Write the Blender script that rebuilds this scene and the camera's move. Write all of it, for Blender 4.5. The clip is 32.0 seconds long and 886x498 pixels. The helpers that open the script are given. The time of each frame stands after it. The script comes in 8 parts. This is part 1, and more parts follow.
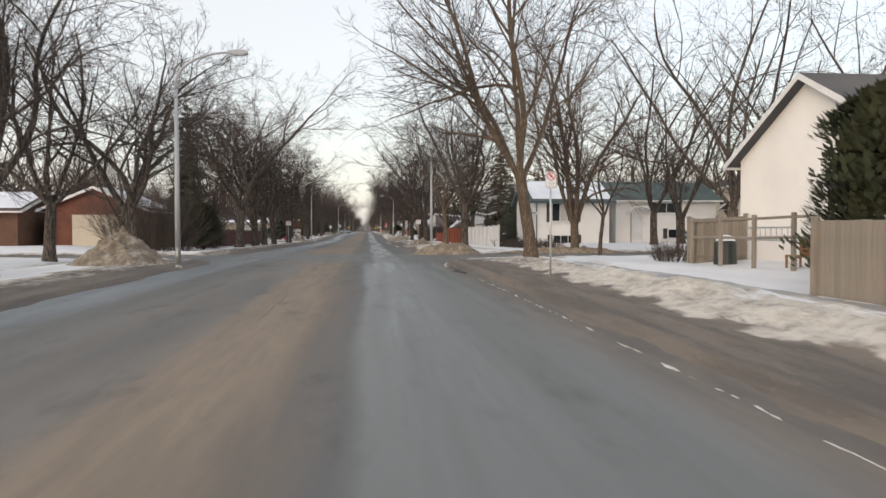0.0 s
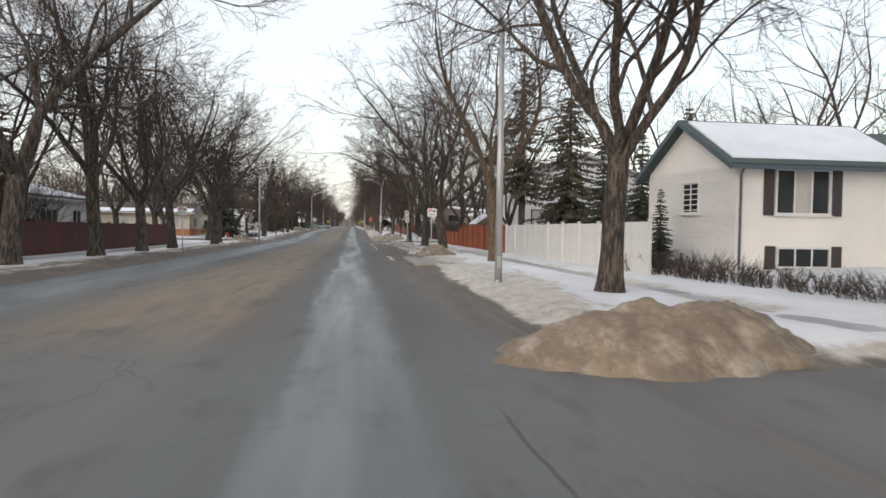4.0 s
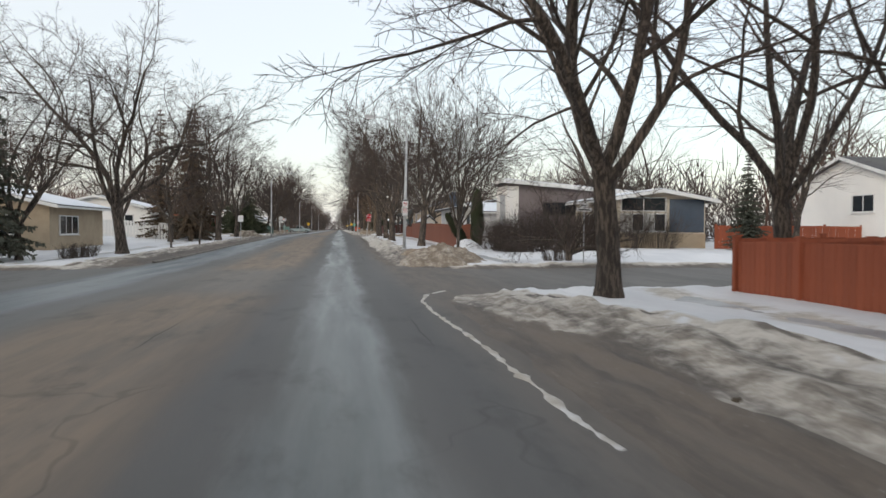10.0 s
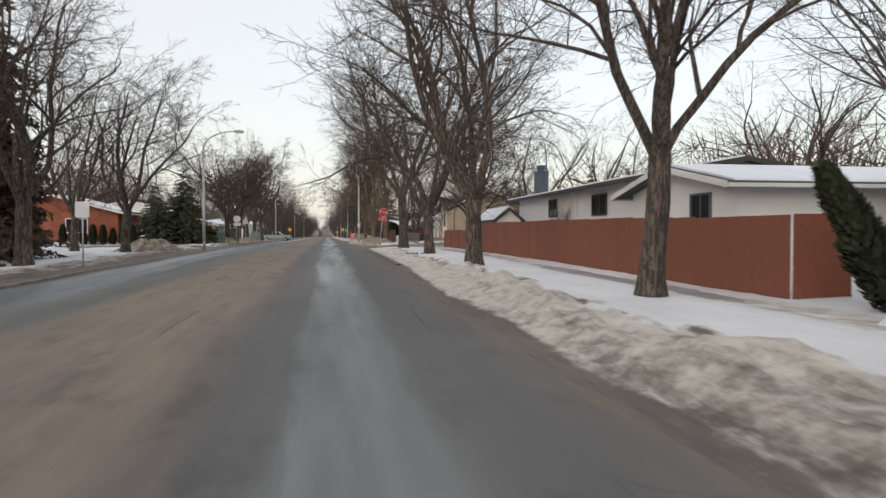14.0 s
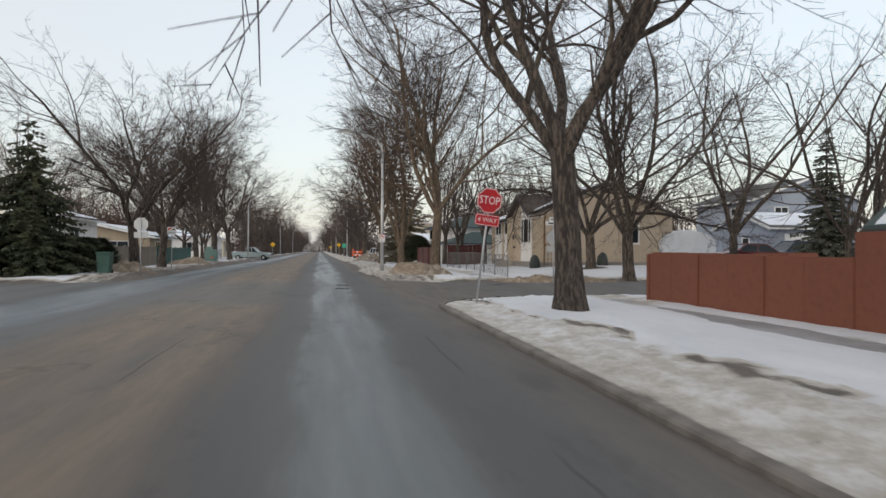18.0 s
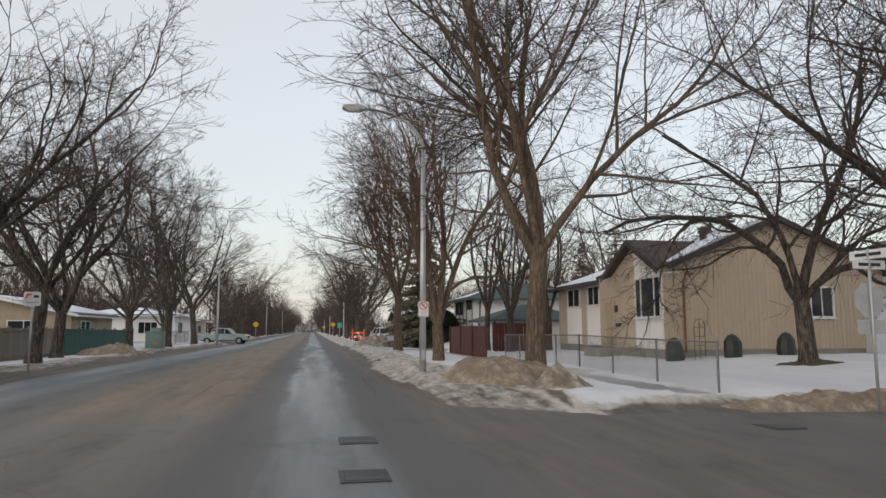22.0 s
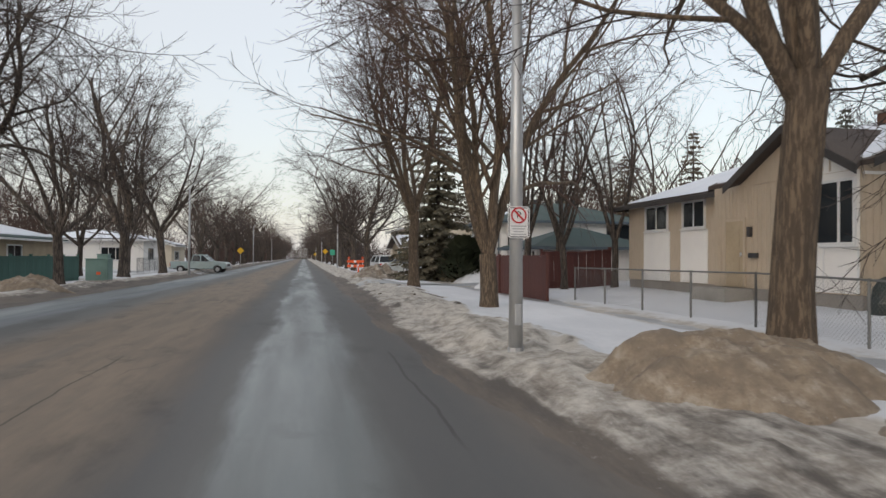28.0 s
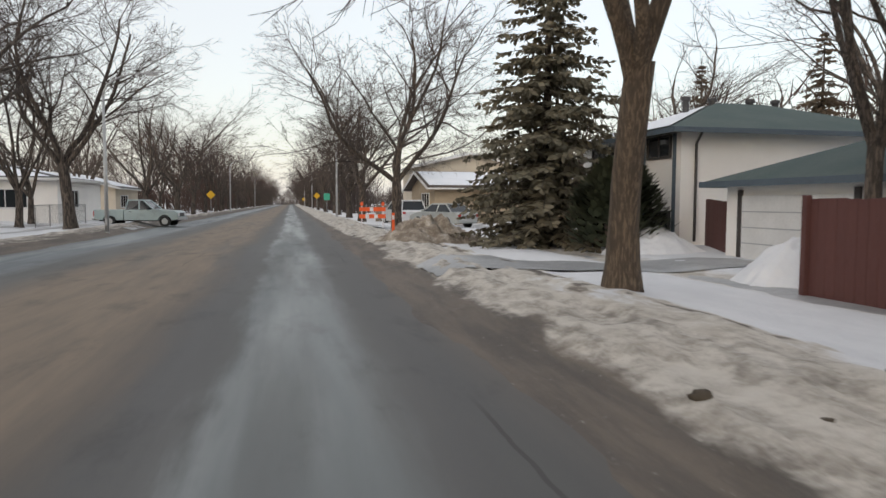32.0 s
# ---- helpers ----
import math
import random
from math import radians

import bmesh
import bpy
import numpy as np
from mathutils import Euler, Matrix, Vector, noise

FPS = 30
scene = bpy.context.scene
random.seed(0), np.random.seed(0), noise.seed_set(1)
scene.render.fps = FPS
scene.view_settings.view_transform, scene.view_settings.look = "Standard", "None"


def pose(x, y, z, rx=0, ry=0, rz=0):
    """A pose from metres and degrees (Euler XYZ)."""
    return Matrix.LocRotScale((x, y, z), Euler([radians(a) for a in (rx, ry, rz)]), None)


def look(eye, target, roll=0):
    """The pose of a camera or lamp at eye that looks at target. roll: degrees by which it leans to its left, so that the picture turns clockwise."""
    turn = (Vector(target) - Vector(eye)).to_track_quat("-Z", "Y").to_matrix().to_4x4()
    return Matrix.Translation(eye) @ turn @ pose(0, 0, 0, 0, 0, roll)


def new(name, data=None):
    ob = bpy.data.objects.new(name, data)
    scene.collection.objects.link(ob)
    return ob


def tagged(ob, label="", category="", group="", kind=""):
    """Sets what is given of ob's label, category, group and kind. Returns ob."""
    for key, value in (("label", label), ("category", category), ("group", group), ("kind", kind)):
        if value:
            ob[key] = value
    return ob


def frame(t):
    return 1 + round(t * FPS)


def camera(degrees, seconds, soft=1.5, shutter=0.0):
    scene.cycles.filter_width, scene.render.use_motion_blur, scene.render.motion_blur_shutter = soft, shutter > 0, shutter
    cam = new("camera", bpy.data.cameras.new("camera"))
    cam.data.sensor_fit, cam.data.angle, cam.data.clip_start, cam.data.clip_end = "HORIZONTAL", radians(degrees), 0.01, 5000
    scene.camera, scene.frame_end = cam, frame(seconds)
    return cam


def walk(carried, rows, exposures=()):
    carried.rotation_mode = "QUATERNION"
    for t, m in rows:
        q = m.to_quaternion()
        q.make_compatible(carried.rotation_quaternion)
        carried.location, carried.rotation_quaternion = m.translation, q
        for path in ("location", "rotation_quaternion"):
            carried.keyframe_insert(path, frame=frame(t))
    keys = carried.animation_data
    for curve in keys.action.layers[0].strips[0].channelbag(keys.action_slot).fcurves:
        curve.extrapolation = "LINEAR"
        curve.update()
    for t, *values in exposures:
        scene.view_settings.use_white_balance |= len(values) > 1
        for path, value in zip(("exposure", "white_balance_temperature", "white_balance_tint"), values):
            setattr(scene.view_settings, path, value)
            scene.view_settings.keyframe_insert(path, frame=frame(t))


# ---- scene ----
EXPOSURES = [(0.0, -0.10, 6700, 11), (3.0, -0.03, 6550, 10), (7.0, 0.06, 6550, 10), (8.5, 0.0, 6400, 7), (10.0, -0.10, 6450, 8), (11.5, -0.15, 6800, 12), (13.0, -0.15, 6800, 12),
             (16.0, -0.21, 6400, 8), (18.0, -0.25, 6450, 9), (20.0, -0.29, 6600, 11), (24.5, -0.40, 6500, 10), (27.0, -0.31, 6500, 10), (30.0, -0.23, 6550, 10), (32.0, -0.16, 6650, 10)]
cam = camera(65.51, 32.0, soft=1.5, shutter=0.2)
# seconds, x, y, z, pitch, roll, yaw: a car going up the street at an eye's height of 1.6 m
PATH = [
    (0.0, -0.76, 0.00, 1.60, -1.58, 0.10, -6.25),
    (0.5, -0.54, 4.15, 1.64, -1.66, -0.07, -6.45),
    (1.0, -0.33, 8.34, 1.67, -1.76, -0.27, -6.64),
    (1.5, -0.15, 12.58, 1.71, -1.89, -0.51, -6.84),
    (2.0, -0.02, 16.94, 1.73, -2.00, -0.74, -6.97),
    (2.5, 0.07, 21.28, 1.74, -2.11, -0.88, -7.12),
    (3.0, 0.14, 25.61, 1.74, -2.16, -0.95, -7.28),
    (3.5, 0.18, 30.01, 1.74, -2.11, -0.94, -7.39),
    (4.0, 0.20, 34.46, 1.72, -1.91, -0.85, -7.48),
    (4.5, 0.21, 38.96, 1.71, -1.66, -0.75, -7.57),
    (5.0, 0.21, 43.50, 1.69, -1.43, -0.65, -7.66),
    (5.5, 0.21, 48.08, 1.67, -1.29, -0.57, -7.78),
    (6.0, 0.21, 52.70, 1.64, -1.32, -0.54, -7.92),
    (6.5, 0.21, 57.33, 1.61, -1.35, -0.53, -8.07),
    (7.0, 0.22, 62.01, 1.57, -1.36, -0.54, -8.18),
    (7.5, 0.21, 66.78, 1.53, -1.45, -0.53, -8.24),
    (8.0, 0.20, 71.63, 1.49, -1.49, -0.50, -8.28),
    (8.5, 0.21, 76.52, 1.46, -1.51, -0.48, -8.35),
    (9.0, 0.22, 81.53, 1.43, -1.50, -0.44, -8.41),
    (9.5, 0.21, 86.63, 1.40, -1.56, -0.38, -8.44),
    (10.0, 0.19, 91.66, 1.37, -1.63, -0.28, -8.54),
    (10.5, 0.16, 96.72, 1.34, -1.58, -0.13, -8.71),
    (11.0, 0.13, 101.83, 1.31, -1.56, 0.01, -8.91),
    (11.5, 0.09, 106.98, 1.29, -1.55, 0.14, -9.08),
    (12.0, 0.04, 112.15, 1.27, -1.55, 0.24, -9.22),
    (12.5, -0.00, 117.31, 1.27, -1.57, 0.31, -9.33),
    (13.0, -0.05, 122.40, 1.27, -1.54, 0.32, -9.41),
    (13.5, -0.09, 127.37, 1.30, -1.37, 0.23, -9.48),
    (14.0, -0.13, 132.21, 1.33, -1.14, 0.09, -9.53),
    (14.5, -0.17, 136.94, 1.37, -0.89, -0.06, -9.59),
    (15.0, -0.21, 141.55, 1.41, -0.65, -0.19, -9.65),
    (15.5, -0.24, 146.05, 1.46, -0.47, -0.28, -9.73),
    (16.0, -0.27, 150.44, 1.51, -0.38, -0.31, -9.84),
    (16.5, -0.29, 154.73, 1.57, -0.31, -0.31, -9.93),
    (17.0, -0.31, 158.97, 1.63, -0.30, -0.31, -10.03),
    (17.5, -0.33, 163.14, 1.69, -0.15, -0.31, -10.11),
    (18.0, -0.32, 167.10, 1.75, 0.15, -0.33, -10.19),
    (18.5, -0.27, 170.79, 1.80, 0.70, -0.33, -10.31),
    (19.0, -0.22, 174.18, 1.83, 1.38, -0.31, -10.41),
    (19.5, -0.18, 177.18, 1.84, 2.23, -0.25, -10.44),
    (20.0, -0.14, 179.75, 1.85, 3.20, -0.19, -10.48),
    (20.5, -0.12, 181.90, 1.85, 4.24, -0.15, -10.56),
    (21.0, -0.10, 183.62, 1.85, 5.27, -0.10, -10.60),
    (21.5, -0.06, 184.95, 1.84, 6.09, -0.01, -10.64),
    (22.0, -0.02, 185.91, 1.83, 6.70, 0.09, -10.68),
    (22.5, 0.02, 186.50, 1.83, 7.20, 0.18, -10.76),
    (23.0, 0.06, 186.84, 1.83, 7.64, 0.28, -10.79),
    (23.5, 0.09, 187.04, 1.83, 7.91, 0.37, -10.77),
    (24.0, 0.12, 187.25, 1.83, 7.94, 0.43, -10.74),
    (24.5, 0.14, 187.62, 1.84, 7.64, 0.41, -10.72),
    (25.0, 0.16, 188.19, 1.84, 6.96, 0.32, -10.76),
    (25.5, 0.18, 188.95, 1.85, 6.02, 0.21, -10.85),
    (26.0, 0.19, 189.94, 1.85, 4.92, 0.09, -10.96),
    (26.5, 0.20, 191.17, 1.86, 3.76, -0.03, -11.09),
    (27.0, 0.19, 192.67, 1.88, 2.66, -0.15, -11.20),
    (27.5, 0.18, 194.46, 1.90, 1.68, -0.26, -11.31),
    (28.0, 0.15, 196.48, 1.92, 0.72, -0.34, -11.43),
    (28.5, 0.12, 198.70, 1.94, -0.28, -0.36, -11.51),
    (29.0, 0.09, 201.08, 1.96, -1.17, -0.35, -11.58),
    (29.5, 0.06, 203.59, 1.98, -1.84, -0.30, -11.63),
    (30.0, 0.04, 206.23, 1.99, -2.36, -0.25, -11.71),
    (30.5, 0.06, 208.98, 1.98, -2.79, -0.22, -11.87),
    (31.0, 0.07, 211.87, 1.97, -3.21, -0.20, -12.05),
    (31.5, 0.08, 214.86, 1.95, -3.58, -0.18, -12.23),
    (32.0, 0.09, 217.89, 1.93, -3.85, -0.16, -12.42),
]
walk(cam, [(t, pose(x, y, z, 90 + pitch, roll, yaw)) for t, x, y, z, pitch, roll, yaw in PATH], EXPOSURES)

# ---------------------------------------------------------------- light
SUN_EL, SUN_AZ = radians(7), radians(222)
world = bpy.data.worlds.new("dusk_sky")
scene.world = world
world.use_nodes = True
wn, wl = world.node_tree.nodes, world.node_tree.links
wn.clear()
sky = wn.new("ShaderNodeTexSky")
sky.sky_type, sky.sun_disc, sky.sun_elevation, sky.sun_rotation = "NISHITA", False, SUN_EL, SUN_AZ
sky.air_density, sky.dust_density, sky.ozone_density = 1.0, 2.0, 1.5
bg_sky = wn.new("ShaderNodeBackground")
bg_sky.inputs["Strength"].default_value = 0.12
bg_veil = wn.new("ShaderNodeBackground")          # thin even cloud over the whole sky
bg_veil.inputs["Color"].default_value = (0.935, 0.92, 0.925, 1)
bg_veil.inputs["Strength"].default_value = 0.85
both = wn.new("ShaderNodeAddShader")
out = wn.new("ShaderNodeOutputWorld")
wl.new(sky.outputs["Color"], bg_sky.inputs["Color"])
wl.new(bg_sky.outputs[0], both.inputs[0])
wl.new(bg_veil.outputs[0], both.inputs[1])
wl.new(both.outputs[0], out.inputs["Surface"])

sun_data = bpy.data.lights.new("sun", "SUN")
sun_data.energy, sun_data.angle, sun_data.color = 1.5, radians(40), (1.0, 0.93, 0.87)
sun = new("sun", sun_data)
sun.matrix_world = look((0, 0, 50), (math.sin(SUN_AZ) * -10, math.cos(SUN_AZ) * -10, 50 - 10 * math.tan(radians(20))))

# ---------------------------------------------------------------- materials
def nodes_of(name):
    m = bpy.data.materials.new(name)
    m.use_nodes = True
    nt = m.node_tree
    return m, nt, nt.nodes["Principled BSDF"]


def noise_tex(nt, vec, scale, detail=4.0, rough=0.6):
    n = nt.nodes.new("ShaderNodeTexNoise")
    n.inputs["Scale"].default_value, n.inputs["Detail"].default_value, n.inputs["Roughness"].default_value = scale, detail, rough
    nt.links.new(vec, n.inputs["Vector"])
    return n.outputs["Fac"]


def ramp(nt, fac, lo, hi):
    n = nt.nodes.new("ShaderNodeMapRange")
    n.interpolation_type = "SMOOTHSTEP"
    nt.links.new(fac, n.inputs["Value"])
    n.inputs["From Min"].default_value, n.inputs["From Max"].default_value = lo, hi
    return n.outputs["Result"]


def mixc(nt, fac, a, b):
    n = nt.nodes.new("ShaderNodeMix")
    n.data_type = "RGBA"
    for sock, v in ((n.inputs["Factor"], fac), (n.inputs["A"], a), (n.inputs["B"], b)):
        if isinstance(v, (int, float)):
            sock.default_value = v
        elif isinstance(v, tuple):
            sock.default_value = (*v, 1)
        else:
            nt.links.new(v, sock)
    return n.outputs["Result"]


def calc(nt, op, a, b=None, c=None):
    n = nt.nodes.new("ShaderNodeMath")
    n.operation = op
    for i, v in enumerate((a, b, c)):
        if v is None:
            continue
        if isinstance(v, (int, float)):
            n.inputs[i].default_value = v
        else:
            nt.links.new(v, n.inputs[i])
    return n.outputs[0]


def place_of(nt):
    return nt.nodes.new("ShaderNodeNewGeometry").outputs["Position"]


def stretched(nt, vec, sx, sy, sz):
    n = nt.nodes.new("ShaderNodeMapping")
    n.inputs["Scale"].default_value = (sx, sy, sz)
    nt.links.new(vec, n.inputs["Vector"])
    return n.outputs["Vector"]


def bump(nt, bsdf, height, strength, dist):
    n = nt.nodes.new("ShaderNodeBump")
    n.inputs["Strength"].default_value, n.inputs["Distance"].default_value = strength, dist
    nt.links.new(height, n.inputs["Height"])
    nt.links.new(n.outputs["Normal"], bsdf.inputs["Normal"])


def surface(name, a, b, rough=0.8, big=0.7, small=14.0, c=None, stretch=(1, 1, 1), bump_to=0.3, bump_dist=0.01, metal=0.0, vary=0.0, coords="Object"):
    """A two-scale mottled surface: a and b mixed by broad stains, c (or a darker a) by fine grain."""
    m, nt, bsdf = nodes_of(name)
    tc = nt.nodes.new("ShaderNodeTexCoord").outputs["Object"] if coords == "Object" else place_of(nt)
    vec = stretched(nt, tc, *stretch)
    n1, n2 = noise_tex(nt, vec, big, 5), noise_tex(nt, vec, small, 6, 0.7)
    col = mixc(nt, ramp(nt, n1, 0.35, 0.68), a, b)
    c = c or tuple(v * 0.72 for v in a)
    col = mixc(nt, calc(nt, "MULTIPLY", ramp(nt, n2, 0.45 - 0.04 * (bump_to > 0.8), 0.8 - 0.25 * (bump_to > 0.8)), 0.6 + 0.3 * (bump_to > 0.8)), col, c)
    if vary:
        rnd = nt.nodes.new("ShaderNodeObjectInfo").outputs["Random"]
        hsv = nt.nodes.new("ShaderNodeHueSaturation")
        nt.links.new(calc(nt, "MULTIPLY_ADD", rnd, 2 * vary, 1 - vary), hsv.inputs["Value"])
        nt.links.new(col, hsv.inputs["Color"])
        col = hsv.outputs["Color"]
    nt.links.new(col, bsdf.inputs["Base Color"])
    nt.links.new(calc(nt, "MULTIPLY_ADD", n2, 0.25, rough - 0.12), bsdf.inputs["Roughness"])
    bsdf.inputs["Metallic"].default_value = metal
    bump(nt, bsdf, n2, bump_to, bump_dist)
    return m


def road_material():
    """Worn asphalt: damp wheel lanes with the sky's sheen painted in, dry sandy strips between, grit towards the
    gutters, cracks and patches.
    """
    m, nt, bsdf = nodes_of("asphalt")
    pos = place_of(nt)
    sep = nt.nodes.new("ShaderNodeSeparateXYZ")
    nt.links.new(pos, sep.inputs[0])
    x, y = sep.outputs["X"], sep.outputs["Y"]
    slow = noise_tex(nt, stretched(nt, pos, 0.7, 0.06, 1), 1.0, 4, 0.55)
    wob = noise_tex(nt, stretched(nt, pos, 0.5, 0.13, 1), 1.0, 4, 0.55)
    fine = noise_tex(nt, stretched(nt, pos, 3.0, 0.35, 1), 1.0, 5, 0.65)
    xw = calc(nt, "ADD", x, calc(nt, "MULTIPLY_ADD", wob, 0.8, -0.4))
    xf = calc(nt, "ADD", xw, calc(nt, "MULTIPLY_ADD", fine, 0.5, -0.25))

    def band(lo, hi, soft, soft_hi=None, of=None):
        of = of or xw
        soft_hi = soft_hi or soft
        return calc(nt, "MULTIPLY", ramp(nt, of, lo - soft, lo + soft), calc(nt, "SUBTRACT", 1.0, ramp(nt, of, hi - soft_hi, hi + soft_hi)))

    def stretch_of(lo, hi, soft=5):
        return calc(nt, "MULTIPLY", ramp(nt, y, lo, lo + soft), calc(nt, "SUBTRACT", 1.0, ramp(nt, y, hi - soft, hi)))
    grain = noise_tex(nt, pos, 70.0, 4, 0.7)
    col = mixc(nt, ramp(nt, slow, 0.3, 0.7), (0.098, 0.099, 0.096), (0.146, 0.146, 0.142))
    # crossings are swept clean by turning wheels
    swept = None
    for lo, hi in ((30.0, 46.0), (108.0, 123.0), (184.5, 201.0)):
        q = stretch_of(lo, hi, 4)
        swept = calc(nt, "MAXIMUM", swept, q) if swept else q
    keep_sand = calc(nt, "SUBTRACT", 1.0, calc(nt, "MULTIPLY", swept, 0.65))
    sand = calc(nt, "MULTIPLY", band(-4.9, -1.25, 0.7, 0.3, xf), ramp(nt, slow, 0.16, 0.52))
    sand = calc(nt, "MULTIPLY", sand, keep_sand)
    first = calc(nt, "MULTIPLY", stretch_of(-40, 34), calc(nt, "SUBTRACT", 1.0, ramp(nt, xf, -3.5, -2.8)))
    sand = calc(nt, "MULTIPLY", sand, calc(nt, "SUBTRACT", 1.0, calc(nt, "MULTIPLY", first, 0.8)))
    col = mixc(nt, calc(nt, "MULTIPLY", sand, 0.9), col, mixc(nt, ramp(nt, fine, 0.3, 0.7), (0.250, 0.194, 0.142), (0.185, 0.148, 0.113)))
    dark = calc(nt, "MAXIMUM", band(-1.7, -0.75, 0.35), band(0.9, 1.9, 0.35))
    col = mixc(nt, calc(nt, "MULTIPLY", dark, 0.55), col, (0.080, 0.080, 0.079))
    # damp lanes, near and far: the pale bluish tint is sky sheen put into colour
    damp_sheen = calc(nt, "MULTIPLY", band(-0.5, 0.8, 0.16, 0.22, xf), calc(nt, "MULTIPLY_ADD", ramp(nt, noise_tex(nt, stretched(nt, pos, 1.5, 0.1, 1), 1.0, 4, 0.5), 0.3, 0.65), 0.55, 0.45))
    col = mixc(nt, calc(nt, "MULTIPLY", damp_sheen, 0.8), col, mixc(nt, ramp(nt, fine, 0.35, 0.65), (0.150, 0.172, 0.177), (0.188, 0.207, 0.210)))
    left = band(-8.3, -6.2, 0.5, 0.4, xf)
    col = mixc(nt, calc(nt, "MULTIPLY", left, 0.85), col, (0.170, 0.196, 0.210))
    # the first block is wet over the whole near lane
    soak = calc(nt, "MULTIPLY", stretch_of(-40, 34, 6), band(-0.9, 2.3, 0.14, 0.4))
    col = mixc(nt, calc(nt, "MULTIPLY", soak, 0.65), col, (0.142, 0.152, 0.152))
    flow = calc(nt, "MULTIPLY", stretch_of(29.0, 47.0, 6), ramp(nt, slow, 0.2, 0.5))
    col = mixc(nt, calc(nt, "MULTIPLY", flow, 0.6), col, (0.148, 0.160, 0.160))
    grit = ramp(nt, calc(nt, "ADD", x, calc(nt, "MULTIPLY_ADD", slow, 1.4, -0.7)), 1.5, 2.6)
    grit = calc(nt, "MULTIPLY", grit, calc(nt, "SUBTRACT", 1.0, calc(nt, "MULTIPLY", ramp(nt, x, 3.6, 6.5), 0.6)))
    col = mixc(nt, calc(nt, "MULTIPLY", calc(nt, "MULTIPLY", grit, calc(nt, "SUBTRACT", 1.0, calc(nt, "MULTIPLY", flow, 0.7))), 0.75), col, mixc(nt, ramp(nt, fine, 0.35, 0.65), (0.150, 0.122, 0.096), (0.098, 0.082, 0.068)))
    patch = noise_tex(nt, stretched(nt, pos, 1.3, 0.5, 1), 1.0, 5, 0.65)
    col = mixc(nt, calc(nt, "MULTIPLY", ramp(nt, patch, 0.52, 0.72), 0.45), col, (0.045, 0.044, 0.043))
    col = mixc(nt, calc(nt, "MULTIPLY", ramp(nt, grain, 0.5, 0.8), 0.4), col, (0.19, 0.18, 0.165))
    # alligator and cross cracks, here and there
    vo = nt.nodes.new("ShaderNodeTexVoronoi")
    vo.feature = "DISTANCE_TO_EDGE"
    vo.inputs["Scale"].default_value = 0.42
    warp = nt.nodes.new("ShaderNodeVectorMath")
    warp.operation = "ADD"
    nz = nt.nodes.new("ShaderNodeTexNoise")
    nz.inputs["Scale"].default_value = 0.7
    nt.links.new(pos, nz.inputs["Vector"])
    nt.links.new(stretched(nt, pos, 0.8, 0.5, 0), warp.inputs[0])
    nt.links.new(nz.outputs["Color"], warp.inputs[1])
    nt.links.new(warp.outputs[0], vo.inputs["Vector"])
    crack = calc(nt, "SUBTRACT", 1.0, ramp(nt, vo.outputs["Distance"], 0.002, 0.008))
    crack = calc(nt, "MULTIPLY", crack, ramp(nt, noise_tex(nt, pos, 0.16, 3, 0.5), 0.54, 0.66))
    col = mixc(nt, calc(nt, "MULTIPLY", crack, 0.28), col, (0.03, 0.028, 0.026))
    # long cracks and a lane joint
    cw = noise_tex(nt, stretched(nt, pos, 0, 0.22, 0), 1.0, 6, 0.55)
    for where, width, dark, span in ((-2.6, 0.022, (0.03, 0.028, 0.026), None), (1.5, 0.028, (0.035, 0.033, 0.03), None), (0.15, 0.014, (0.30, 0.31, 0.32), (68, 96)), (-0.15, 0.012, (0.26, 0.27, 0.28), (150, 166))):
        d = calc(nt, "ABSOLUTE", calc(nt, "SUBTRACT", calc(nt, "ADD", x, calc(nt, "MULTIPLY_ADD", cw, 0.4, -0.2)), where))
        line = calc(nt, "SUBTRACT", 1.0, ramp(nt, d, width * 0.4, width))
        keep = calc(nt, "MULTIPLY", stretch_of(*span), ramp(nt, fine, 0.38, 0.55)) if span else ramp(nt, noise_tex(nt, stretched(nt, pos, 0, 0.12, 0), 1.0, 2, 0.5), 0.52, 0.6)
        col = mixc(nt, calc(nt, "MULTIPLY", line, calc(nt, "MULTIPLY", keep, 0.8 if span else 0.6)), col, dark)
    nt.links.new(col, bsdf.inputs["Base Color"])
    wet = calc(nt, "MULTIPLY", calc(nt, "MAXIMUM", calc(nt, "MAXIMUM", damp_sheen, left), calc(nt, "MULTIPLY", soak, 0.7)), ramp(nt, slow, 0.25, 0.55))
    nt.links.new(calc(nt, "SUBTRACT", calc(nt, "MULTIPLY_ADD", sand, 0.12, 0.72), calc(nt, "MULTIPLY", wet, 0.36)), bsdf.inputs["Roughness"])
    bump(nt, bsdf, calc(nt, "SUBTRACT", grain, calc(nt, "MULTIPLY", crack, 0.8)), 0.25, 0.006)
    return m


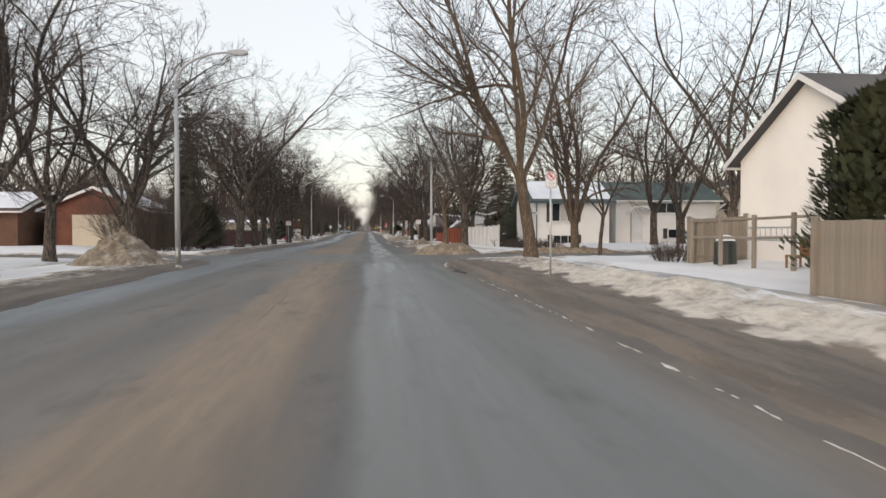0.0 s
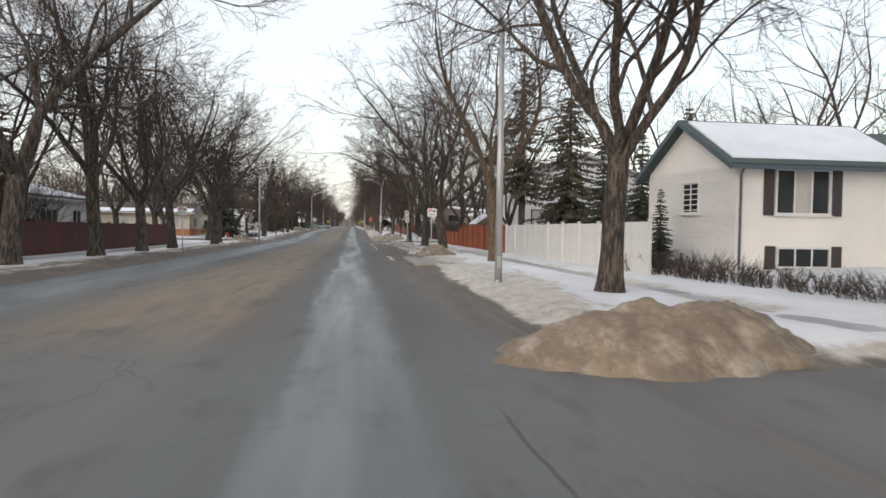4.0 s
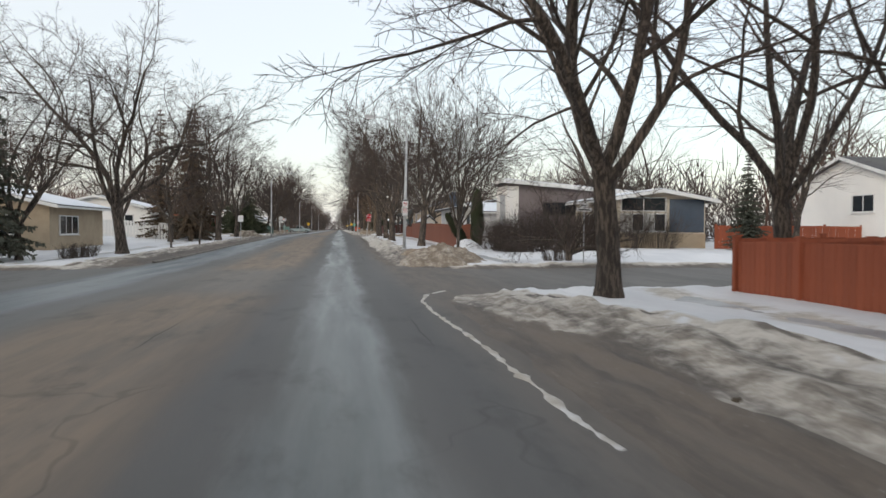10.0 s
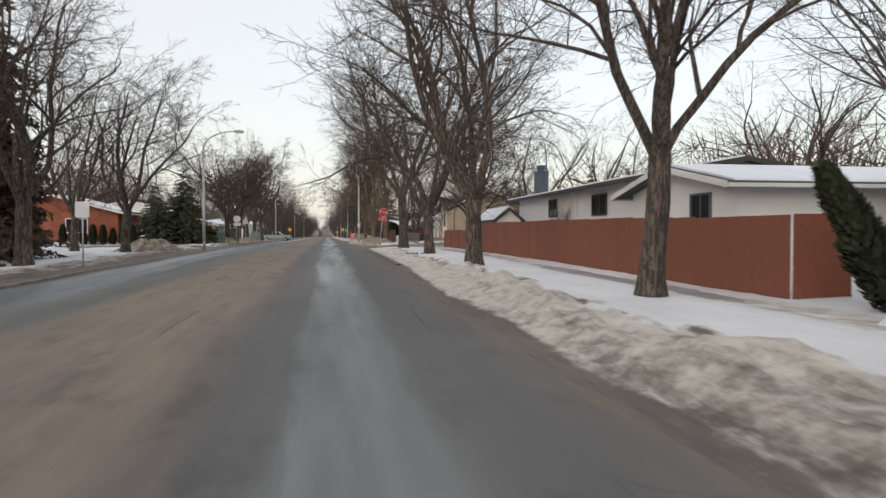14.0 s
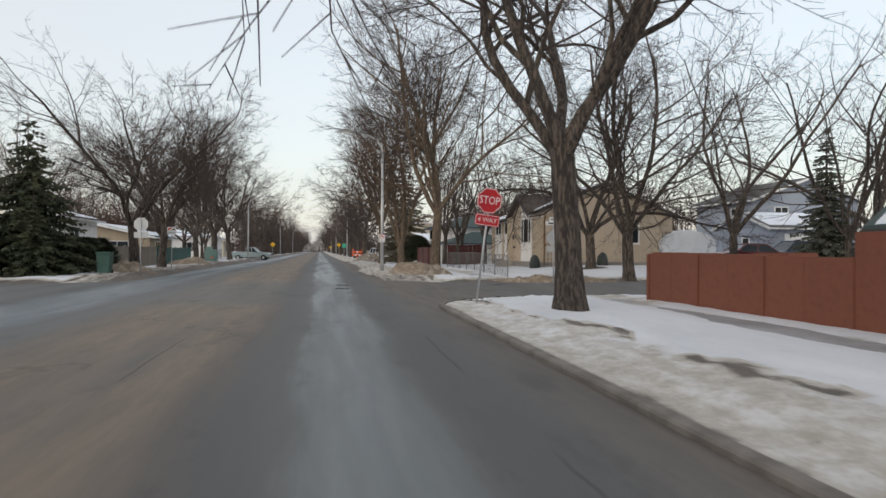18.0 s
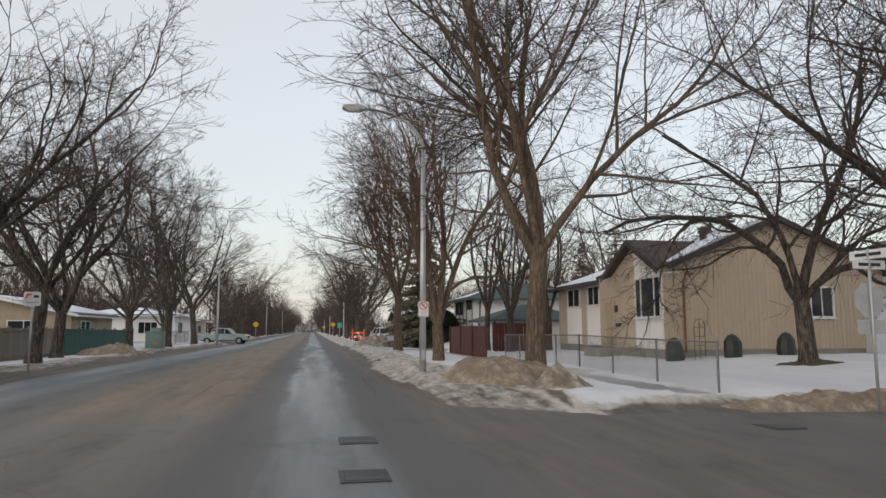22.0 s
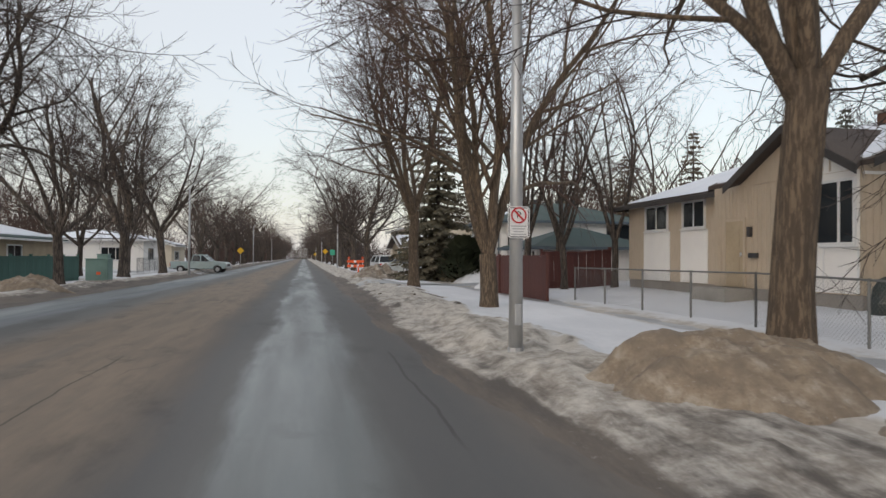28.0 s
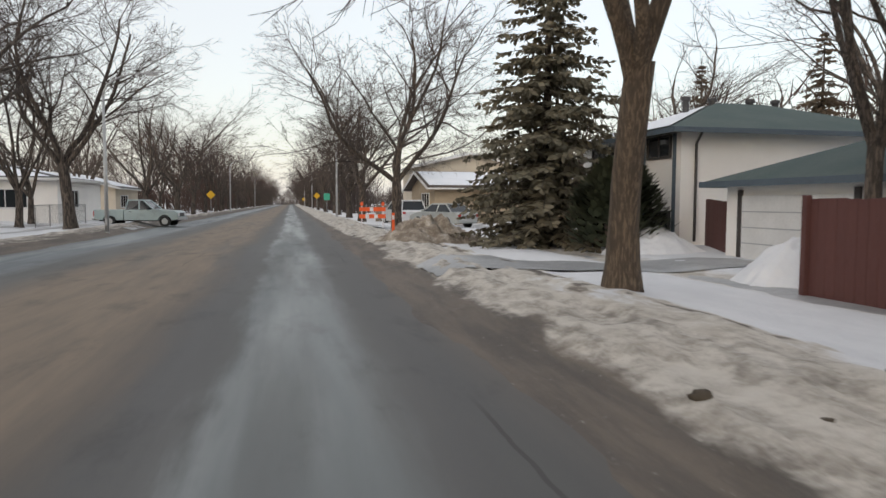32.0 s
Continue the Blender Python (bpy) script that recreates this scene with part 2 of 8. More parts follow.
def snow_material(name, load=0.0, brown=0.0):
    """Old snow: white on the lawns, grey and gritty towards the kerbs, muddy where the wheels run."""
    m, nt, bsdf = nodes_of(name)
    pos = place_of(nt)
    n1 = noise_tex(nt, stretched(nt, pos, 1, 0.4, 1), 0.5, 6, 0.65)
    n2 = noise_tex(nt, stretched(nt, pos, 1, 0.7, 1), 3.2, 6, 0.7)
    n3 = noise_tex(nt, pos, 13.0, 6, 0.8)
    streak = noise_tex(nt, stretched(nt, pos, 2.6, 0.3, 2.6), 1.0, 5, 0.65)
    att = nt.nodes.new("ShaderNodeAttribute")
    att.attribute_name = "grit"
    v = calc(nt, "MAXIMUM", att.outputs["Fac"], load) if load else att.outputs["Fac"]
    lively = ramp(nt, v, 0.02, 0.3)
    v = calc(nt, "ADD", v, calc(nt, "MULTIPLY", lively, calc(nt, "ADD", calc(nt, "MULTIPLY_ADD", n2, 0.58, -0.29), calc(nt, "MULTIPLY_ADD", streak, 0.5, -0.25))))
    if load:
        v = calc(nt, "MAXIMUM", v, load - 0.12)
    white = mixc(nt, ramp(nt, n1, 0.3, 0.7), (0.74, 0.75, 0.77), (0.62, 0.635, 0.66))
    white = mixc(nt, calc(nt, "MULTIPLY", ramp(nt, n2, 0.62, 0.74), 0.3), white, (0.42, 0.41, 0.39))
    cream = mixc(nt, ramp(nt, n2, 0.35, 0.68), (0.56, 0.525, 0.47), (0.41, 0.375, 0.325))
    mud = mixc(nt, ramp(nt, streak, 0.35, 0.65), (0.165, 0.138, 0.113), (0.092, 0.079, 0.068))
    if brown:
        mud = mixc(nt, brown, mud, mixc(nt, ramp(nt, n2, 0.36, 0.64), (0.31, 0.24, 0.165), (0.20, 0.155, 0.112)))
    col = mixc(nt, ramp(nt, v, 0.08, 0.42), white, cream)
    col = mixc(nt, ramp(nt, v, 0.46, 0.8), col, mud)
    specks = calc(nt, "MULTIPLY", ramp(nt, n3, 0.56, 0.68), calc(nt, "MULTIPLY", lively, ramp(nt, streak, 0.38, 0.6)))
    col = mixc(nt, calc(nt, "MULTIPLY", specks, 0.55), col, (0.065, 0.055, 0.047))
    chips = calc(nt, "MULTIPLY", calc(nt, "SUBTRACT", 1.0, ramp(nt, n3, 0.30, 0.40)), ramp(nt, v, 0.3, 0.6))
    col = mixc(nt, calc(nt, "MULTIPLY", chips, 0.5), col, (0.55, 0.53, 0.50))
    nt.links.new(col, bsdf.inputs["Base Color"])
    nt.links.new(calc(nt, "MULTIPLY_ADD", streak, -0.35, 0.95), bsdf.inputs["Roughness"])
    h = calc(nt, "ADD", calc(nt, "MULTIPLY", n2, 1.0), calc(nt, "MULTIPLY", n3, 0.35))
    bump(nt, bsdf, h, 0.55, 0.06)
    return m


def glass_material():
    m, nt, bsdf = nodes_of("window_glass")
    bsdf.inputs["Base Color"].default_value = (0.02, 0.024, 0.028, 1)
    bsdf.inputs["Roughness"].default_value = 0.06
    bsdf.inputs["Specular IOR Level"].default_value = 0.35
    return m


M_ROAD = road_material()
M_SNOW = snow_material("snow")
M_PILE = snow_material("dirty_snow", 0.72, 0.6)
M_SAND = snow_material("sandy_snow", 0.78, 0.85)
M_GREYPILE = snow_material("greyish_snow", 0.34)
M_TURF = surface("frozen_turf", (0.07, 0.055, 0.04), (0.11, 0.09, 0.06), 0.95, 2.0, 30, bump_to=0.6)
M_ROOFSNOW = surface("roof_snow", (0.78, 0.81, 0.86), (0.70, 0.74, 0.8), 0.7, 0.8, 20)
M_GLASS = glass_material()
M_ICE = surface("wet_pavement", (0.27, 0.275, 0.28), (0.40, 0.41, 0.42), 0.45, 0.6, 9, coords="world")
M_CONC = surface("concrete", (0.34, 0.32, 0.29), (0.26, 0.245, 0.22), 0.85, 0.9, 25)
M_KERB = surface("kerb_concrete", (0.22, 0.20, 0.175), (0.13, 0.115, 0.10), 0.85, 1.8, 14)
M_PUDDLE = surface("meltwater", (0.05, 0.048, 0.045), (0.07, 0.065, 0.06), 0.16, 0.9, 5, bump_to=0.02)
BARK = dict(stretch=(3, 3, 0.5), small=5.0, big=0.7, rough=0.9, bump_to=0.9, bump_dist=0.05)
M_BARK = surface("elm_bark", (0.155, 0.122, 0.097), (0.095, 0.077, 0.063), c=(0.026, 0.021, 0.018), vary=0.16, **BARK)
M_BARK_WARM = surface("ash_bark", (0.205, 0.150, 0.100), (0.145, 0.108, 0.075), c=(0.07, 0.052, 0.038), vary=0.12, stretch=(3, 3, 0.4), small=8.0, big=1.3, rough=0.9, bump_to=0.9, bump_dist=0.05)
M_TWIG = surface("twigs", (0.068, 0.049, 0.042), (0.048, 0.036, 0.031), 0.9, 0.4, 5, vary=0.2, bump_to=0.0)
M_TWIG_RED = surface("reddish_twigs", (0.105, 0.062, 0.048), (0.074, 0.047, 0.038), 0.9, 0.4, 5, vary=0.2, bump_to=0.0)
M_NEEDLE = surface("spruce_needles", (0.058, 0.068, 0.052), (0.082, 0.086, 0.062), 0.8, 0.5, 6, c=(0.10, 0.085, 0.06), vary=0.2)
M_NEEDLE_BROWN = surface("brownish_needles", (0.105, 0.098, 0.068), (0.135, 0.116, 0.078), 0.85, 0.5, 6, c=(0.14, 0.11, 0.075), vary=0.1)
M_NEEDLE_RUST = surface("rusty_needles", (0.12, 0.08, 0.05), (0.085, 0.07, 0.048), 0.85, 0.5, 6, vary=0.2)
M_CEDAR = surface("cedar_foliage", (0.042, 0.055, 0.028), (0.065, 0.07, 0.033), 0.85, 0.7, 6, vary=0.15)
M_STEEL = surface("galvanised_steel", (0.50, 0.51, 0.52), (0.40, 0.41, 0.42), 0.5, 1.5, 12, stretch=(1, 1, 0.3), metal=0.55)
M_FENCESTEEL = surface("dull_fence_steel", (0.20, 0.20, 0.195), (0.15, 0.15, 0.145), 0.6, 1.5, 12, metal=0.4)
M_DARKMETAL = surface("dark_metal", (0.05, 0.05, 0.055), (0.08, 0.08, 0.08), 0.5, 1.5, 12, metal=0.4)
M_SIGNRED = surface("sign_red", (0.52, 0.018, 0.028), (0.44, 0.015, 0.024), 0.4, 1.2, 18, bump_to=0.02)
M_SIGNWHITE = surface("sign_white", (0.78, 0.78, 0.78), (0.70, 0.70, 0.71), 0.45, 1.5, 15, bump_to=0.02)
M_SIGNBACK = surface("sign_back", (0.55, 0.56, 0.56), (0.45, 0.46, 0.46), 0.45, 1.5, 15, metal=0.3)
M_SIGNBLACK = surface("sign_black", (0.02, 0.02, 0.02), (0.03, 0.03, 0.03), 0.5, 1.5, 15, bump_to=0.0)
M_SIGNYELLOW = surface("sign_yellow", (0.75, 0.45, 0.02), (0.68, 0.40, 0.02), 0.4, 1.5, 15)
M_SIGNGREEN = surface("sign_green", (0.05, 0.38, 0.25), (0.05, 0.32, 0.2), 0.4, 1.5, 15)
M_SIGNGREY = surface("sign_grey", (0.42, 0.43, 0.45), (0.36, 0.37, 0.38), 0.5, 1.5, 15)
M_ORANGE = surface("hazard_orange", (0.85, 0.13, 0.03), (0.75, 0.10, 0.02), 0.5, 1.5, 15)
FENCE = dict(stretch=(3, 3, 0.5), big=0.9, small=9.0, vary=0.1)
M_FENCERED = surface("red_stained_boards", (0.30, 0.080, 0.036), (0.24, 0.062, 0.030), 0.8, **FENCE)
M_FENCEBROWN = surface("brown_painted_panel", (0.20, 0.066, 0.036), (0.175, 0.057, 0.032), 0.75, big=0.4, small=6.0, vary=0.04)
M_FENCEWINE = surface("burgundy_panel", (0.105, 0.040, 0.034), (0.088, 0.034, 0.03), 0.75, stretch=(3, 3, 0.5), big=0.5, small=7.0, vary=0.06)
M_FENCEMAROON = surface("maroon_boards", (0.095, 0.032, 0.028), (0.075, 0.027, 0.024), 0.8, **FENCE)
M_FENCEGREY = surface("weathered_boards", (0.25, 0.215, 0.175), (0.19, 0.165, 0.135), 0.85, **FENCE)
M_FENCEGREEN = surface("green_panel", (0.045, 0.115, 0.095), (0.04, 0.095, 0.08), 0.8, **FENCE)
M_FENCEWHITE = surface("white_vinyl", (0.66, 0.66, 0.65), (0.59, 0.59, 0.575), 0.5, 0.5, 4, stretch=(1, 1, 0.4), c=(0.5, 0.49, 0.47), bump_to=0.05, vary=0.03)
M_STUCCO = surface("white_stucco", (0.84, 0.82, 0.785), (0.78, 0.76, 0.73), 0.9, 0.4, 40, bump_to=0.3)
M_STUCCO_GREY = surface("grey_white_stucco", (0.76, 0.765, 0.765), (0.69, 0.695, 0.70), 0.9, 0.3, 40, bump_to=0.25)
M_STUCCO_TAN = surface("tan_siding", (0.53, 0.44, 0.335), (0.47, 0.39, 0.295), 0.8, 0.4, 8, stretch=(1, 1, 0.3), vary=0.05)
M_STUCCO_CREAM = surface("cream_stucco", (0.62, 0.55, 0.44), (0.55, 0.48, 0.385), 0.9, 0.4, 40)
M_SIDING = surface("white_siding", (0.74, 0.73, 0.71), (0.67, 0.66, 0.645), 0.65, 0.5, 5, stretch=(0.4, 0.4, 2), vary=0.03)
M_BLUEWALL = surface("blue_grey_siding", (0.31, 0.345, 0.40), (0.27, 0.30, 0.36), 0.75, 0.5, 6)
M_NAVY = surface("slate_blue_panel", (0.075, 0.095, 0.125), (0.06, 0.08, 0.11), 0.6, 0.8, 8)
M_PLUM = surface("plum_grey_siding", (0.20, 0.168, 0.166), (0.165, 0.138, 0.137), 0.8, 0.5, 6)
M_FOUND = surface("foundation_concrete", (0.30, 0.275, 0.25), (0.24, 0.22, 0.20), 0.9, 0.6, 20)
M_ROOFGREEN = surface("green_shingles", (0.055, 0.085, 0.082), (0.075, 0.10, 0.095), 0.9, 0.5, 16, bump_to=0.6)
M_ROOFGREY = surface("grey_shingles", (0.075, 0.075, 0.078), (0.10, 0.098, 0.095), 0.9, 0.5, 16, bump_to=0.6)
M_ROOFBROWN = surface("brown_shingles", (0.082, 0.062, 0.05), (0.06, 0.046, 0.04), 0.9, 0.5, 16, bump_to=0.6)
M_TRIMWHITE = surface("white_trim", (0.74, 0.74, 0.73), (0.66, 0.66, 0.65), 0.5, 1, 12, bump_to=0.03)
M_TRIMDARK = surface("dark_trim", (0.045, 0.04, 0.038), (0.06, 0.052, 0.048), 0.6, 1, 12)
M_TRIMBLUE = surface("slate_trim", (0.09, 0.12, 0.145), (0.08, 0.105, 0.13), 0.6, 1, 12)
M_BRICKRED = surface("red_brick", (0.30, 0.10, 0.058), (0.22, 0.075, 0.045), 0.9, 1.2, 12)
M_BRICKRED_DULL = surface("dull_red_brick", (0.21, 0.085, 0.055), (0.155, 0.064, 0.043), 0.9, 1.2, 12)
M_BRICKBROWN = surface("brown_brick", (0.155, 0.082, 0.055), (0.115, 0.062, 0.045), 0.9, 1.2, 12)
M_BRICKORANGE = surface("orange_brick", (0.46, 0.20, 0.095), (0.38, 0.16, 0.08), 0.9, 1.2, 12)
M_BRICKTAN = surface("tan_brick", (0.42, 0.34, 0.24), (0.35, 0.28, 0.20), 0.9, 1.2, 12)
M_DOORBROWN = surface("brown_door", (0.25, 0.13, 0.055), (0.2, 0.1, 0.045), 0.5, 1, 9, stretch=(3, 3, 0.5))
M_DOORTAN = surface("ochre_door", (0.44, 0.35, 0.235), (0.39, 0.31, 0.205), 0.5, 1, 9)
M_CURTAIN = surface("pale_curtain", (0.52, 0.51, 0.48), (0.44, 0.43, 0.41), 0.9, 1, 8, stretch=(6, 6, 0.3))
M_TYRE = surface("tyre_rubber", (0.02, 0.02, 0.02), (0.03, 0.03, 0.03), 0.85, 2, 30)
M_BAG = surface("black_tarp", (0.02, 0.028, 0.026), (0.035, 0.045, 0.04), 0.4, 2, 10)
M_GREENBOX = surface("green_utility_paint", (0.16, 0.26, 0.23), (0.13, 0.21, 0.19), 0.55, 1, 10)
M_BINGREEN = surface("green_bin_plastic", (0.02, 0.07, 0.055), (0.03, 0.09, 0.07), 0.5, 1, 10)
M_RED = surface("hydrant_red", (0.5, 0.02, 0.02), (0.4, 0.02, 0.02), 0.5, 2, 15)
M_TENT = surface("white_tarpaulin", (0.66, 0.68, 0.70), (0.56, 0.58, 0.6), 0.5, 0.6, 6)


def car_paint(name, col):
    m, nt, bsdf = nodes_of(name)
    tc = nt.nodes.new("ShaderNodeTexCoord").outputs["Object"]
    n = noise_tex(nt, tc, 2.5, 5)
    nt.links.new(mixc(nt, ramp(nt, n, 0.45, 0.8), col, tuple(0.6 * v + 0.08 for v in col)), bsdf.inputs["Base Color"])
    bsdf.inputs["Roughness"].default_value = 0.32
    bsdf.inputs["Metallic"].default_value = 0.25
    bsdf.inputs["Coat Weight"].default_value = 0.4
    return m


M_CARSILVER = car_paint("silver_paint", (0.42, 0.44, 0.43))
M_CARTEAL = car_paint("pale_teal_paint", (0.36, 0.45, 0.46))
M_CARWHITE = car_paint("white_paint", (0.62, 0.63, 0.64))
M_CARRED = car_paint("dark_red_paint", (0.12, 0.02, 0.025))
M_CARBLUE = car_paint("dark_blue_paint", (0.02, 0.035, 0.07))
M_CARGREEN = car_paint("dark_teal_paint", (0.04, 0.09, 0.10))
M_LAMPRED = surface("tail_lamp", (0.45, 0.02, 0.02), (0.4, 0.02, 0.02), 0.2, 2, 10, bump_to=0)

# ---------------------------------------------------------------- building blocks
class Geo:
    """Collects vertices and faces for one mesh."""

    def __init__(self):
        self.v, self.f = [], []

    def add(self, verts, faces):
        n = len(self.v)
        self.v.extend(tuple(p) for p in verts)
        self.f.extend(tuple(i + n for i in q) for q in faces)
        return self

    def box(self, x0, x1, y0, y1, z0, z1):
        return self.add([(x, y, z) for z in (z0, z1) for y in (y0, y1) for x in (x0, x1)],
                        [(0, 2, 3, 1), (4, 5, 7, 6), (0, 1, 5, 4), (2, 6, 7, 3), (0, 4, 6, 2), (1, 3, 7, 5)])

    def cbox(self, x0, x1, y0, y1, z0, z1, c=0.01):
        """A box with bevelled upright edges and a bevelled top."""
        c = min(c, (x1 - x0) * 0.4, (y1 - y0) * 0.4, (z1 - z0) * 0.4)
        ring = [(x0 + c, y0), (x1 - c, y0), (x1, y0 + c), (x1, y1 - c), (x1 - c, y1), (x0 + c, y1), (x0, y1 - c), (x0, y0 + c)]
        top = [(min(max(x, x0 + c), x1 - c), min(max(y, y0 + c), y1 - c)) for x, y in ring]
        v = [(x, y, z0) for x, y in ring] + [(x, y, z1 - c) for x, y in ring] + [(x, y, z1) for x, y in top]
        f = [tuple(range(7, -1, -1)), (16, 18, 20, 22)]
        v[17] = v[17]
        for r in (0, 8):
            f += [(r + i, r + (i + 1) % 8, r + 8 + (i + 1) % 8, r + 8 + i) for i in range(8)]
        f[1] = tuple(range(16, 24))
        return self.add(v, f)

    def prism(self, poly, axis, a, b):
        """A polygon of (u, w) swept along an axis from a to b: along x u is y, along y u is x, w is z; along z (u, w) is (x, y)."""
        n = len(poly)

        def put(u, w, s):
            return (s, u, w) if axis == "x" else (u, s, w) if axis == "y" else (u, w, s)
        v = [put(u, w, a) for u, w in poly] + [put(u, w, b) for u, w in poly]
        f = [tuple(range(n - 1, -1, -1)), tuple(range(n, 2 * n))] + [(i, (i + 1) % n, n + (i + 1) % n, n + i) for i in range(n)]
        return self.add(v, f)

    def tube(self, pts, radii, sides=8, cap=True):
        pts = [Vector(p) for p in pts]
        v, f = [], []
        up = Vector((0.31, 0.87, 0.38))
        for i, p in enumerate(pts):
            d = (pts[min(i + 1, len(pts) - 1)] - pts[max(i - 1, 0)]).normalized()
            s = d.cross(up).normalized()
            t = s.cross(d)
            for k in range(sides):
                a = 2 * math.pi * k / sides
                v.append(p + (s * math.cos(a) + t * math.sin(a)) * radii[i])
        for i in range(len(pts) - 1):
            for k in range(sides):
                a, b = i * sides + k, i * sides + (k + 1) % sides
                f.append((a, b, b + sides, a + sides))
        if cap:
            f.append(tuple(range(sides - 1, -1, -1)))
            f.append(tuple((len(pts) - 1) * sides + k for k in range(sides)))
        return self.add(v, f)

    def lathe(self, prof, sides=12, x=0, y=0):
        """A profile of (radius, z) turned about the upright through x, y."""
        v = [(x + r * math.cos(2 * math.pi * k / sides), y + r * math.sin(2 * math.pi * k / sides), z) for r, z in prof for k in range(sides)]
        f = [(i * sides + k, i * sides + (k + 1) % sides, (i + 1) * sides + (k + 1) % sides, (i + 1) * sides + k) for i in range(len(prof) - 1) for k in range(sides)]
        f += [tuple(range(sides - 1, -1, -1)), tuple((len(prof) - 1) * sides + k for k in range(sides))]
        return self.add(v, f)

    def mesh(self, name, smooth=False):
        me = bpy.data.meshes.new(name)
        me.from_pydata(self.v, [], self.f)
        if smooth:
            me.shade_smooth()
        return me


def part(name, geo, material, parent=None, label="", smooth=False, kind=""):
    """Links a Geo (or a ready mesh) as one mesh object, under a thing or under a part."""
    me = geo.mesh(name, smooth) if isinstance(geo, Geo) else geo
    if not me.materials:
        me.materials.append(material)
    ob = new(name, me)
    ob.parent = parent
    return tagged(ob, label, "", "", kind)


def thing(name, x, y, z, label, category, group="", turn=0.0):
    ob = new(name)
    ob.empty_display_size = 0.2
    ob.matrix_world = pose(x, y, z, 0, 0, turn)
    return tagged(ob, label, category, group)


def solid(name, geo, material, label, category, x=0, y=0, z=0, turn=0.0, group="", kind="", smooth=False):
    """A thing made of one mesh."""
    ob = part(name, geo, material, None, label, smooth)
    ob.matrix_world = pose(x, y, z, 0, 0, turn)
    return tagged(ob, label, category, group, kind)


def words(text, size, material, parent, m, name="lettering"):
    """Raised letters as a mesh, standing upright in the xz plane and facing -y."""
    cu = bpy.data.curves.new(name, "FONT")
    cu.body, cu.size, cu.align_x, cu.align_y, cu.extrude, cu.resolution_u = text, size, "CENTER", "CENTER", 0.002, 2
    tmp = bpy.data.objects.new(name, cu)
    scene.collection.objects.link(tmp)
    me = bpy.data.meshes.new_from_object(tmp.evaluated_get(bpy.context.evaluated_depsgraph_get()))
    bpy.data.objects.remove(tmp)
    me.transform(Matrix.Rotation(radians(90), 4, "X"))
    me.materials.clear()
    me.materials.append(material)
    ob = new(name, me)
    ob.parent = parent
    ob.matrix_local = m
    return ob

# ---------------------------------------------------------------- ground, road, pavements
LEFT, RIGHT = -8.5, 2.75                       # the kerbs of the street
GK = [0.0, 0.0, 0.0, 0.08, 0.13, 0.14, 0.10, 0.06, -0.01, -0.09, -0.16, -0.22, -0.28, -0.32, -0.33, -0.29, -0.20, -0.08, 0.05, 0.17, 0.24, 0.28, 0.34, 0.37, 0.36, 0.34, 0.32, 0.28]
CROSS = [(38.3, 3.3), (115.6, 5.2), (192.8, 4.7)]    # side streets: middle and half width


def base_z(y):
    return np.interp(y, np.arange(len(GK)) * 10.0 - 20, GK)


def street_distance(x, y):
    """Metres from the edge of the street itself, less than 0 on it."""
    lf = LEFT + np.interp(y, [-20, 33, 45, 150, 165, 186, 200], [0.9, 0.9, 0.0, 0.0, 0.55, 0.55, 0.2])
    rt = RIGHT - np.interp(y, [60, 66, 74, 84, 92, 108, 120, 126, 150, 160, 196, 205, 240, 260], [0, 0.1, 0.1, 0.2, 0.35, 0.35, 0.3, 0.5, 0.4, 0.0, 0.0, 0.85, 0.95, 0.6])
    return np.maximum(lf - x, x - rt)


def road_distance(x, y):
    """Metres from the edge of any roadway; corners are rounded."""
    d = street_distance(x, y)
    for mid, half in CROSS:
        e = np.abs(y - mid) - half
        k = 4.5
        h = np.clip(0.5 + 0.5 * (e - d) / k, 0, 1)
        d = e * (1 - h) + d * h - k * h * (1 - h)
    return d


import functools


@functools.lru_cache(None)
def waves(s, seed):
    r = np.random.RandomState(int(seed) + 3)
    rows, amp, tot = [], 1.0, 0.0
    for o in range(5):
        for _ in range(3):
            a = r.uniform(0, 2 * math.pi)
            k = 2 ** o / s * r.uniform(0.7, 1.3) * 2 * math.pi
            rows.append((amp, math.cos(a) * k, math.sin(a) * k, r.uniform(0, 6.3)))
        tot += amp * 1.7
        amp *= 0.55
    w = np.array(rows)
    w[:, 0] /= tot
    return w


def fbm(x, y, s, seed=0.0):
    """Cheap smooth waves, for the lie of the snow."""
    w = waves(s, seed)
    if x.size < 8:
        return (w[:, 0] * np.sin(x[..., None] * w[:, 1] + y[..., None] * w[:, 2] + w[:, 3])).sum(-1)
    z = np.zeros_like(x, dtype=float)
    for amp, kx, ky, ph in w:
        z += amp * np.sin(x * kx + y * ky + ph)
    return z


def smooth01(v, lo, hi):
    t = np.clip((v - lo) / (hi - lo), 0, 1)
    return t * t * (3 - 2 * t)


BANK_Y = [-20, 0, 25, 33, 45, 60, 64, 75, 80, 92, 105, 110, 121, 128, 150, 162, 170, 188, 198, 206, 225, 245, 260, 400]
BANK_H = [0.44, 0.44, 0.30, 0.07, 0.12, 0.10, 0.02, 0.05, 0.10, 0.26, 0.30, 0.05, 0.10, 0.32, 0.36, 0.24, 0.12, 0.05, 0.10, 0.28, 0.24, 0.26, 0.28, 0.3]


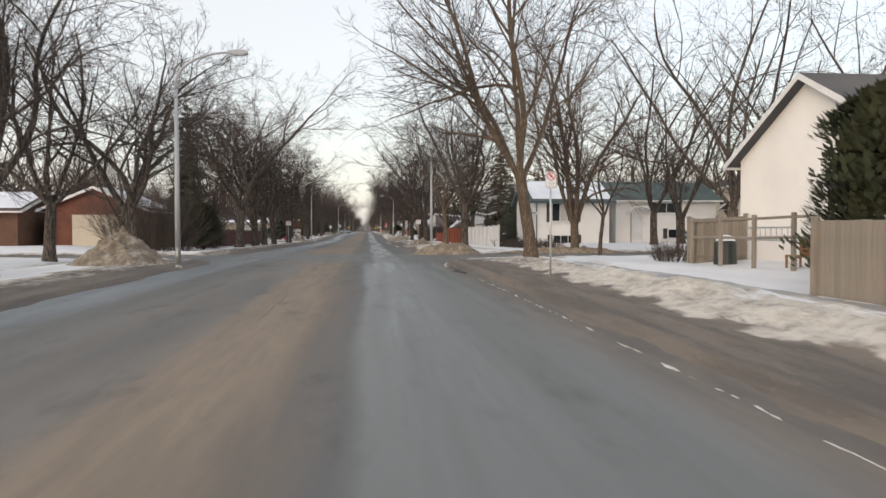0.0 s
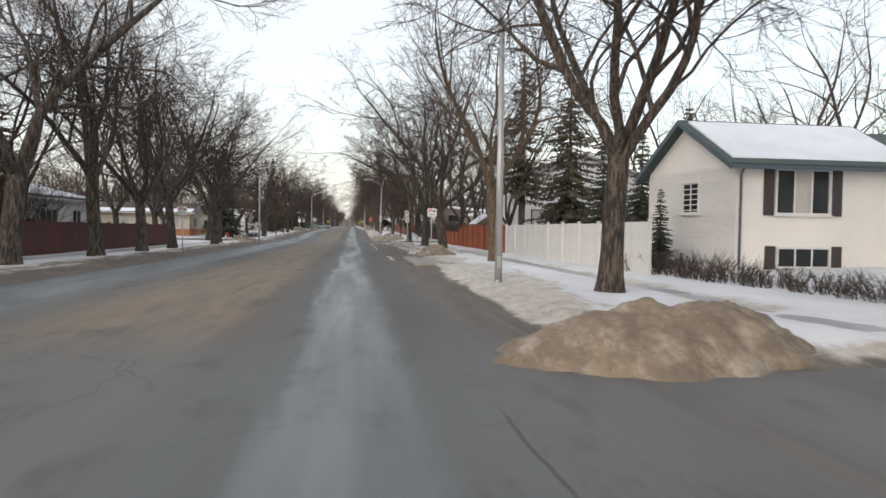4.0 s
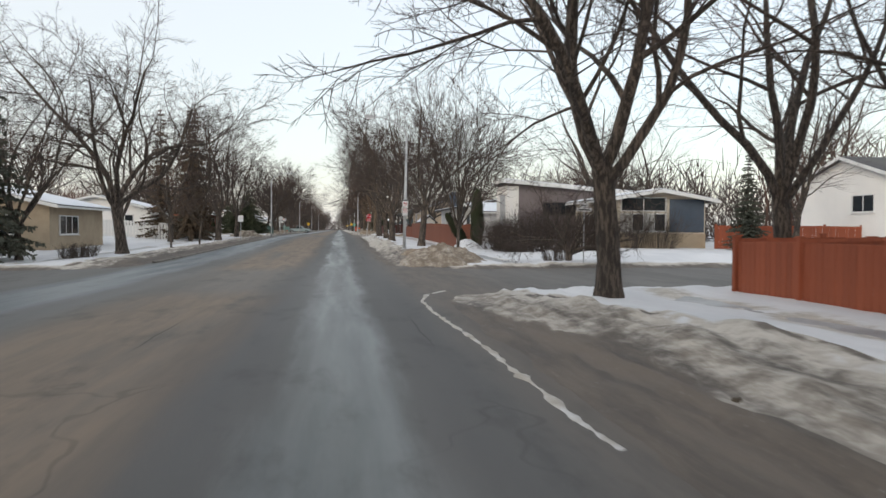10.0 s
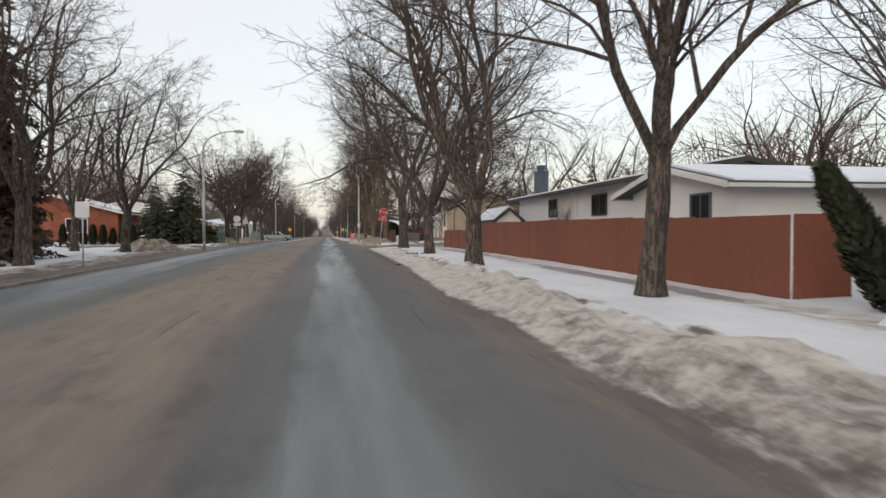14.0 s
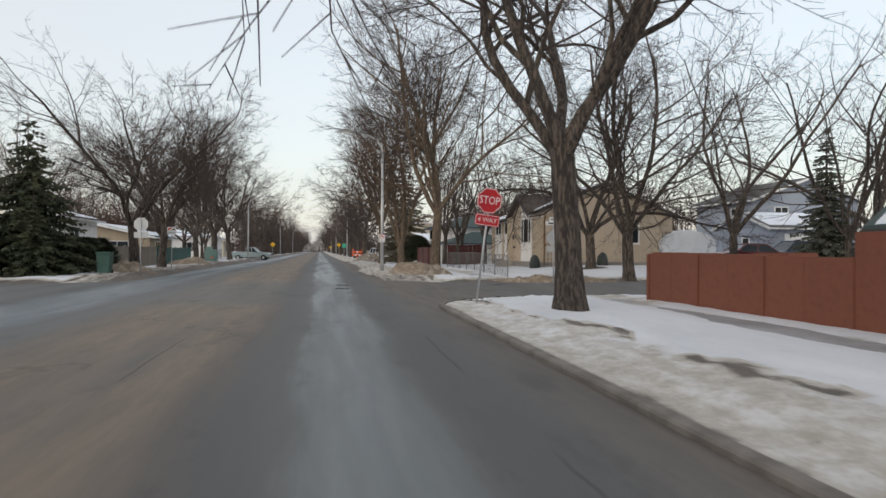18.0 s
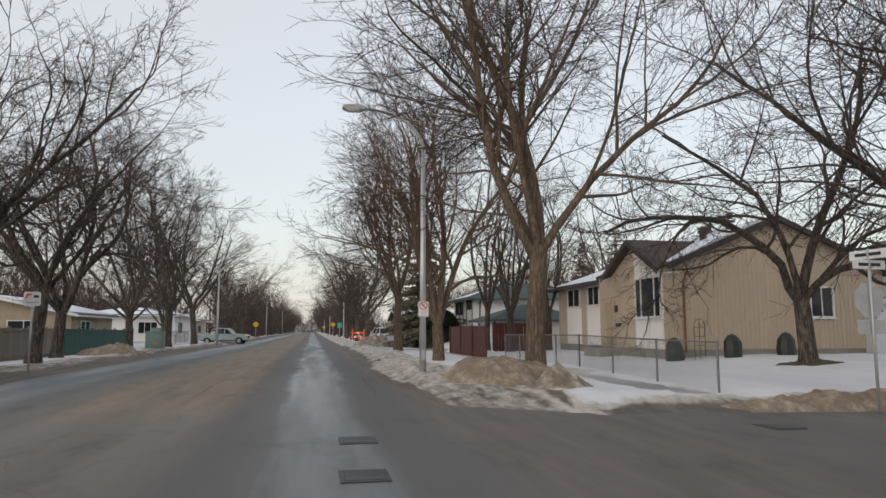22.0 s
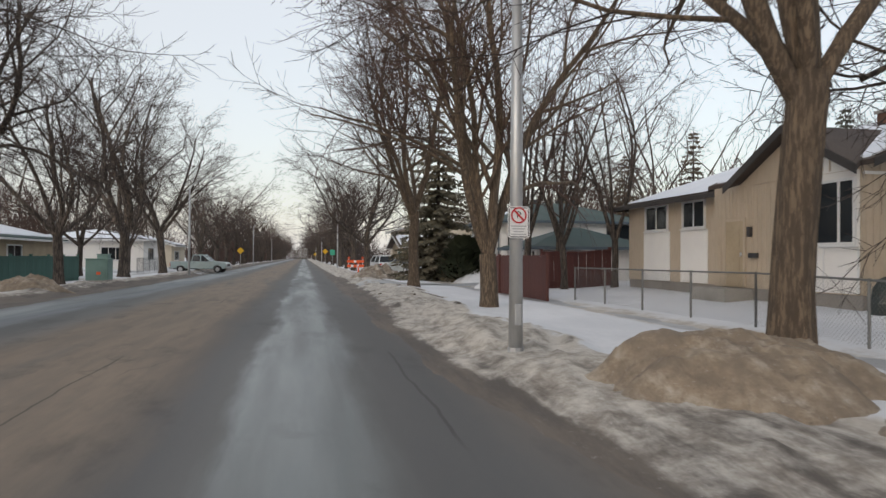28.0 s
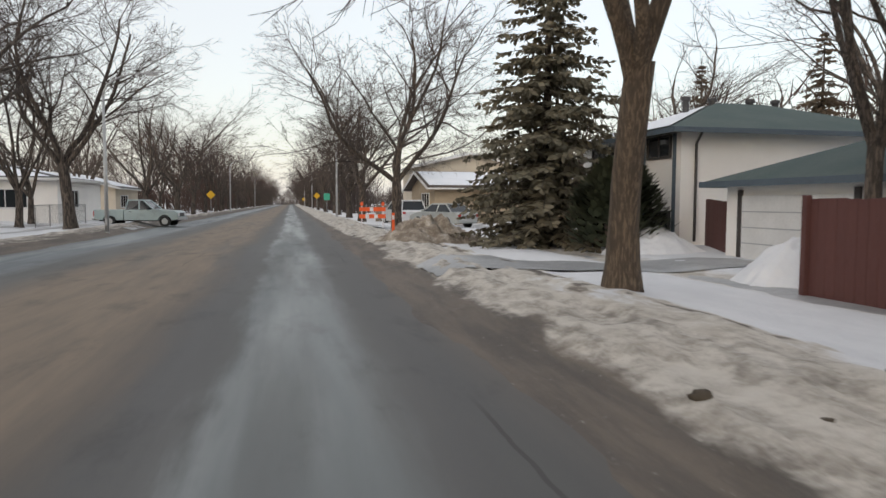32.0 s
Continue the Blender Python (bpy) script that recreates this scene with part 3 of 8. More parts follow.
MUD_Y = [-20, 27, 33, 45, 57, 62, 74, 84, 101, 107, 121, 128, 150, 162, 186, 196, 203, 210, 216, 245, 260, 400]
MUD_W = [2.4, 2.4, 1.3, 0.9, 1.0, 1.5, 2.0, 2.0, 2.0, 0.9, 1.1, 0.9, 0.9, 0.6, 0.5, 0.9, 1.1, 0.85, 1.3, 1.6, 1.0, 0.85]


def edge_wave(x, y):
    """How the thrown snow's edge wanders from a true line."""
    return np.interp(y, [150, 162, 186, 196], [0.22, 0.08, 0.08, 0.2]) * (fbm(x, y * 0.35, 2.4, 5) + 0.25 * fbm(x, y * 0.5, 0.8, 6) - 0.2)


def ground_z(x, y):
    x, y = np.asarray(x, float), np.asarray(y, float)
    b = base_z(y)
    d = road_distance(x, y) + edge_wave(x, y)
    right = x > -3
    bank = np.where(right, np.interp(y, BANK_Y, BANK_H), 0.14 + 0.08 * fbm(x, y, 30, 8))
    lumps = 0.6 + 0.42 * fbm(x, y * 0.4, 1.5, 1) + 0.3 * fbm(x, y, 6.0, 2)
    back = np.where(right, np.clip(np.interp(y, MUD_Y, MUD_W) - 1.0, 0, 2), 0)
    hump = smooth01(d - back, 0.35, 1.5) * (1 - smooth01(d - back, 1.7, 3.4))
    off = 0.03 * smooth01(d, 0.0, 0.4) + 0.08 * smooth01(d, 0.3, 1.2) + 0.06 * smooth01(d, 0.5, 4.0) + bank * hump * np.clip(lumps, 0, 1.6) + 0.035 * fbm(x, y, 4.5, 3) * smooth01(d, 0.5, 3)
    # one deep wheel rut along the first verge, bending into the side street
    rut = np.interp(y, [26, 29.8, 31, 32.3, 33.7, 35], [2.95, 2.96, 3.05, 3.25, 3.65, 4.3])
    off += (-0.075 * np.exp(-((x - rut) / 0.11) ** 2) + 0.05 * np.exp(-((x - rut - 0.25) / 0.12) ** 2)) * smooth01(y, -20, -10) * (1 - smooth01(y, 33.5, 35))
    off += 0.07 * smooth01(d, 0.0, 0.12) * (1 - smooth01(d, 0.3, 1.2)) * (1 - smooth01(y, 33.5, 35))
    off += 0.07 * smooth01(d, 0.0, 0.16) * (1 - smooth01(d, 0.4, 1.2)) * smooth01(y, 182, 184) * (1 - smooth01(y, 189, 190)) * right
    # shallow wheel ruts pressed along the muddy strip
    soft = np.where(right, smooth01(np.interp(y, MUD_Y, MUD_W), 1.4, 2.0), 0)
    off += soft * (-0.045 * np.exp(-((d - 0.75 - 0.1 * fbm(x, y, 9.0, 31)) / 0.13) ** 2) - 0.04 * np.exp(-((d - 1.35 - 0.12 * fbm(x, y, 7.0, 32)) / 0.12) ** 2) + 0.03 * np.exp(-((d - 1.05) / 0.12) ** 2))
    # churned clods where the plough has thrown grit and ice
    off += 0.05 * np.clip(fbm(x, y, 0.9, 9) + 0.5 * fbm(x, y, 0.45, 10), -0.4, 1.2) * smooth01(d, 0.1, 0.6) * (1 - smooth01(d, 1.8, 3.0)) * np.where(right, np.interp(y, [60, 80, 110, 160, 175, 200], [0.6, 1.0, 1.0, 0.6, 0.5, 1.0]), 0.7)
    # worn footway: snow lies lower there, in patches
    foot = np.exp(-((x - 8.3) / 0.75) ** 2) + np.exp(-((x + 13.6) / 0.75) ** 2)
    off -= 0.10 * foot * smooth01(d, 1.0, 2.0)
    # lawns rise a little towards the houses
    off += 0.30 * smooth01(np.where(right, x - 10.5, -x - 15.5), 0, 7) * smooth01(d, 1.5, 4)
    return b + np.where(d > 0, off, -0.10 * smooth01(-d, 0, 0.35))


def at(x, y):
    return float(ground_z(np.array([float(x)]), np.array([float(y)]))[0])


def sheet(name, xs, ys, zf, material, smooth=True):
    X, Y = np.meshgrid(xs, ys)
    Z = zf(X, Y)
    nx, ny = len(xs), len(ys)
    v = np.stack([X, Y, Z], -1).reshape(-1, 3)
    i = np.arange((ny - 1) * nx).reshape(ny - 1, nx)[:, :-1].ravel()
    f = np.stack([i, i + 1, i + 1 + nx, i + nx], 1)
    me = bpy.data.meshes.new(name)
    me.from_pydata(v.tolist(), [], f.tolist())
    if smooth:
        me.shade_smooth()
    me.materials.append(material)
    return new(name, me)


def steps(*spans):
    return np.unique(np.round(np.concatenate([np.arange(a, b + 1e-6, s) for a, b, s in spans]), 3))


GRIT_Y = [-20, 0, 20, 33, 45, 56, 64, 75, 82, 90, 108, 122, 132, 140, 150, 164, 175, 188, 199, 206, 215, 240, 400]
CREST = [2.6, 2.4, 2.3, 2.2, 1.8, 3.2, 2.6, 2.1, 2.1, 2.1, 2.1, 3.2, 3.0, 2.2, 2.2, 1.5, 1.9, 1.0, 2.6, 2.4, 2.4, 2.6, 2.6]
LOAD = [0.5, 0.5, 0.5, 0.7, 0.5, 0.34, 0.4, 0.5, 0.55, 0.66, 0.66, 0.75, 0.7, 0.58, 0.45, 0.34, 0.34, 0.28, 0.68, 0.6, 0.56, 0.55, 0.5]


def grit_at(x, y):
    """How much road grit lies on the snow, from 0 to 1: mud at the edge, grey over the bank, a line of turf on its crest."""
    ds = street_distance(x, y)
    right = x > -3
    w = np.where(right, np.interp(y, GRIT_Y, CREST), 1.9)
    load = np.where(right, np.interp(y, GRIT_Y, LOAD), 0.66)
    e = ds + edge_wave(x, y) + (0.3 * fbm(x, y, 7.0, 21) + 0.2 * fbm(x, y, 1.5, 22)) * smooth01(ds, 0.5, 1.5)
    mud = np.where(right, np.interp(y, MUD_Y, MUD_W), 1.7)
    w = w + np.clip(mud - 1.0, 0, 2)
    g = np.maximum(1 - smooth01(e, np.clip(mud - 0.9, 0.05, 2), mud), load * (1 - smooth01(e, w * 0.7, w * 1.1 + 0.15)))
    g = np.maximum(g, np.interp(y, [40, 46, 80, 88], [0.9, 0.3, 0.3, 0.9]) * np.exp(-((e - w) / 0.24) ** 2) * smooth01(fbm(x, y, 5.0, 23) + 0.4 * fbm(x, y, 0.8, 24), -0.4, 0.2))
    away = smooth01(np.where(right, x - RIGHT, LEFT - x), 0.8, 3)
    for mid, half in CROSS:
        far, near = y - mid - half + 0.3 * fbm(x, y, 3.0, 25), mid - half - y + 0.15 * fbm(x, y, 2.0, 26)
        inside = (np.abs(y - mid) < half + 4)
        clean = smooth01(near, -0.2, 0.5) * (1 - smooth01(near, 1.5, 3.5)) * away
        g = np.where(inside & (near > -0.3), g * (1 - 0.8 * clean), g)
        g = np.where(inside & (far > -0.5), np.maximum(g, away * 0.85 * (1 - smooth01(far, 0.5, 1.6))), g)
        g = np.where(inside & (near > -0.5), np.maximum(g, away * 0.8 * (1 - smooth01(near, 0.0, 0.3))), g)
    # the trodden footway shows grey ice
    foot = np.exp(-((x - 8.3 - 0.2 * fbm(x, y, 6.0, 27)) / 0.7) ** 2) + np.exp(-((x + 13.6) / 0.7) ** 2)
    g = np.maximum(g, 0.34 * np.exp(-((x - 5.1) / 0.9) ** 2 - ((y - 69.6) / 1.8) ** 2))
    return np.maximum(g, 0.42 * np.clip(foot, 0, 1) * smooth01(fbm(x, y, 9.0, 28), -0.6, 0.2))


XS = steps((-1500, -300, 300), (-300, -60, 40), (-60, -24, 4), (-24, -14, 0.8), (-14, -11, 0.4), (-11, -7, 0.16), (-7, 1.0, 1.0), (1.0, 6.5, 0.125), (6.5, 11, 0.25), (11, 24, 0.8), (24, 60, 4), (60, 300, 40), (300, 1500, 300))
YS = steps((-600, -100, 100), (-100, -20, 10), (-20, 0, 0.8), (0, 265, 0.33), (265, 330, 1.3), (330, 500, 5), (500, 1500, 100), (1500, 3000, 500))
ground = sheet("ground", XS, YS, ground_z, M_SNOW)
gx, gy = np.meshgrid(XS, YS)
ground.data.attributes.new("grit", "FLOAT", "POINT").data.foreach_set("value", grit_at(gx, gy).astype(np.float32).ravel())
tagged(ground, "old snow over lawns and verges, gritty and grey by the kerbs", "ground", kind="structure")
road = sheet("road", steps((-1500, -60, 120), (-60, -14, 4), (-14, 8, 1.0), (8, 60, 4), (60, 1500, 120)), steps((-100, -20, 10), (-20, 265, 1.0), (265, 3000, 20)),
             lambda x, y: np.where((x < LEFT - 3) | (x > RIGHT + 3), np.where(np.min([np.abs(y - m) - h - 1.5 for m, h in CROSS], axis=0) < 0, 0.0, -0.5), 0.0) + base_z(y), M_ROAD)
tagged(road, "worn grey asphalt street with damp wheel lanes, their sheen painted pale, and sandy strips", "road", kind="structure")

pave = sheet("pavement", steps((7.5, 9.1, 0.4)), steps((-20, 300, 1.0)), lambda x, y: base_z(y) + 0.085 - np.where(road_distance(x, y) < 0.6, 0.25, 0.0), M_ICE)
tagged(pave, "concrete footway under patches of trodden snow and ice", "footway", kind="structure")
pave = sheet("pavement", steps((-14.4, -12.8, 0.4)), steps((-20, 300, 1.0)), lambda x, y: base_z(y) + 0.085 - np.where(road_distance(x, y) < 0.6, 0.25, 0.0), M_ICE)
tagged(pave, "concrete footway half buried in snow", "footway", kind="structure")


def kerb(pts, label):
    g = Geo()
    prof = [(0.0, -0.2), (0.0, 0.055), (0.02, 0.08), (0.14, 0.09), (0.15, -0.2)]
    n = len(prof)
    v, f = [], []
    for i, (x, y) in enumerate(pts):
        a, b = pts[max(i - 1, 0)], pts[min(i + 1, len(pts) - 1)]
        tx, ty = b[0] - a[0], b[1] - a[1]
        L = math.hypot(tx, ty)
        nx, ny = ty / L, -tx / L
        for u, w in prof:
            v.append((x + nx * u, y + ny * u, float(base_z(y)) + w))
    for i in range(len(pts) - 1):
        f += [(i * n + k, i * n + k + 1, (i + 1) * n + k + 1, (i + 1) * n + k) for k in range(n - 1)]
    g.add(v, f)
    tagged(part("kerb", g, M_KERB), label, "kerb", kind="structure")


def corner(y_end, sign, r=3.6):
    """From the street's kerb round into a side street; sign 1: the street's kerb lies before the corner."""
    return [(RIGHT + r - r * math.cos(a), y_end - sign * r + sign * r * math.sin(a)) for a in [math.pi / 2 * k / 8 for k in range(9)]]


kerb([(RIGHT, 161 + (184.4 - 161) * k / 24) for k in range(24)] + corner(188.0, 1) + [(RIGHT + 3.6 + 2.0 * k, 188.0) for k in range(1, 8)], "worn concrete kerb with a rounded corner, gritty")
kerb([(LEFT, 186 - 4.6 * k) for k in range(14)], "worn concrete kerb beside the far lane")

# ---------------------------------------------------------------- trees
def tubes_np(lines, sides):
    """Many tapering tubes as one mesh's data. Each line: an array of points and one of radii."""
    V, F, n = [], [], 0
    ang = np.arange(sides) * 2 * math.pi / sides
    ca, sa = np.cos(ang), np.sin(ang)
    by_length = {}
    for P, R in lines:
        by_length.setdefault(len(P), []).append((P, R))
    for k, group in by_length.items():
        P, R = np.array([q[0] for q in group], float), np.array([q[1] for q in group], float)
        D = np.empty_like(P)
        D[:, 0], D[:, -1] = P[:, 1] - P[:, 0], P[:, -1] - P[:, -2]
        if k > 2:
            D[:, 1:-1] = P[:, 2:] - P[:, :-2]
        D /= np.sqrt((D * D).sum(-1, keepdims=True)) + 1e-9
        S = np.cross(D, np.array([0.31, 0.87, 0.38]))
        S /= np.sqrt((S * S).sum(-1, keepdims=True)) + 1e-9
        U = np.cross(S, D)
        V.append((P[:, :, None] + (S[:, :, None] * ca[:, None] + U[:, :, None] * sa[:, None]) * R[:, :, None, None]).reshape(-1, 3))
        i = np.arange((k - 1) * sides)
        j = i - i % sides + (i + 1) % sides
        one = np.stack([i, j, j + sides, i + sides], 1)
        F.append((one[None] + (np.arange(len(group)) * k * sides)[:, None, None]).reshape(-1, 4) + n)
        n += len(group) * k * sides
    return np.concatenate(V), np.concatenate(F)


def raw_mesh(name, V, F, material, smooth=True):
    me = bpy.data.meshes.new(name)
    V, F = np.asarray(V, np.float32), np.asarray(F, np.int32)
    k = F.shape[1]
    me.vertices.add(len(V))
    me.vertices.foreach_set("co", V.ravel())
    me.loops.add(F.size)
    me.loops.foreach_set("vertex_index", F.ravel())
    me.polygons.add(len(F))
    me.polygons.foreach_set("loop_start", np.arange(len(F), dtype=np.int32) * k)
    me.update(calc_edges=True)
    if smooth:
        me.shade_smooth()
    me.materials.append(material)
    return me


def grow_tree(seed, height=12.0, fork=3.0, girth=0.27, limbs=4, spread=0.62, levels=4, kids=(6, 6, 5, 4), crook=0.16, lean=0.0, droop=0.0, flare=1.5, sub=None, arch=0.0, dirs=None):
    """Lines of a bare broad-leaved tree: trunk, limbs and twigs."""
    r = np.random.RandomState(seed)
    trunk, boughs, twigs = [], [], []
    up = np.array([0, 0, 1.0])

    def line(p, d, L, r0, r1, n, wob, lift, arc=0.0):
        P, R = [p], [r0]
        bend = r.normal(0, wob * 0.7, 3)
        out = np.array([d[0], d[1], 0.0]) / (math.hypot(d[0], d[1]) + 1e-6)
        for i in range(n):
            bend = bend * 0.35 + r.normal(0, wob * 0.8, 3)
            d = d + bend + up * (lift - arc * 0.55 * i / n) + out * arc * i / n
            d = d / math.sqrt(d @ d)
            p = p + d * (L / n)
            P.append(p)
            R.append(r0 + (r1 - r0) * (i + 1) / n)
        return np.array(P), np.array(R), d

    def side_dir(d, angle):
        q = r.normal(0, 1, 3)
        q -= d * (q @ d)
        q /= np.linalg.norm(q)
        return d * math.cos(angle) + q * math.sin(angle)

    def branch(p, d, L, r0, lev):
        nonlocal arch
        n = 10 if lev == 1 else 6 if lev == 2 else 1 if lev > levels else 2 if lev == levels else 3
        lift = (0.07 if lev == 1 else 0.05 if lev == 2 else 0.0) - droop * lev * 0.02
        P, R, _ = line(p, d, L, r0, max(r0 * 0.32, 0.0035), n, crook * (0.5 + 0.22 * lev), lift, arch if lev == 1 else 0.0)
        (boughs if lev <= 2 else twigs).append((P, R))
        if lev > levels:
            return
        nk = kids[lev - 1]
        for c in range(nk):
            f = min((c + r.uniform(0.1, 0.9)) / nk * 0.82 + 0.18, 0.995) if c < nk - 1 else 0.98
            i = min(int(f * n), n - 1)
            q = P[i] + (P[i + 1] - P[i]) * (f * n - i)
            dd = P[i + 1] - P[i]
            dd /= np.linalg.norm(dd)
            rr = max((R[i] + (R[i + 1] - R[i]) * (f * n - i)) * r.uniform(0.42, 0.66), (0.0, 0.0, 0.0145, 0.0095, 0.0068)[min(lev, 4)])
            e = side_dir(dd, r.uniform(0.45, 1.15) if c < nk - 1 else r.uniform(0.05, 0.35))
            out = np.array([q[0], q[1], 0.0]) / (math.hypot(q[0], q[1]) + 0.5)
            e = e + out * 0.14 + up * (0.05 - droop * 0.2)
            branch(q, e / np.linalg.norm(e), L * r.uniform(0.34, 0.56) * (1.25 - 0.45 * f), rr, lev + 1)

    d0 = np.array([lean * r.uniform(-1, 1), lean * r.uniform(-1, 1), 1.0])
    P, R, d = line(np.array([0, 0, -0.25]), d0 / np.linalg.norm(d0), fork + 0.25, girth, girth * 0.86, 6, 0.03, 0.03)
    R[0] *= flare
    R[1] *= 1 + (flare - 1) * 0.25
    trunk.append((P, R))
    turn = r.uniform(0, 6.3)
    for az, tilt, L, thick, arc in (dirs or ()):
        a, s = radians(az), radians(tilt)
        arch = arc
        branch(P[-1] - (P[-1] - P[-2]) * r.uniform(0, 0.8), np.array([math.cos(a) * math.sin(s), math.sin(a) * math.sin(s), math.cos(s)]), L, girth * thick, 1)
    for k in range(0 if dirs else limbs):
        a = turn + k * 2 * math.pi / limbs + r.uniform(-0.35, 0.35)
        s = spread * r.uniform(0.55, 1.25)
        v = np.array([math.cos(a) * math.sin(s), math.sin(a) * math.sin(s), math.cos(s)])
        at_ = P[-1] - (P[-1] - P[-2]) * r.uniform(0, 0.9)
        branch(at_, v, (height - fork) * r.uniform(0.84, 1.04) * (1.08 - 0.28 * math.sin(s)), girth * r.uniform(0.42, 0.64), 1)
    for low in (sub or ()):
        i = min(int(low * 6), 5)
        a = r.uniform(0, 6.3)
        branch(P[i], np.array([math.cos(a) * 0.8, math.sin(a) * 0.8, 0.6]), height * 0.3, girth * 0.3, 2)
    return trunk, boughs, twigs


TREE_KINDS = {}


def tree_kind(key, bark, twig, sides=(10, 6, 3), **kw):
    trunk, boughs, twigs = grow_tree(**kw)
    V, F = tubes_np(trunk, sides[0])
    a = raw_mesh("trunk", V, F, bark)
    V, F = tubes_np(boughs, sides[1])
    b = raw_mesh("branching", V, F, bark)
    V, F = tubes_np(twigs, sides[2])
    c = raw_mesh("crown", V, F, twig)
    TREE_KINDS[key] = (a, b, c)
    return len(a.polygons) + len(b.polygons) + len(c.polygons)


def plant(key, x, y, label, size=1.0, turn=None, group="", name="tree", tilt=0.0):
    ob = new(name)
    s = size if isinstance(size, tuple) else (size * (1.13 if key[:3] in ("elm", "far", "dis") else 1.0),) * 2 + (size,)
    turn = (x * 37.7 + y * 71.3) % 360 if turn is None else turn
    ob.matrix_world = pose(x, y, at(x, y), tilt, 0, turn) @ Matrix.Diagonal((*s, 1))
    tagged(ob, label, "tree", group)
    for nm, me in zip(("trunk", "branching", "crown"), TREE_KINDS[key]):
        o = new(nm, me)
        o.parent = ob
        if nm != "trunk":
            tagged(o, kind="stuff")
    return ob


ELM = dict(bark=M_BARK, twig=M_TWIG)
tree_kind("elm_a", seed=11, height=12.8, fork=3.0, girth=0.29, limbs=5, spread=0.62, kids=(10, 6, 5, 5), droop=0.12, crook=0.2, arch=0.05, **ELM)
tree_kind("elm_b", seed=23, height=12.4, fork=3.4, girth=0.27, limbs=5, spread=0.5, kids=(9, 6, 5, 5), crook=0.2, arch=0.04, **ELM)
tree_kind("elm_c", seed=35, height=13.2, fork=2.6, girth=0.28, limbs=6, spread=0.58, kids=(8, 6, 5, 5), crook=0.2, arch=0.05, **ELM)
tree_kind("elm_d", seed=47, height=11.8, fork=2.9, girth=0.25, limbs=5, spread=0.66, kids=(8, 6, 5, 5), crook=0.18, arch=0.04, **ELM)
tree_kind("forked", seed=41, height=11.5, fork=3.5, girth=0.235, kids=(10, 7, 5, 4), crook=0.13, bark=M_BARK_WARM, twig=M_TWIG,
          dirs=((172, 15, 8.0, 0.66, 0.0), (-5, 40, 8.0, 0.6, -0.02), (80, 14, 7.0, 0.45, 0.0), (250, 32, 6.0, 0.36, 0.0)))
tree_kind("verge_elm", seed=49, height=12.5, fork=2.3, girth=0.31, kids=(10, 6, 5, 5), crook=0.18, bark=M_BARK, twig=M_TWIG,
          dirs=((184, 40, 9.0, 0.52, -0.02), (165, 22, 9.5, 0.58, 0.0), (10, 26, 9.5, 0.56, 0.0), (275, 34, 8.5, 0.42, 0.0), (85, 30, 8.5, 0.42, 0.0), (200, 14, 9.0, 0.4, 0.0)))
tree_kind("corner_ash", seed=43, height=13.8, fork=3.6, girth=0.27, kids=(12, 7, 5, 5), crook=0.13, bark=M_BARK_WARM, twig=M_TWIG,
          dirs=((183, 34, 9.5, 0.55, 0.03), (5, 7, 10.5, 0.66, 0.0), (-8, 30, 9.0, 0.45, 0.0), (165, 13, 9.5, 0.5, 0.0), (255, 32, 8.0, 0.4, 0.03), (95, 30, 8.0, 0.4, 0.03)))
tree_kind("ash", seed=59, height=13.8, fork=3.8, girth=0.27, limbs=5, spread=0.56, kids=(11, 7, 5, 4), arch=0.03, bark=M_BARK_WARM, twig=M_TWIG)
tree_kind("young", seed=61, height=8.0, fork=1.4, girth=0.12, limbs=10, spread=0.36, levels=3, kids=(10, 7, 5), bark=M_BARK, twig=M_TWIG, flare=1.3)
tree_kind("slim", seed=67, height=6.5, fork=2.0, girth=0.09, limbs=4, spread=0.5, levels=3, kids=(7, 5, 4), bark=M_BARK, twig=M_TWIG, flare=1.2)
tree_kind("gnarled", seed=73, height=9.6, fork=2.1, girth=0.29, kids=(9, 7, 5, 5), crook=0.32, bark=M_BARK, twig=M_TWIG, droop=0.15,
          dirs=((186, 52, 7.8, 0.5, 0.36), (120, 9, 8.8, 0.6, 0.0), (-6, 40, 8.4, 0.5, 0.0), (170, 20, 7.6, 0.42, 0.05), (280, 36, 6.0, 0.35, 0.03)))
tree_kind("shrubby", seed=77, height=5.2, fork=0.45, girth=0.2, limbs=8, spread=0.85, kids=(7, 6, 4, 3), crook=0.27, bark=M_BARK, twig=M_TWIG, flare=1.3)
tree_kind("many_stem", seed=83, height=12.5, fork=1.7, girth=0.31, limbs=6, spread=0.36, kids=(10, 6, 5, 4), bark=M_BARK_WARM, twig=M_TWIG_RED, flare=1.2)
FAR = dict(sides=(6, 4, 3))
tree_kind("far_a", seed=91, height=12.5, fork=3.0, girth=0.26, limbs=5, spread=0.66, kids=(5, 5, 4, 3), **FAR, **ELM)
tree_kind("far_b", seed=97, height=13.0, fork=2.8, girth=0.26, limbs=5, spread=0.58, kids=(5, 5, 4, 3), **FAR, bark=M_BARK, twig=M_TWIG_RED)
tree_kind("far_c", seed=103, height=14.0, fork=2.2, girth=0.24, limbs=5, spread=0.52, kids=(5, 4, 4, 3), **FAR, **ELM)
tree_kind("dist_a", seed=109, height=12.5, fork=2.8, girth=0.28, limbs=5, spread=0.66, levels=3, kids=(7, 6, 5), crook=0.2, **FAR, **ELM)
tree_kind("dist_b", seed=113, height=13.5, fork=2.6, girth=0.28, limbs=6, spread=0.58, levels=3, kids=(7, 6, 5), crook=0.2, **FAR, bark=M_BARK, twig=M_TWIG_RED)


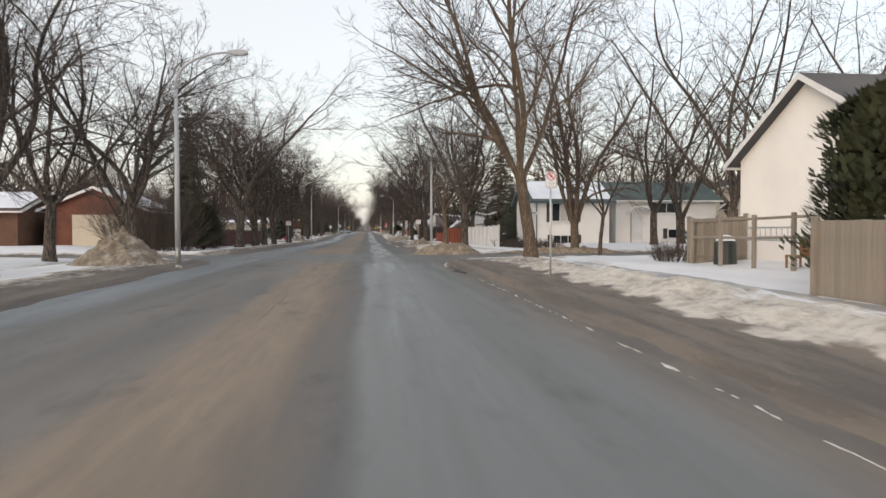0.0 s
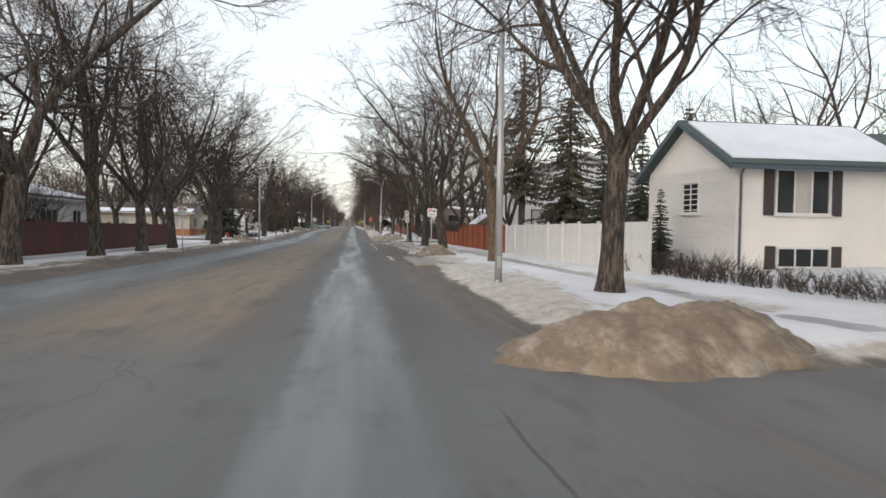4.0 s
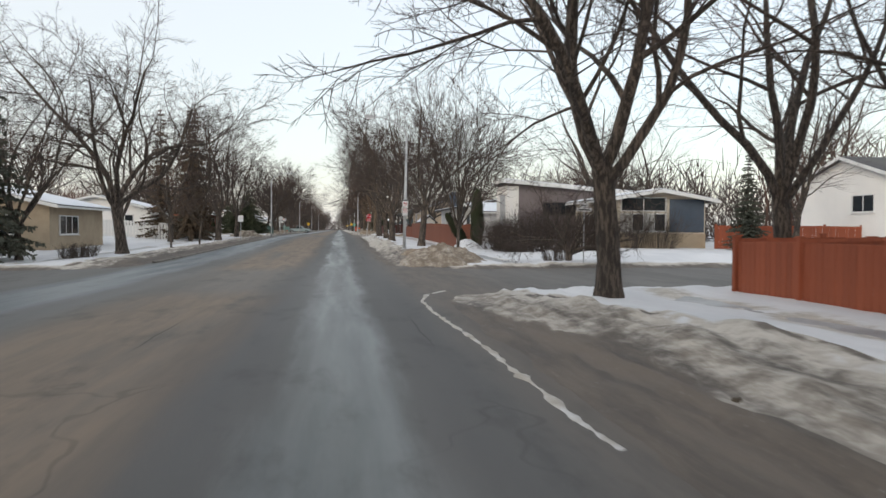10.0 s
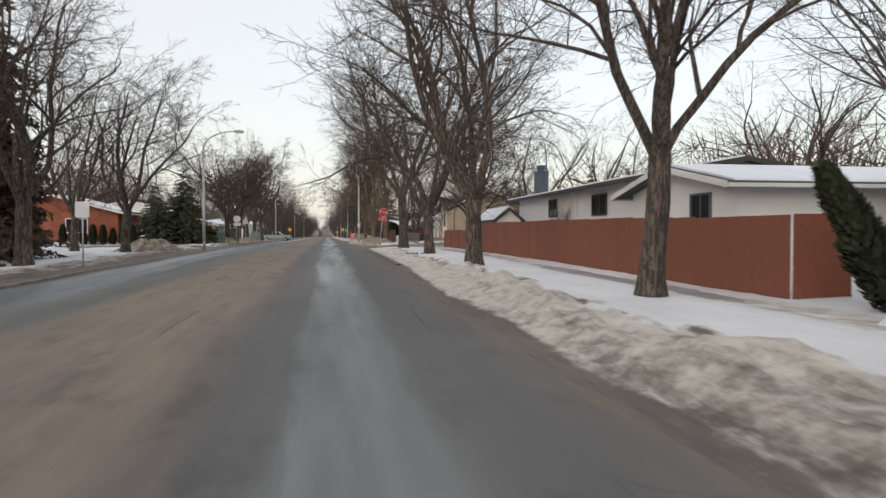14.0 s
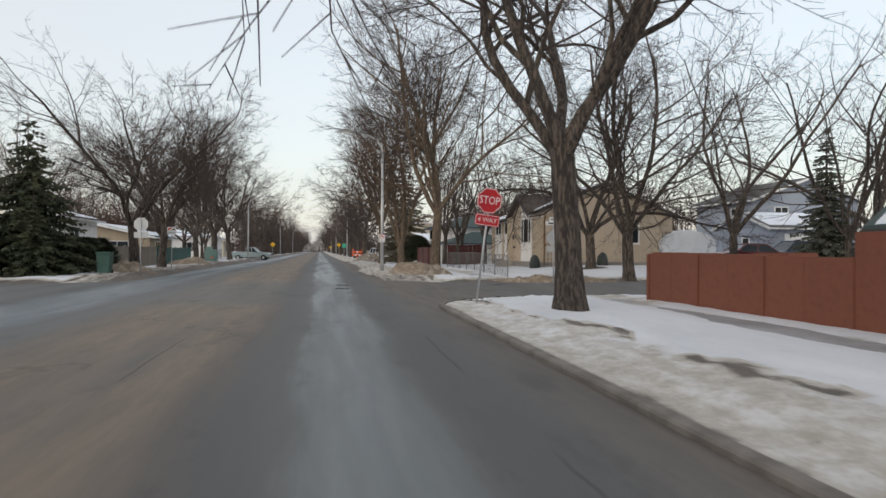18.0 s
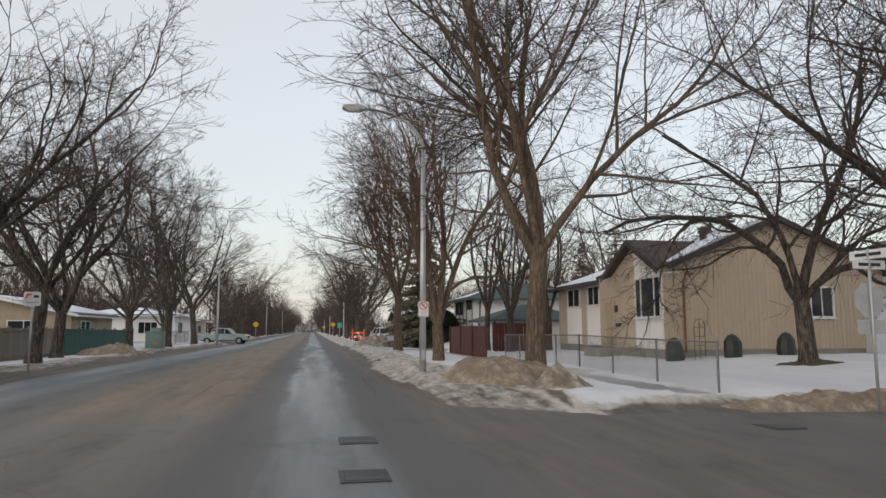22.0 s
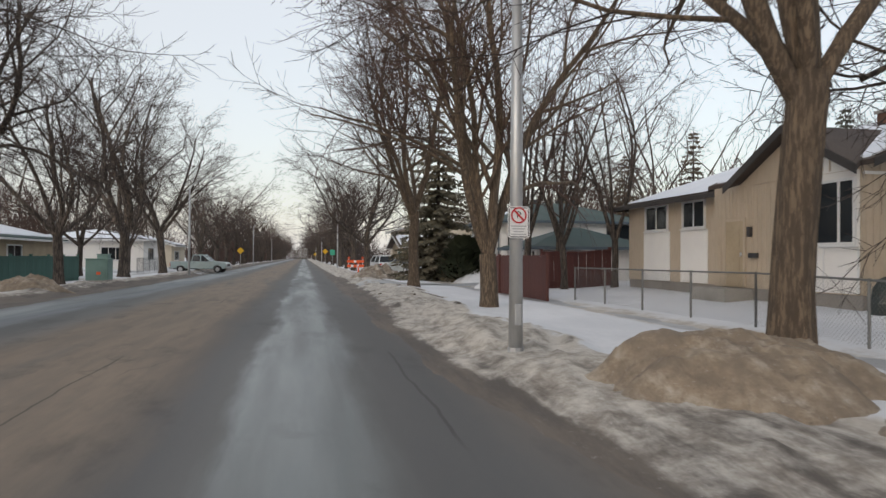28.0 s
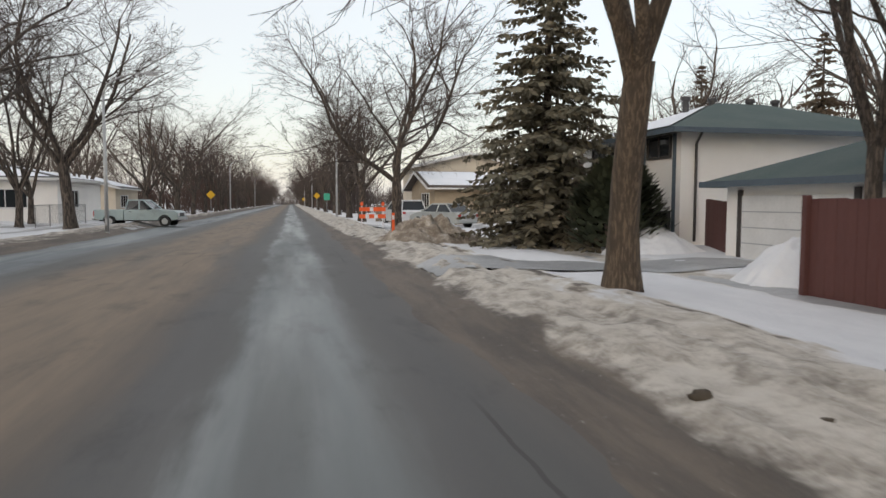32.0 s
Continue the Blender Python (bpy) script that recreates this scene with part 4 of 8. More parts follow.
def spruce_kind(key, seed, height, width, foliage, bare=0.8, rows=32, gaps=0.10):
    """A conifer: a straight trunk, whorls of sagging boughs hung with flat sprays."""
    r = np.random.RandomState(seed)
    stem = (np.array([[0, 0, -0.2], [0, 0, height * 0.5], [0, 0, height]]), np.array([0.017 * height, 0.010 * height, 0.01]))
    V, F = tubes_np([stem], 8)
    trunk = raw_mesh("trunk", V, F, M_BARK)
    lines, SV, SF, n = [], [], [], 0
    for k in range(rows):
        t = (k + r.uniform(-0.3, 0.3)) / rows
        z = bare + (height - bare - 0.15) * max(t, 0)
        reach = width * 0.5 * (1 - max(t, 0)) ** 0.85 * r.uniform(0.8, 1.12) + 0.12
        m = max(4, int(11 * (1 - t)) + 3)
        for j in range(m):
            if r.rand() < gaps:
                continue
            a = 2 * math.pi * (j + r.uniform(-0.35, 0.35)) / m
            L = reach * r.uniform(0.72, 1.1)
            d = np.array([math.cos(a), math.sin(a), 0])
            sag = L * r.uniform(0.18, 0.42)
            q = np.array([0, 0, z])
            P = np.array([q, q + d * L * 0.5 - [0, 0, sag * 0.45], q + d * L - [0, 0, sag * 0.75]])
            lines.append((P, np.array([0.03, 0.018, 0.006]) * (0.5 + 0.6 * (1 - t))))
            side = np.array([-d[1], d[0], 0])
            c = max(4, int(L / 0.10))
            for i in range(c):
                u = (i + r.uniform(0.1, 0.9)) / c
                if u < 0.1:
                    continue
                p = P[0] + (P[1] - P[0]) * (u * 2) if u < 0.5 else P[1] + (P[2] - P[1]) * (u * 2 - 1)
                for sgn in (-1, 0, 1):
                    w = r.uniform(0.10, 0.34) * (1.15 - 0.55 * u) * (0.65 + 0.35 * min(L, 2))
                    tip = p + d * r.uniform(0.02, 0.22) + side * sgn * w + [0, 0, r.uniform(-0.8, 0.15) * w]
                    if not sgn:
                        tip = p + d * 0.1 + side * r.uniform(-0.1, 0.1) - [0, 0, w * r.uniform(0.5, 1.1)]
                    ax = tip - p
                    q = np.cross(ax, r.normal(0, 1, 3))
                    q *= r.uniform(0.045, 0.085) / (np.linalg.norm(q) + 1e-6)
                    mm = p + ax * 0.55
                    SV += [p, mm + q, tip, mm - q]
                    SF.append((n, n + 1, n + 2, n + 3))
                    n += 4
    V, F = tubes_np(lines, 3)
    TREE_KINDS[key] = (trunk, raw_mesh("branching", V, F, M_BARK), raw_mesh("needles", SV, SF, foliage, False))


def plant_spruce(key, x, y, label, size=1.0, turn=None, group=""):
    ob = plant(key, x, y, label, size, turn, group, "spruce_tree")
    return ob


def woods_strip(seed, length, deep, height, count):
    """Far woodland: a deep band of fine upright stems and twigs."""
    r = np.random.RandomState(seed)
    lines = []
    for _ in range(count):
        t = r.uniform(0, 1)
        top = height * (0.72 + 0.18 * math.sin(t * 17 + seed) + 0.1 * r.rand())
        z = top * r.uniform(0.0, 1.0) ** 0.8
        L = r.uniform(0.8, 2.6)
        d = r.normal(0, 0.45, 3) + [0, 0, 0.9]
        d /= np.linalg.norm(d)
        p = np.array([length * (t - 0.5), deep * r.uniform(-0.5, 0.5), max(z - L * 0.5, -0.2)])
        lines.append((np.array([p, p + d * L]), np.array([0.05, 0.014]) * r.uniform(0.6, 1.4)))
    for k in range(int(length / 1.6)):
        x = length * (r.rand() - 0.5)
        h = height * r.uniform(0.5, 0.8)
        p = np.array([x, deep * r.uniform(-0.5, 0.5), -0.3])
        lines.append((np.array([p, p + [r.normal(0, 0.3), 0, h * 0.5], p + [r.normal(0, 0.6), 0, h]]), np.array([0.17, 0.11, 0.03])))
    V, F = tubes_np(lines, 3)
    return raw_mesh("far_woods", V, F, M_TWIG_RED if seed % 2 else M_TWIG)


spruce_kind("spruce_a", 5, 11.0, 5.2, M_NEEDLE)
spruce_kind("spruce_b", 6, 10.0, 4.2, M_NEEDLE, bare=0.4)
spruce_kind("spruce_thin", 7, 12.0, 3.6, M_NEEDLE_RUST, gaps=0.30, rows=30)
spruce_kind("spruce_wide", 10, 11.0, 6.6, M_NEEDLE_BROWN, bare=0.5, rows=34)
spruce_kind("spruce_bare", 9, 12.5, 3.2, M_NEEDLE_BROWN, bare=3.0, gaps=0.62, rows=28)
spruce_kind("spruce_shag", 19, 12.5, 5.2, M_NEEDLE_BROWN, bare=1.6, gaps=0.3, rows=36)
spruce_kind("spruce_rust", 8, 10.0, 4.8, M_NEEDLE_RUST, gaps=0.2)


def clump(name, seed, rx, ry, height, material, count, leaf=0.16, shape="column", twig_mat=None):
    """An evergreen shrub: crooked stems under a skin of small upright sprays."""
    r = np.random.RandomState(seed)
    SV, SF, n = [], [], 0
    bulge = r.uniform(-0.34, 0.3, 24)
    for _ in range(count):
        t = r.uniform(0.02, 1) ** (0.8 if shape == "column" else 0.6)
        a = r.uniform(0, 2 * math.pi)
        prof = (1 - t ** 3.2) ** 0.5 * (0.72 + 0.28 * math.sin(t * 3)) if shape == "column" else math.sqrt(max(0, 1 - t * t))
        k = r.uniform(0.62, 1.08) * (1 + bulge[int(a / (2 * math.pi) * 6) * 4 + min(int(t * 4), 3)])
        p = np.array([rx * prof * k * math.cos(a), ry * prof * k * math.sin(a), height * t])
        o = np.array([math.cos(a), math.sin(a), r.uniform(0.2, 1.4)]) * leaf * r.uniform(0.6, 1.5)
        s = np.array([-math.sin(a), math.cos(a), 0]) * leaf * r.uniform(0.25, 0.6)
        SV += [p - s * 0.3, p + o * 0.5 - s, p + o, p + o * 0.5 + s]
        SF.append((n, n + 1, n + 2, n + 3))
        n += 4
    stems = []
    for k in range(5):
        a = r.uniform(0, 6.3)
        stems.append((np.array([[0.1 * rx * math.cos(a), 0.1 * ry * math.sin(a), -0.15], [rx * 0.3 * math.cos(a), ry * 0.3 * math.sin(a), height * 0.5], [rx * 0.4 * math.cos(a), ry * 0.4 * math.sin(a), height * 0.85]]), np.array([0.05, 0.03, 0.01])))
    V, F = tubes_np(stems, 5)
    return raw_mesh("stems", V, F, M_BARK), raw_mesh("foliage", SV, SF, material, False)


def shrub(name, x, y, meshes, label, size=1.0, group="", turn=0.0, category="shrub"):
    ob = thing(name, x, y, at(x, y) - 0.05, label, category, group, turn)
    ob.scale = (size, size, size) if not isinstance(size, tuple) else size
    for nm, me in zip(("stem_tangle", "foliage"), meshes):
        o = new(nm, me)
        o.parent = ob
        tagged(o, kind="stuff")
    return ob


def bare_bush(seed, rx, ry, height, stems=40, levels=2, twig=None):
    """A leafless shrub: many stems fanning from the ground, forking twice."""
    r = np.random.RandomState(seed)
    main, fine = [], []
    for _ in range(stems):
        a = r.uniform(0, 6.3)
        k = math.sqrt(r.uniform(0, 1))
        p = np.array([rx * k * 0.75 * math.cos(a), ry * k * 0.75 * math.sin(a), -0.15])
        d = np.array([math.cos(a) * 0.5 * k, math.sin(a) * 0.5 * k, 1.0])
        L = height * r.uniform(0.6, 1.0)
        P = [p]
        for i in range(4):
            d = d + r.normal(0, 0.16, 3)
            d /= np.linalg.norm(d)
            P.append(P[-1] + d * L / 4)
        P = np.array(P)
        main.append((P, np.linspace(0.016, 0.006, 5)))
        for c in range(7):
            i = r.randint(1, 4)
            q = P[i] + (P[i + 1] - P[i]) * r.rand()
            e = (P[i + 1] - P[i]) / np.linalg.norm(P[i + 1] - P[i]) + r.normal(0, 0.55, 3)
            e /= np.linalg.norm(e)
            l = L * r.uniform(0.15, 0.4)
            fine.append((np.array([q, q + e * l * 0.5 + r.normal(0, 0.03, 3), q + e * l + [0, 0, 0.05]]), np.array([0.006, 0.004, 0.002])))
    V, F = tubes_np(main, 4)
    a = raw_mesh("stems", V, F, M_BARK)
    V, F = tubes_np(fine, 3)
    return a, raw_mesh("foliage", V, F, twig or M_TWIG)

# ---------------------------------------------------------------- street furniture and fences
def street_lamp(x, y, side, height=8.2, arm=2.3, plates=None):
    """A tapered steel pole with a curved arm; side 1 reaches towards +x, -1 towards -x."""
    z = at(x, y) - 0.15
    ob = thing("street_lamp", x, y, z, "grey steel street lamp with a long curved arm", "street lamp", "street lamps along the kerbs")
    part("pole", Geo().tube([(0, 0, 0), (0, 0, 3), (0, 0, height - 1.2)], [0.105, 0.09, 0.06], 10), M_STEEL, ob, smooth=True)
    part("collar", Geo().lathe([(0.16, 0), (0.16, 0.1), (0.12, 0.16), (0.12, 0.22)], 10), M_STEEL, ob)
    pts, n = [], 9
    for k in range(n + 1):
        a = math.pi / 2 * k / n
        pts.append((side * (arm - 0.25) * (1 - math.cos(a)), 0, height - 1.2 + 1.2 * math.sin(a)))
    part("arm", Geo().tube(pts, [0.058 - 0.02 * k / n for k in range(n + 1)], 8), M_STEEL, ob, smooth=True)
    g = Geo()
    s, e = (arm - 0.35, arm + 0.35) if side > 0 else (-arm - 0.35, -arm + 0.35)
    g.prism([(s, height - 0.02), (s + 0.05, height + 0.06), ((s + e) / 2, height + 0.09), (e - 0.05, height + 0.06), (e, height - 0.02), (e - 0.1, height - 0.08), (s + 0.1, height - 0.08)], "y", -0.13, 0.13)
    head = part("lamp_head", g, M_SIGNGREY, ob)
    part("lens", Geo().cbox(s + 0.14, e - 0.14, -0.1, 0.1, height - 0.115, height - 0.082, 0.01), M_SIGNWHITE, head)
    part("hatch", Geo().cbox(-0.05, 0.05, -0.125, -0.09, 0.55, 0.85, 0.01), M_STEEL, ob, "small riveted hand-hole cover")
    return ob


def plate(parent, name, w, h, z, x=0.0, y=-0.06, mat=None, back=None, edge=None):
    """A sheet-metal plate that faces -y, with rounded corners and a painted border."""
    c = min(w, h) * 0.1
    poly = [(x - w / 2 + c, z - h / 2), (x + w / 2 - c, z - h / 2), (x + w / 2, z - h / 2 + c), (x + w / 2, z + h / 2 - c), (x + w / 2 - c, z + h / 2), (x - w / 2 + c, z + h / 2), (x - w / 2, z + h / 2 - c), (x - w / 2, z - h / 2 + c)]
    ob = part(name, Geo().prism(poly, "y", y - 0.004, y), mat or M_SIGNWHITE, parent)
    if edge:
        t = 0.012
        g = Geo()
        g.box(x - w / 2 + c, x + w / 2 - c, y - 0.007, y - 0.004, z + h / 2 - 2.2 * t, z + h / 2 - 1.2 * t).box(x - w / 2 + c, x + w / 2 - c, y - 0.007, y - 0.004, z - h / 2 + 1.2 * t, z - h / 2 + 2.2 * t)
        g.box(x - w / 2 + 1.2 * t, x - w / 2 + 2.2 * t, y - 0.007, y - 0.004, z - h / 2 + c, z + h / 2 - c).box(x + w / 2 - 2.2 * t, x + w / 2 - 1.2 * t, y - 0.007, y - 0.004, z - h / 2 + c, z + h / 2 - c)
        part("border", g, edge, ob)
    return ob


def ring_mark(parent, r, z, x=0.0, y=-0.068, letter="P"):
    g = Geo()
    n = 20
    v, f = [], []
    for k in range(n):
        a = 2 * math.pi * k / n
        for rr, yy in ((r, y), (r * 0.8, y), (r, y - 0.003), (r * 0.8, y - 0.003)):
            v.append((x + rr * math.cos(a), yy, z + rr * math.sin(a)))
    for k in range(n):
        a, b = 4 * k, 4 * ((k + 1) % n)
        f += [(a + 2, b + 2, b + 3, a + 3), (a, b, b + 2, a + 2), (a + 3, b + 3, b + 1, a + 1)]
    g.add(v, f)
    s = r * 0.62
    t = r * 0.085
    g.add([(x - s - t, y - 0.006, z + s - t), (x - s + t, y - 0.006, z + s + t), (x + s + t, y - 0.006, z - s + t), (x + s - t, y - 0.006, z - s - t)], [(0, 1, 2, 3)])
    part("red_ring", g, M_SIGNRED, parent, "red prohibition ring with a slash")
    if letter:
        words(letter, r * 1.25, M_SIGNBLACK, parent, Matrix.Translation((x, y - 0.001, z)), "letter")
    else:
        part("truck_mark", Geo().box(x - r * 0.5, x + r * 0.15, y - 0.003, y, z - r * 0.2, z + r * 0.25).box(x + r * 0.18, x + r * 0.5, y - 0.003, y, z - r * 0.2, z + r * 0.1), M_SIGNBLACK, parent)


def text_bars(parent, x, y, z, w, rows, gap, mat, h=0.02, name="line_of_writing"):
    for k in range(rows):
        ww = w * (1.0 - 0.17 * ((k * 7) % 3))
        part(name, Geo().box(x - ww / 2, x + ww / 2, y - 0.003, y, z - k * gap - h / 2, z - k * gap + h / 2), mat, parent)


def no_parking(parent, z, w=0.31, h=0.46, x=0.0, y=-0.06):
    p = plate(parent, "sign_plate", w, h, z, x, y, M_SIGNWHITE, edge=M_SIGNBLACK)
    tagged(p, "white no-parking plate with a red ring")
    ring_mark(p, w * 0.36, z + h * 0.22, x, y - 0.005)
    text_bars(p, x, y - 0.004, z - h * 0.12, w * 0.7, 4, h * 0.085, M_SIGNGREY, 0.016)
    return p


def sign_post(name, x, y, label, height, category="traffic sign", radius=0.03, group="", turn=0.0, lean=(0, 0)):
    ob = new(name)
    ob.matrix_world = pose(x, y, at(x, y) - 0.2, lean[1], lean[0], turn)
    tagged(ob, label, category, group)
    part("post", Geo().tube([(0, 0, 0), (0, 0, height / 2), (0, 0, height)], [radius] * 3, 8), M_STEEL, ob, smooth=True)
    for k in (0.35, 0.75):
        part("bolt", Geo().tube([(0, -radius - 0.06, height - k), (0, radius + 0.02, height - k)], [0.012, 0.012], 6), M_STEEL, ob)
    return ob


def octagon(w):
    r = w / 2 / math.cos(math.pi / 8)
    return [(r * math.cos(math.pi / 8 + k * math.pi / 4), r * math.sin(math.pi / 8 + k * math.pi / 4)) for k in range(8)]


def stop_sign(x, y, z0, height, lean, facing=True):
    label = "red four-way stop sign on a leaning steel post" if facing else "grey back of a stop sign on a steel post"
    ob = sign_post("stop_sign", x, y, label, height, lean=lean, turn=0 if facing else 180)
    zc = height - 0.33
    blade = part("octagon", Geo().prism([(u, w + zc) for u, w in octagon(0.66)], "y", -0.05, -0.044), M_SIGNRED if facing else M_SIGNBACK, ob, "red octagon with a white rim" if facing else "")
    if facing:
        g = Geo()
        a, b = octagon(0.635), octagon(0.605)
        g.add([(u, -0.0525, w + zc) for u, w in a] + [(u, -0.0525, w + zc) for u, w in b], [(i, (i + 1) % 8, 8 + (i + 1) % 8, 8 + i) for i in range(8)])
        part("white_rim", g, M_SIGNWHITE, blade)
        words("STOP", 0.27, M_SIGNWHITE, blade, Matrix.Translation((0, -0.053, zc + 0.0)) @ Matrix.Diagonal((0.86, 1, 1.12, 1)))
    tab = plate(ob, "four_way_tab", 0.66, 0.30, zc - 0.52, 0, -0.044, M_SIGNRED if facing else M_SIGNBACK, edge=M_SIGNWHITE if facing else None)
    if facing:
        words("4 WAY", 0.17, M_SIGNWHITE, tab, Matrix.Translation((0, -0.051, zc - 0.52)))
    return ob


def street_names(x, y, height=2.9, turn=0.0):
    ob = sign_post("street_name_sign", x, y, "two white street-name blades crossed on a steel post", height, "street sign")
    for k, rot in ((0, 0), (1, 90)):
        g = Geo().cbox(-0.4, 0.4, -0.012, 0.012, 0, 0.17, 0.008)
        b = part("name_blade", g, M_SIGNWHITE, ob)
        b.matrix_local = pose(0, 0, height - 0.38 + 0.19 * k, 0, 0, rot + 8)
        for s in (-1, 1):
            part("line_of_writing", Geo().box(-0.27, 0.27, min(0.013 * s, 0.016 * s), max(0.013 * s, 0.016 * s), 0.055, 0.115), M_SIGNBLACK, b)
    return ob


def bus_stop(x, y, height=2.85, lean=(0, 0), turn=0):
    ob = sign_post("bus_stop_sign", x, y, "white bus-stop sign with an orange flash on a thin post", height, "bus stop", lean=lean, turn=turn)
    p = plate(ob, "sign_plate", 0.52, 0.46, height - 0.24, 0, -0.04, M_SIGNWHITE)
    part("orange_flash", Geo().prism([(-0.22, height - 0.2), (-0.16, height - 0.06), (0.02, height - 0.06), (-0.03, height - 0.13), (-0.1, height - 0.13), (-0.16, height - 0.22)], "y", -0.048, -0.044), M_ORANGE, p)
    part("line_of_writing", Geo().box(0.04, 0.2, -0.048, -0.044, height - 0.2, height - 0.12), M_SIGNBLACK, p)
    part("line_of_writing", Geo().box(-0.18, 0.2, -0.048, -0.044, height - 0.38, height - 0.33), M_SIGNGREY, p)
    return ob


def boards(label, name, x0, y0, x1, y1, height, width, mat, post_every=0.0, post_mat=None, cap=True, gap=0.008, thick=0.022, rise=None, kick=0.04, category="fence", post_top=0.06, rails=True, sag=0.1):
    """A board fence along a line: every board and post is a piece of its own. rise: heights by the metre along it."""
    L = math.hypot(x1 - x0, y1 - y0)
    ang = math.degrees(math.atan2(y1 - y0, x1 - x0))
    ob = thing(name, x0, y0, 0.0, label, category, "", ang)
    n = max(1, round(L / width))
    w = L / n
    hts = rise or [(0, height), (L, height)]
    meshes = {}

    def zat(s):
        return at(x0 + (x1 - x0) * s / L, y0 + (y1 - y0) * s / L) - sag

    def piece(kind, w_, t0, t1, h):
        key = (kind, round(h, 2))
        if key not in meshes:
            me = Geo().cbox(-w_ / 2, w_ / 2, t0, t1, 0, h, 0.006).mesh(kind)
            me.materials.append(mat if kind == "board" else (post_mat or mat))
            meshes[key] = me
        return meshes[key]
    rr = random.Random(int(y0 * 10))
    for k in range(n):
        s = (k + 0.5) * w
        h = float(np.interp(s, [a for a, _ in hts], [b for _, b in hts]))
        o = new("board", piece("board", w - gap, -thick / 2, thick / 2, round(h - kick + sag, 1 if rise else 3)))
        o.parent = ob
        o.matrix_local = pose(s, rr.uniform(-0.004, 0.004), zat(s) + kick, 0, rr.uniform(-0.3, 0.3), 0)
    if post_every:
        m = max(1, round(L / post_every))
        for k in range(m + 1):
            s = L * k / m
            h = float(np.interp(s, [a for a, _ in hts], [b for _, b in hts]))
            o = new("post", piece("post", 0.11, -0.055, 0.055, h + post_top + sag + 0.1))
            o.parent = ob
            o.matrix_local = pose(s, 0.0 if thick > 0.04 else 0.045, zat(s) - 0.1, 0, 0, 0)
            if cap:
                c = new("post_cap", piece("cap", 0.15, -0.075, 0.075, 0.035))
                c.parent = ob
                c.matrix_local = pose(s, 0.0 if thick > 0.04 else 0.045, zat(s) + h + post_top + sag, 0, 0, 0)
    if rails:
        for f in (0.12, 0.9):
            g = Geo()
            m = max(2, int(L / 2.4))
            for k in range(m):
                a, b = L * k / m, L * (k + 1) / m
                ha, hb = (float(np.interp(q, [u for u, _ in hts], [v for _, v in hts])) for q in (a, b))
                za, zb = zat(a) + sag + ha * f, zat(b) + sag + hb * f
                g.add([(a, -0.05, za), (b, -0.05, zb), (b, -0.05, zb + 0.09), (a, -0.05, za + 0.09), (a, -0.012, za), (b, -0.012, zb), (b, -0.012, zb + 0.09), (a, -0.012, za + 0.09)],
                      [(0, 1, 2, 3), (7, 6, 5, 4), (3, 2, 6, 7), (0, 4, 5, 1), (0, 3, 7, 4), (1, 5, 6, 2)])
            o = part("rail", g, post_mat or mat, ob)
    return ob


def chain_fence(label, pts, height=1.1, every=2.6):
    """A chain-link fence: posts, a top rail and a net of bent wires."""
    x0, y0 = pts[0]
    ob = thing("chain_link_fence", x0, y0, 0, label, "fence")
    net, rail = [], []
    post_me = None
    for (ax, ay), (bx, by) in zip(pts, pts[1:]):
        L = math.hypot(bx - ax, by - ay)
        m = max(1, round(L / every))
        for k in range(m + 1):
            px, py = ax + (bx - ax) * k / m, ay + (by - ay) * k / m
            o = part("post", post_me or Geo().tube([(0, 0, -0.3), (0, 0, height + 0.03)], [0.028, 0.028], 8), M_FENCESTEEL, ob)
            post_me = o.data
            o.matrix_local = pose(px - x0, py - y0, at(px, py))
        rp = [(ax + (bx - ax) * k / m - x0, ay + (by - ay) * k / m - y0, at(ax + (bx - ax) * k / m, ay + (by - ay) * k / m) + height) for k in range(m + 1)]
        part("top_rail", Geo().tube(rp, [0.02] * len(rp), 6), M_FENCESTEEL, ob)
        step = 0.085
        n = int(L / step)
        for k in range(-int(height / step), n):
            for sgn in (1, -1):
                s0, s1 = k * step, k * step + height
                if sgn < 0:
                    s0, s1 = s1, s0
                z0, z1 = 0.03, height
                if s0 < 0:
                    z0, s0 = z0 - s0, 0.0
                if s1 < 0:
                    z1, s1 = z1 + s1, 0.0
                if s1 > L:
                    z1, s1 = z1 - (s1 - L), L
                if s0 > L:
                    z0, s0 = z0 + (s0 - L), L
                if z1 - z0 < 0.05:
                    continue
                gz = at(ax + (bx - ax) * (s0 + s1) / 2 / L, ay + (by - ay) * (s0 + s1) / 2 / L)
                net.append((np.array([[ax + (bx - ax) * s / L - x0, ay + (by - ay) * s / L - y0, gz + z] for s, z in ((s0, z0), (s1, z1))]), np.array([0.0022, 0.0022])))
    V, F = tubes_np(net, 3)
    o = new("wire_net", raw_mesh("wire_net", V, F, M_FENCESTEEL))
    o.parent = ob
    tagged(o, kind="stuff")
    return ob


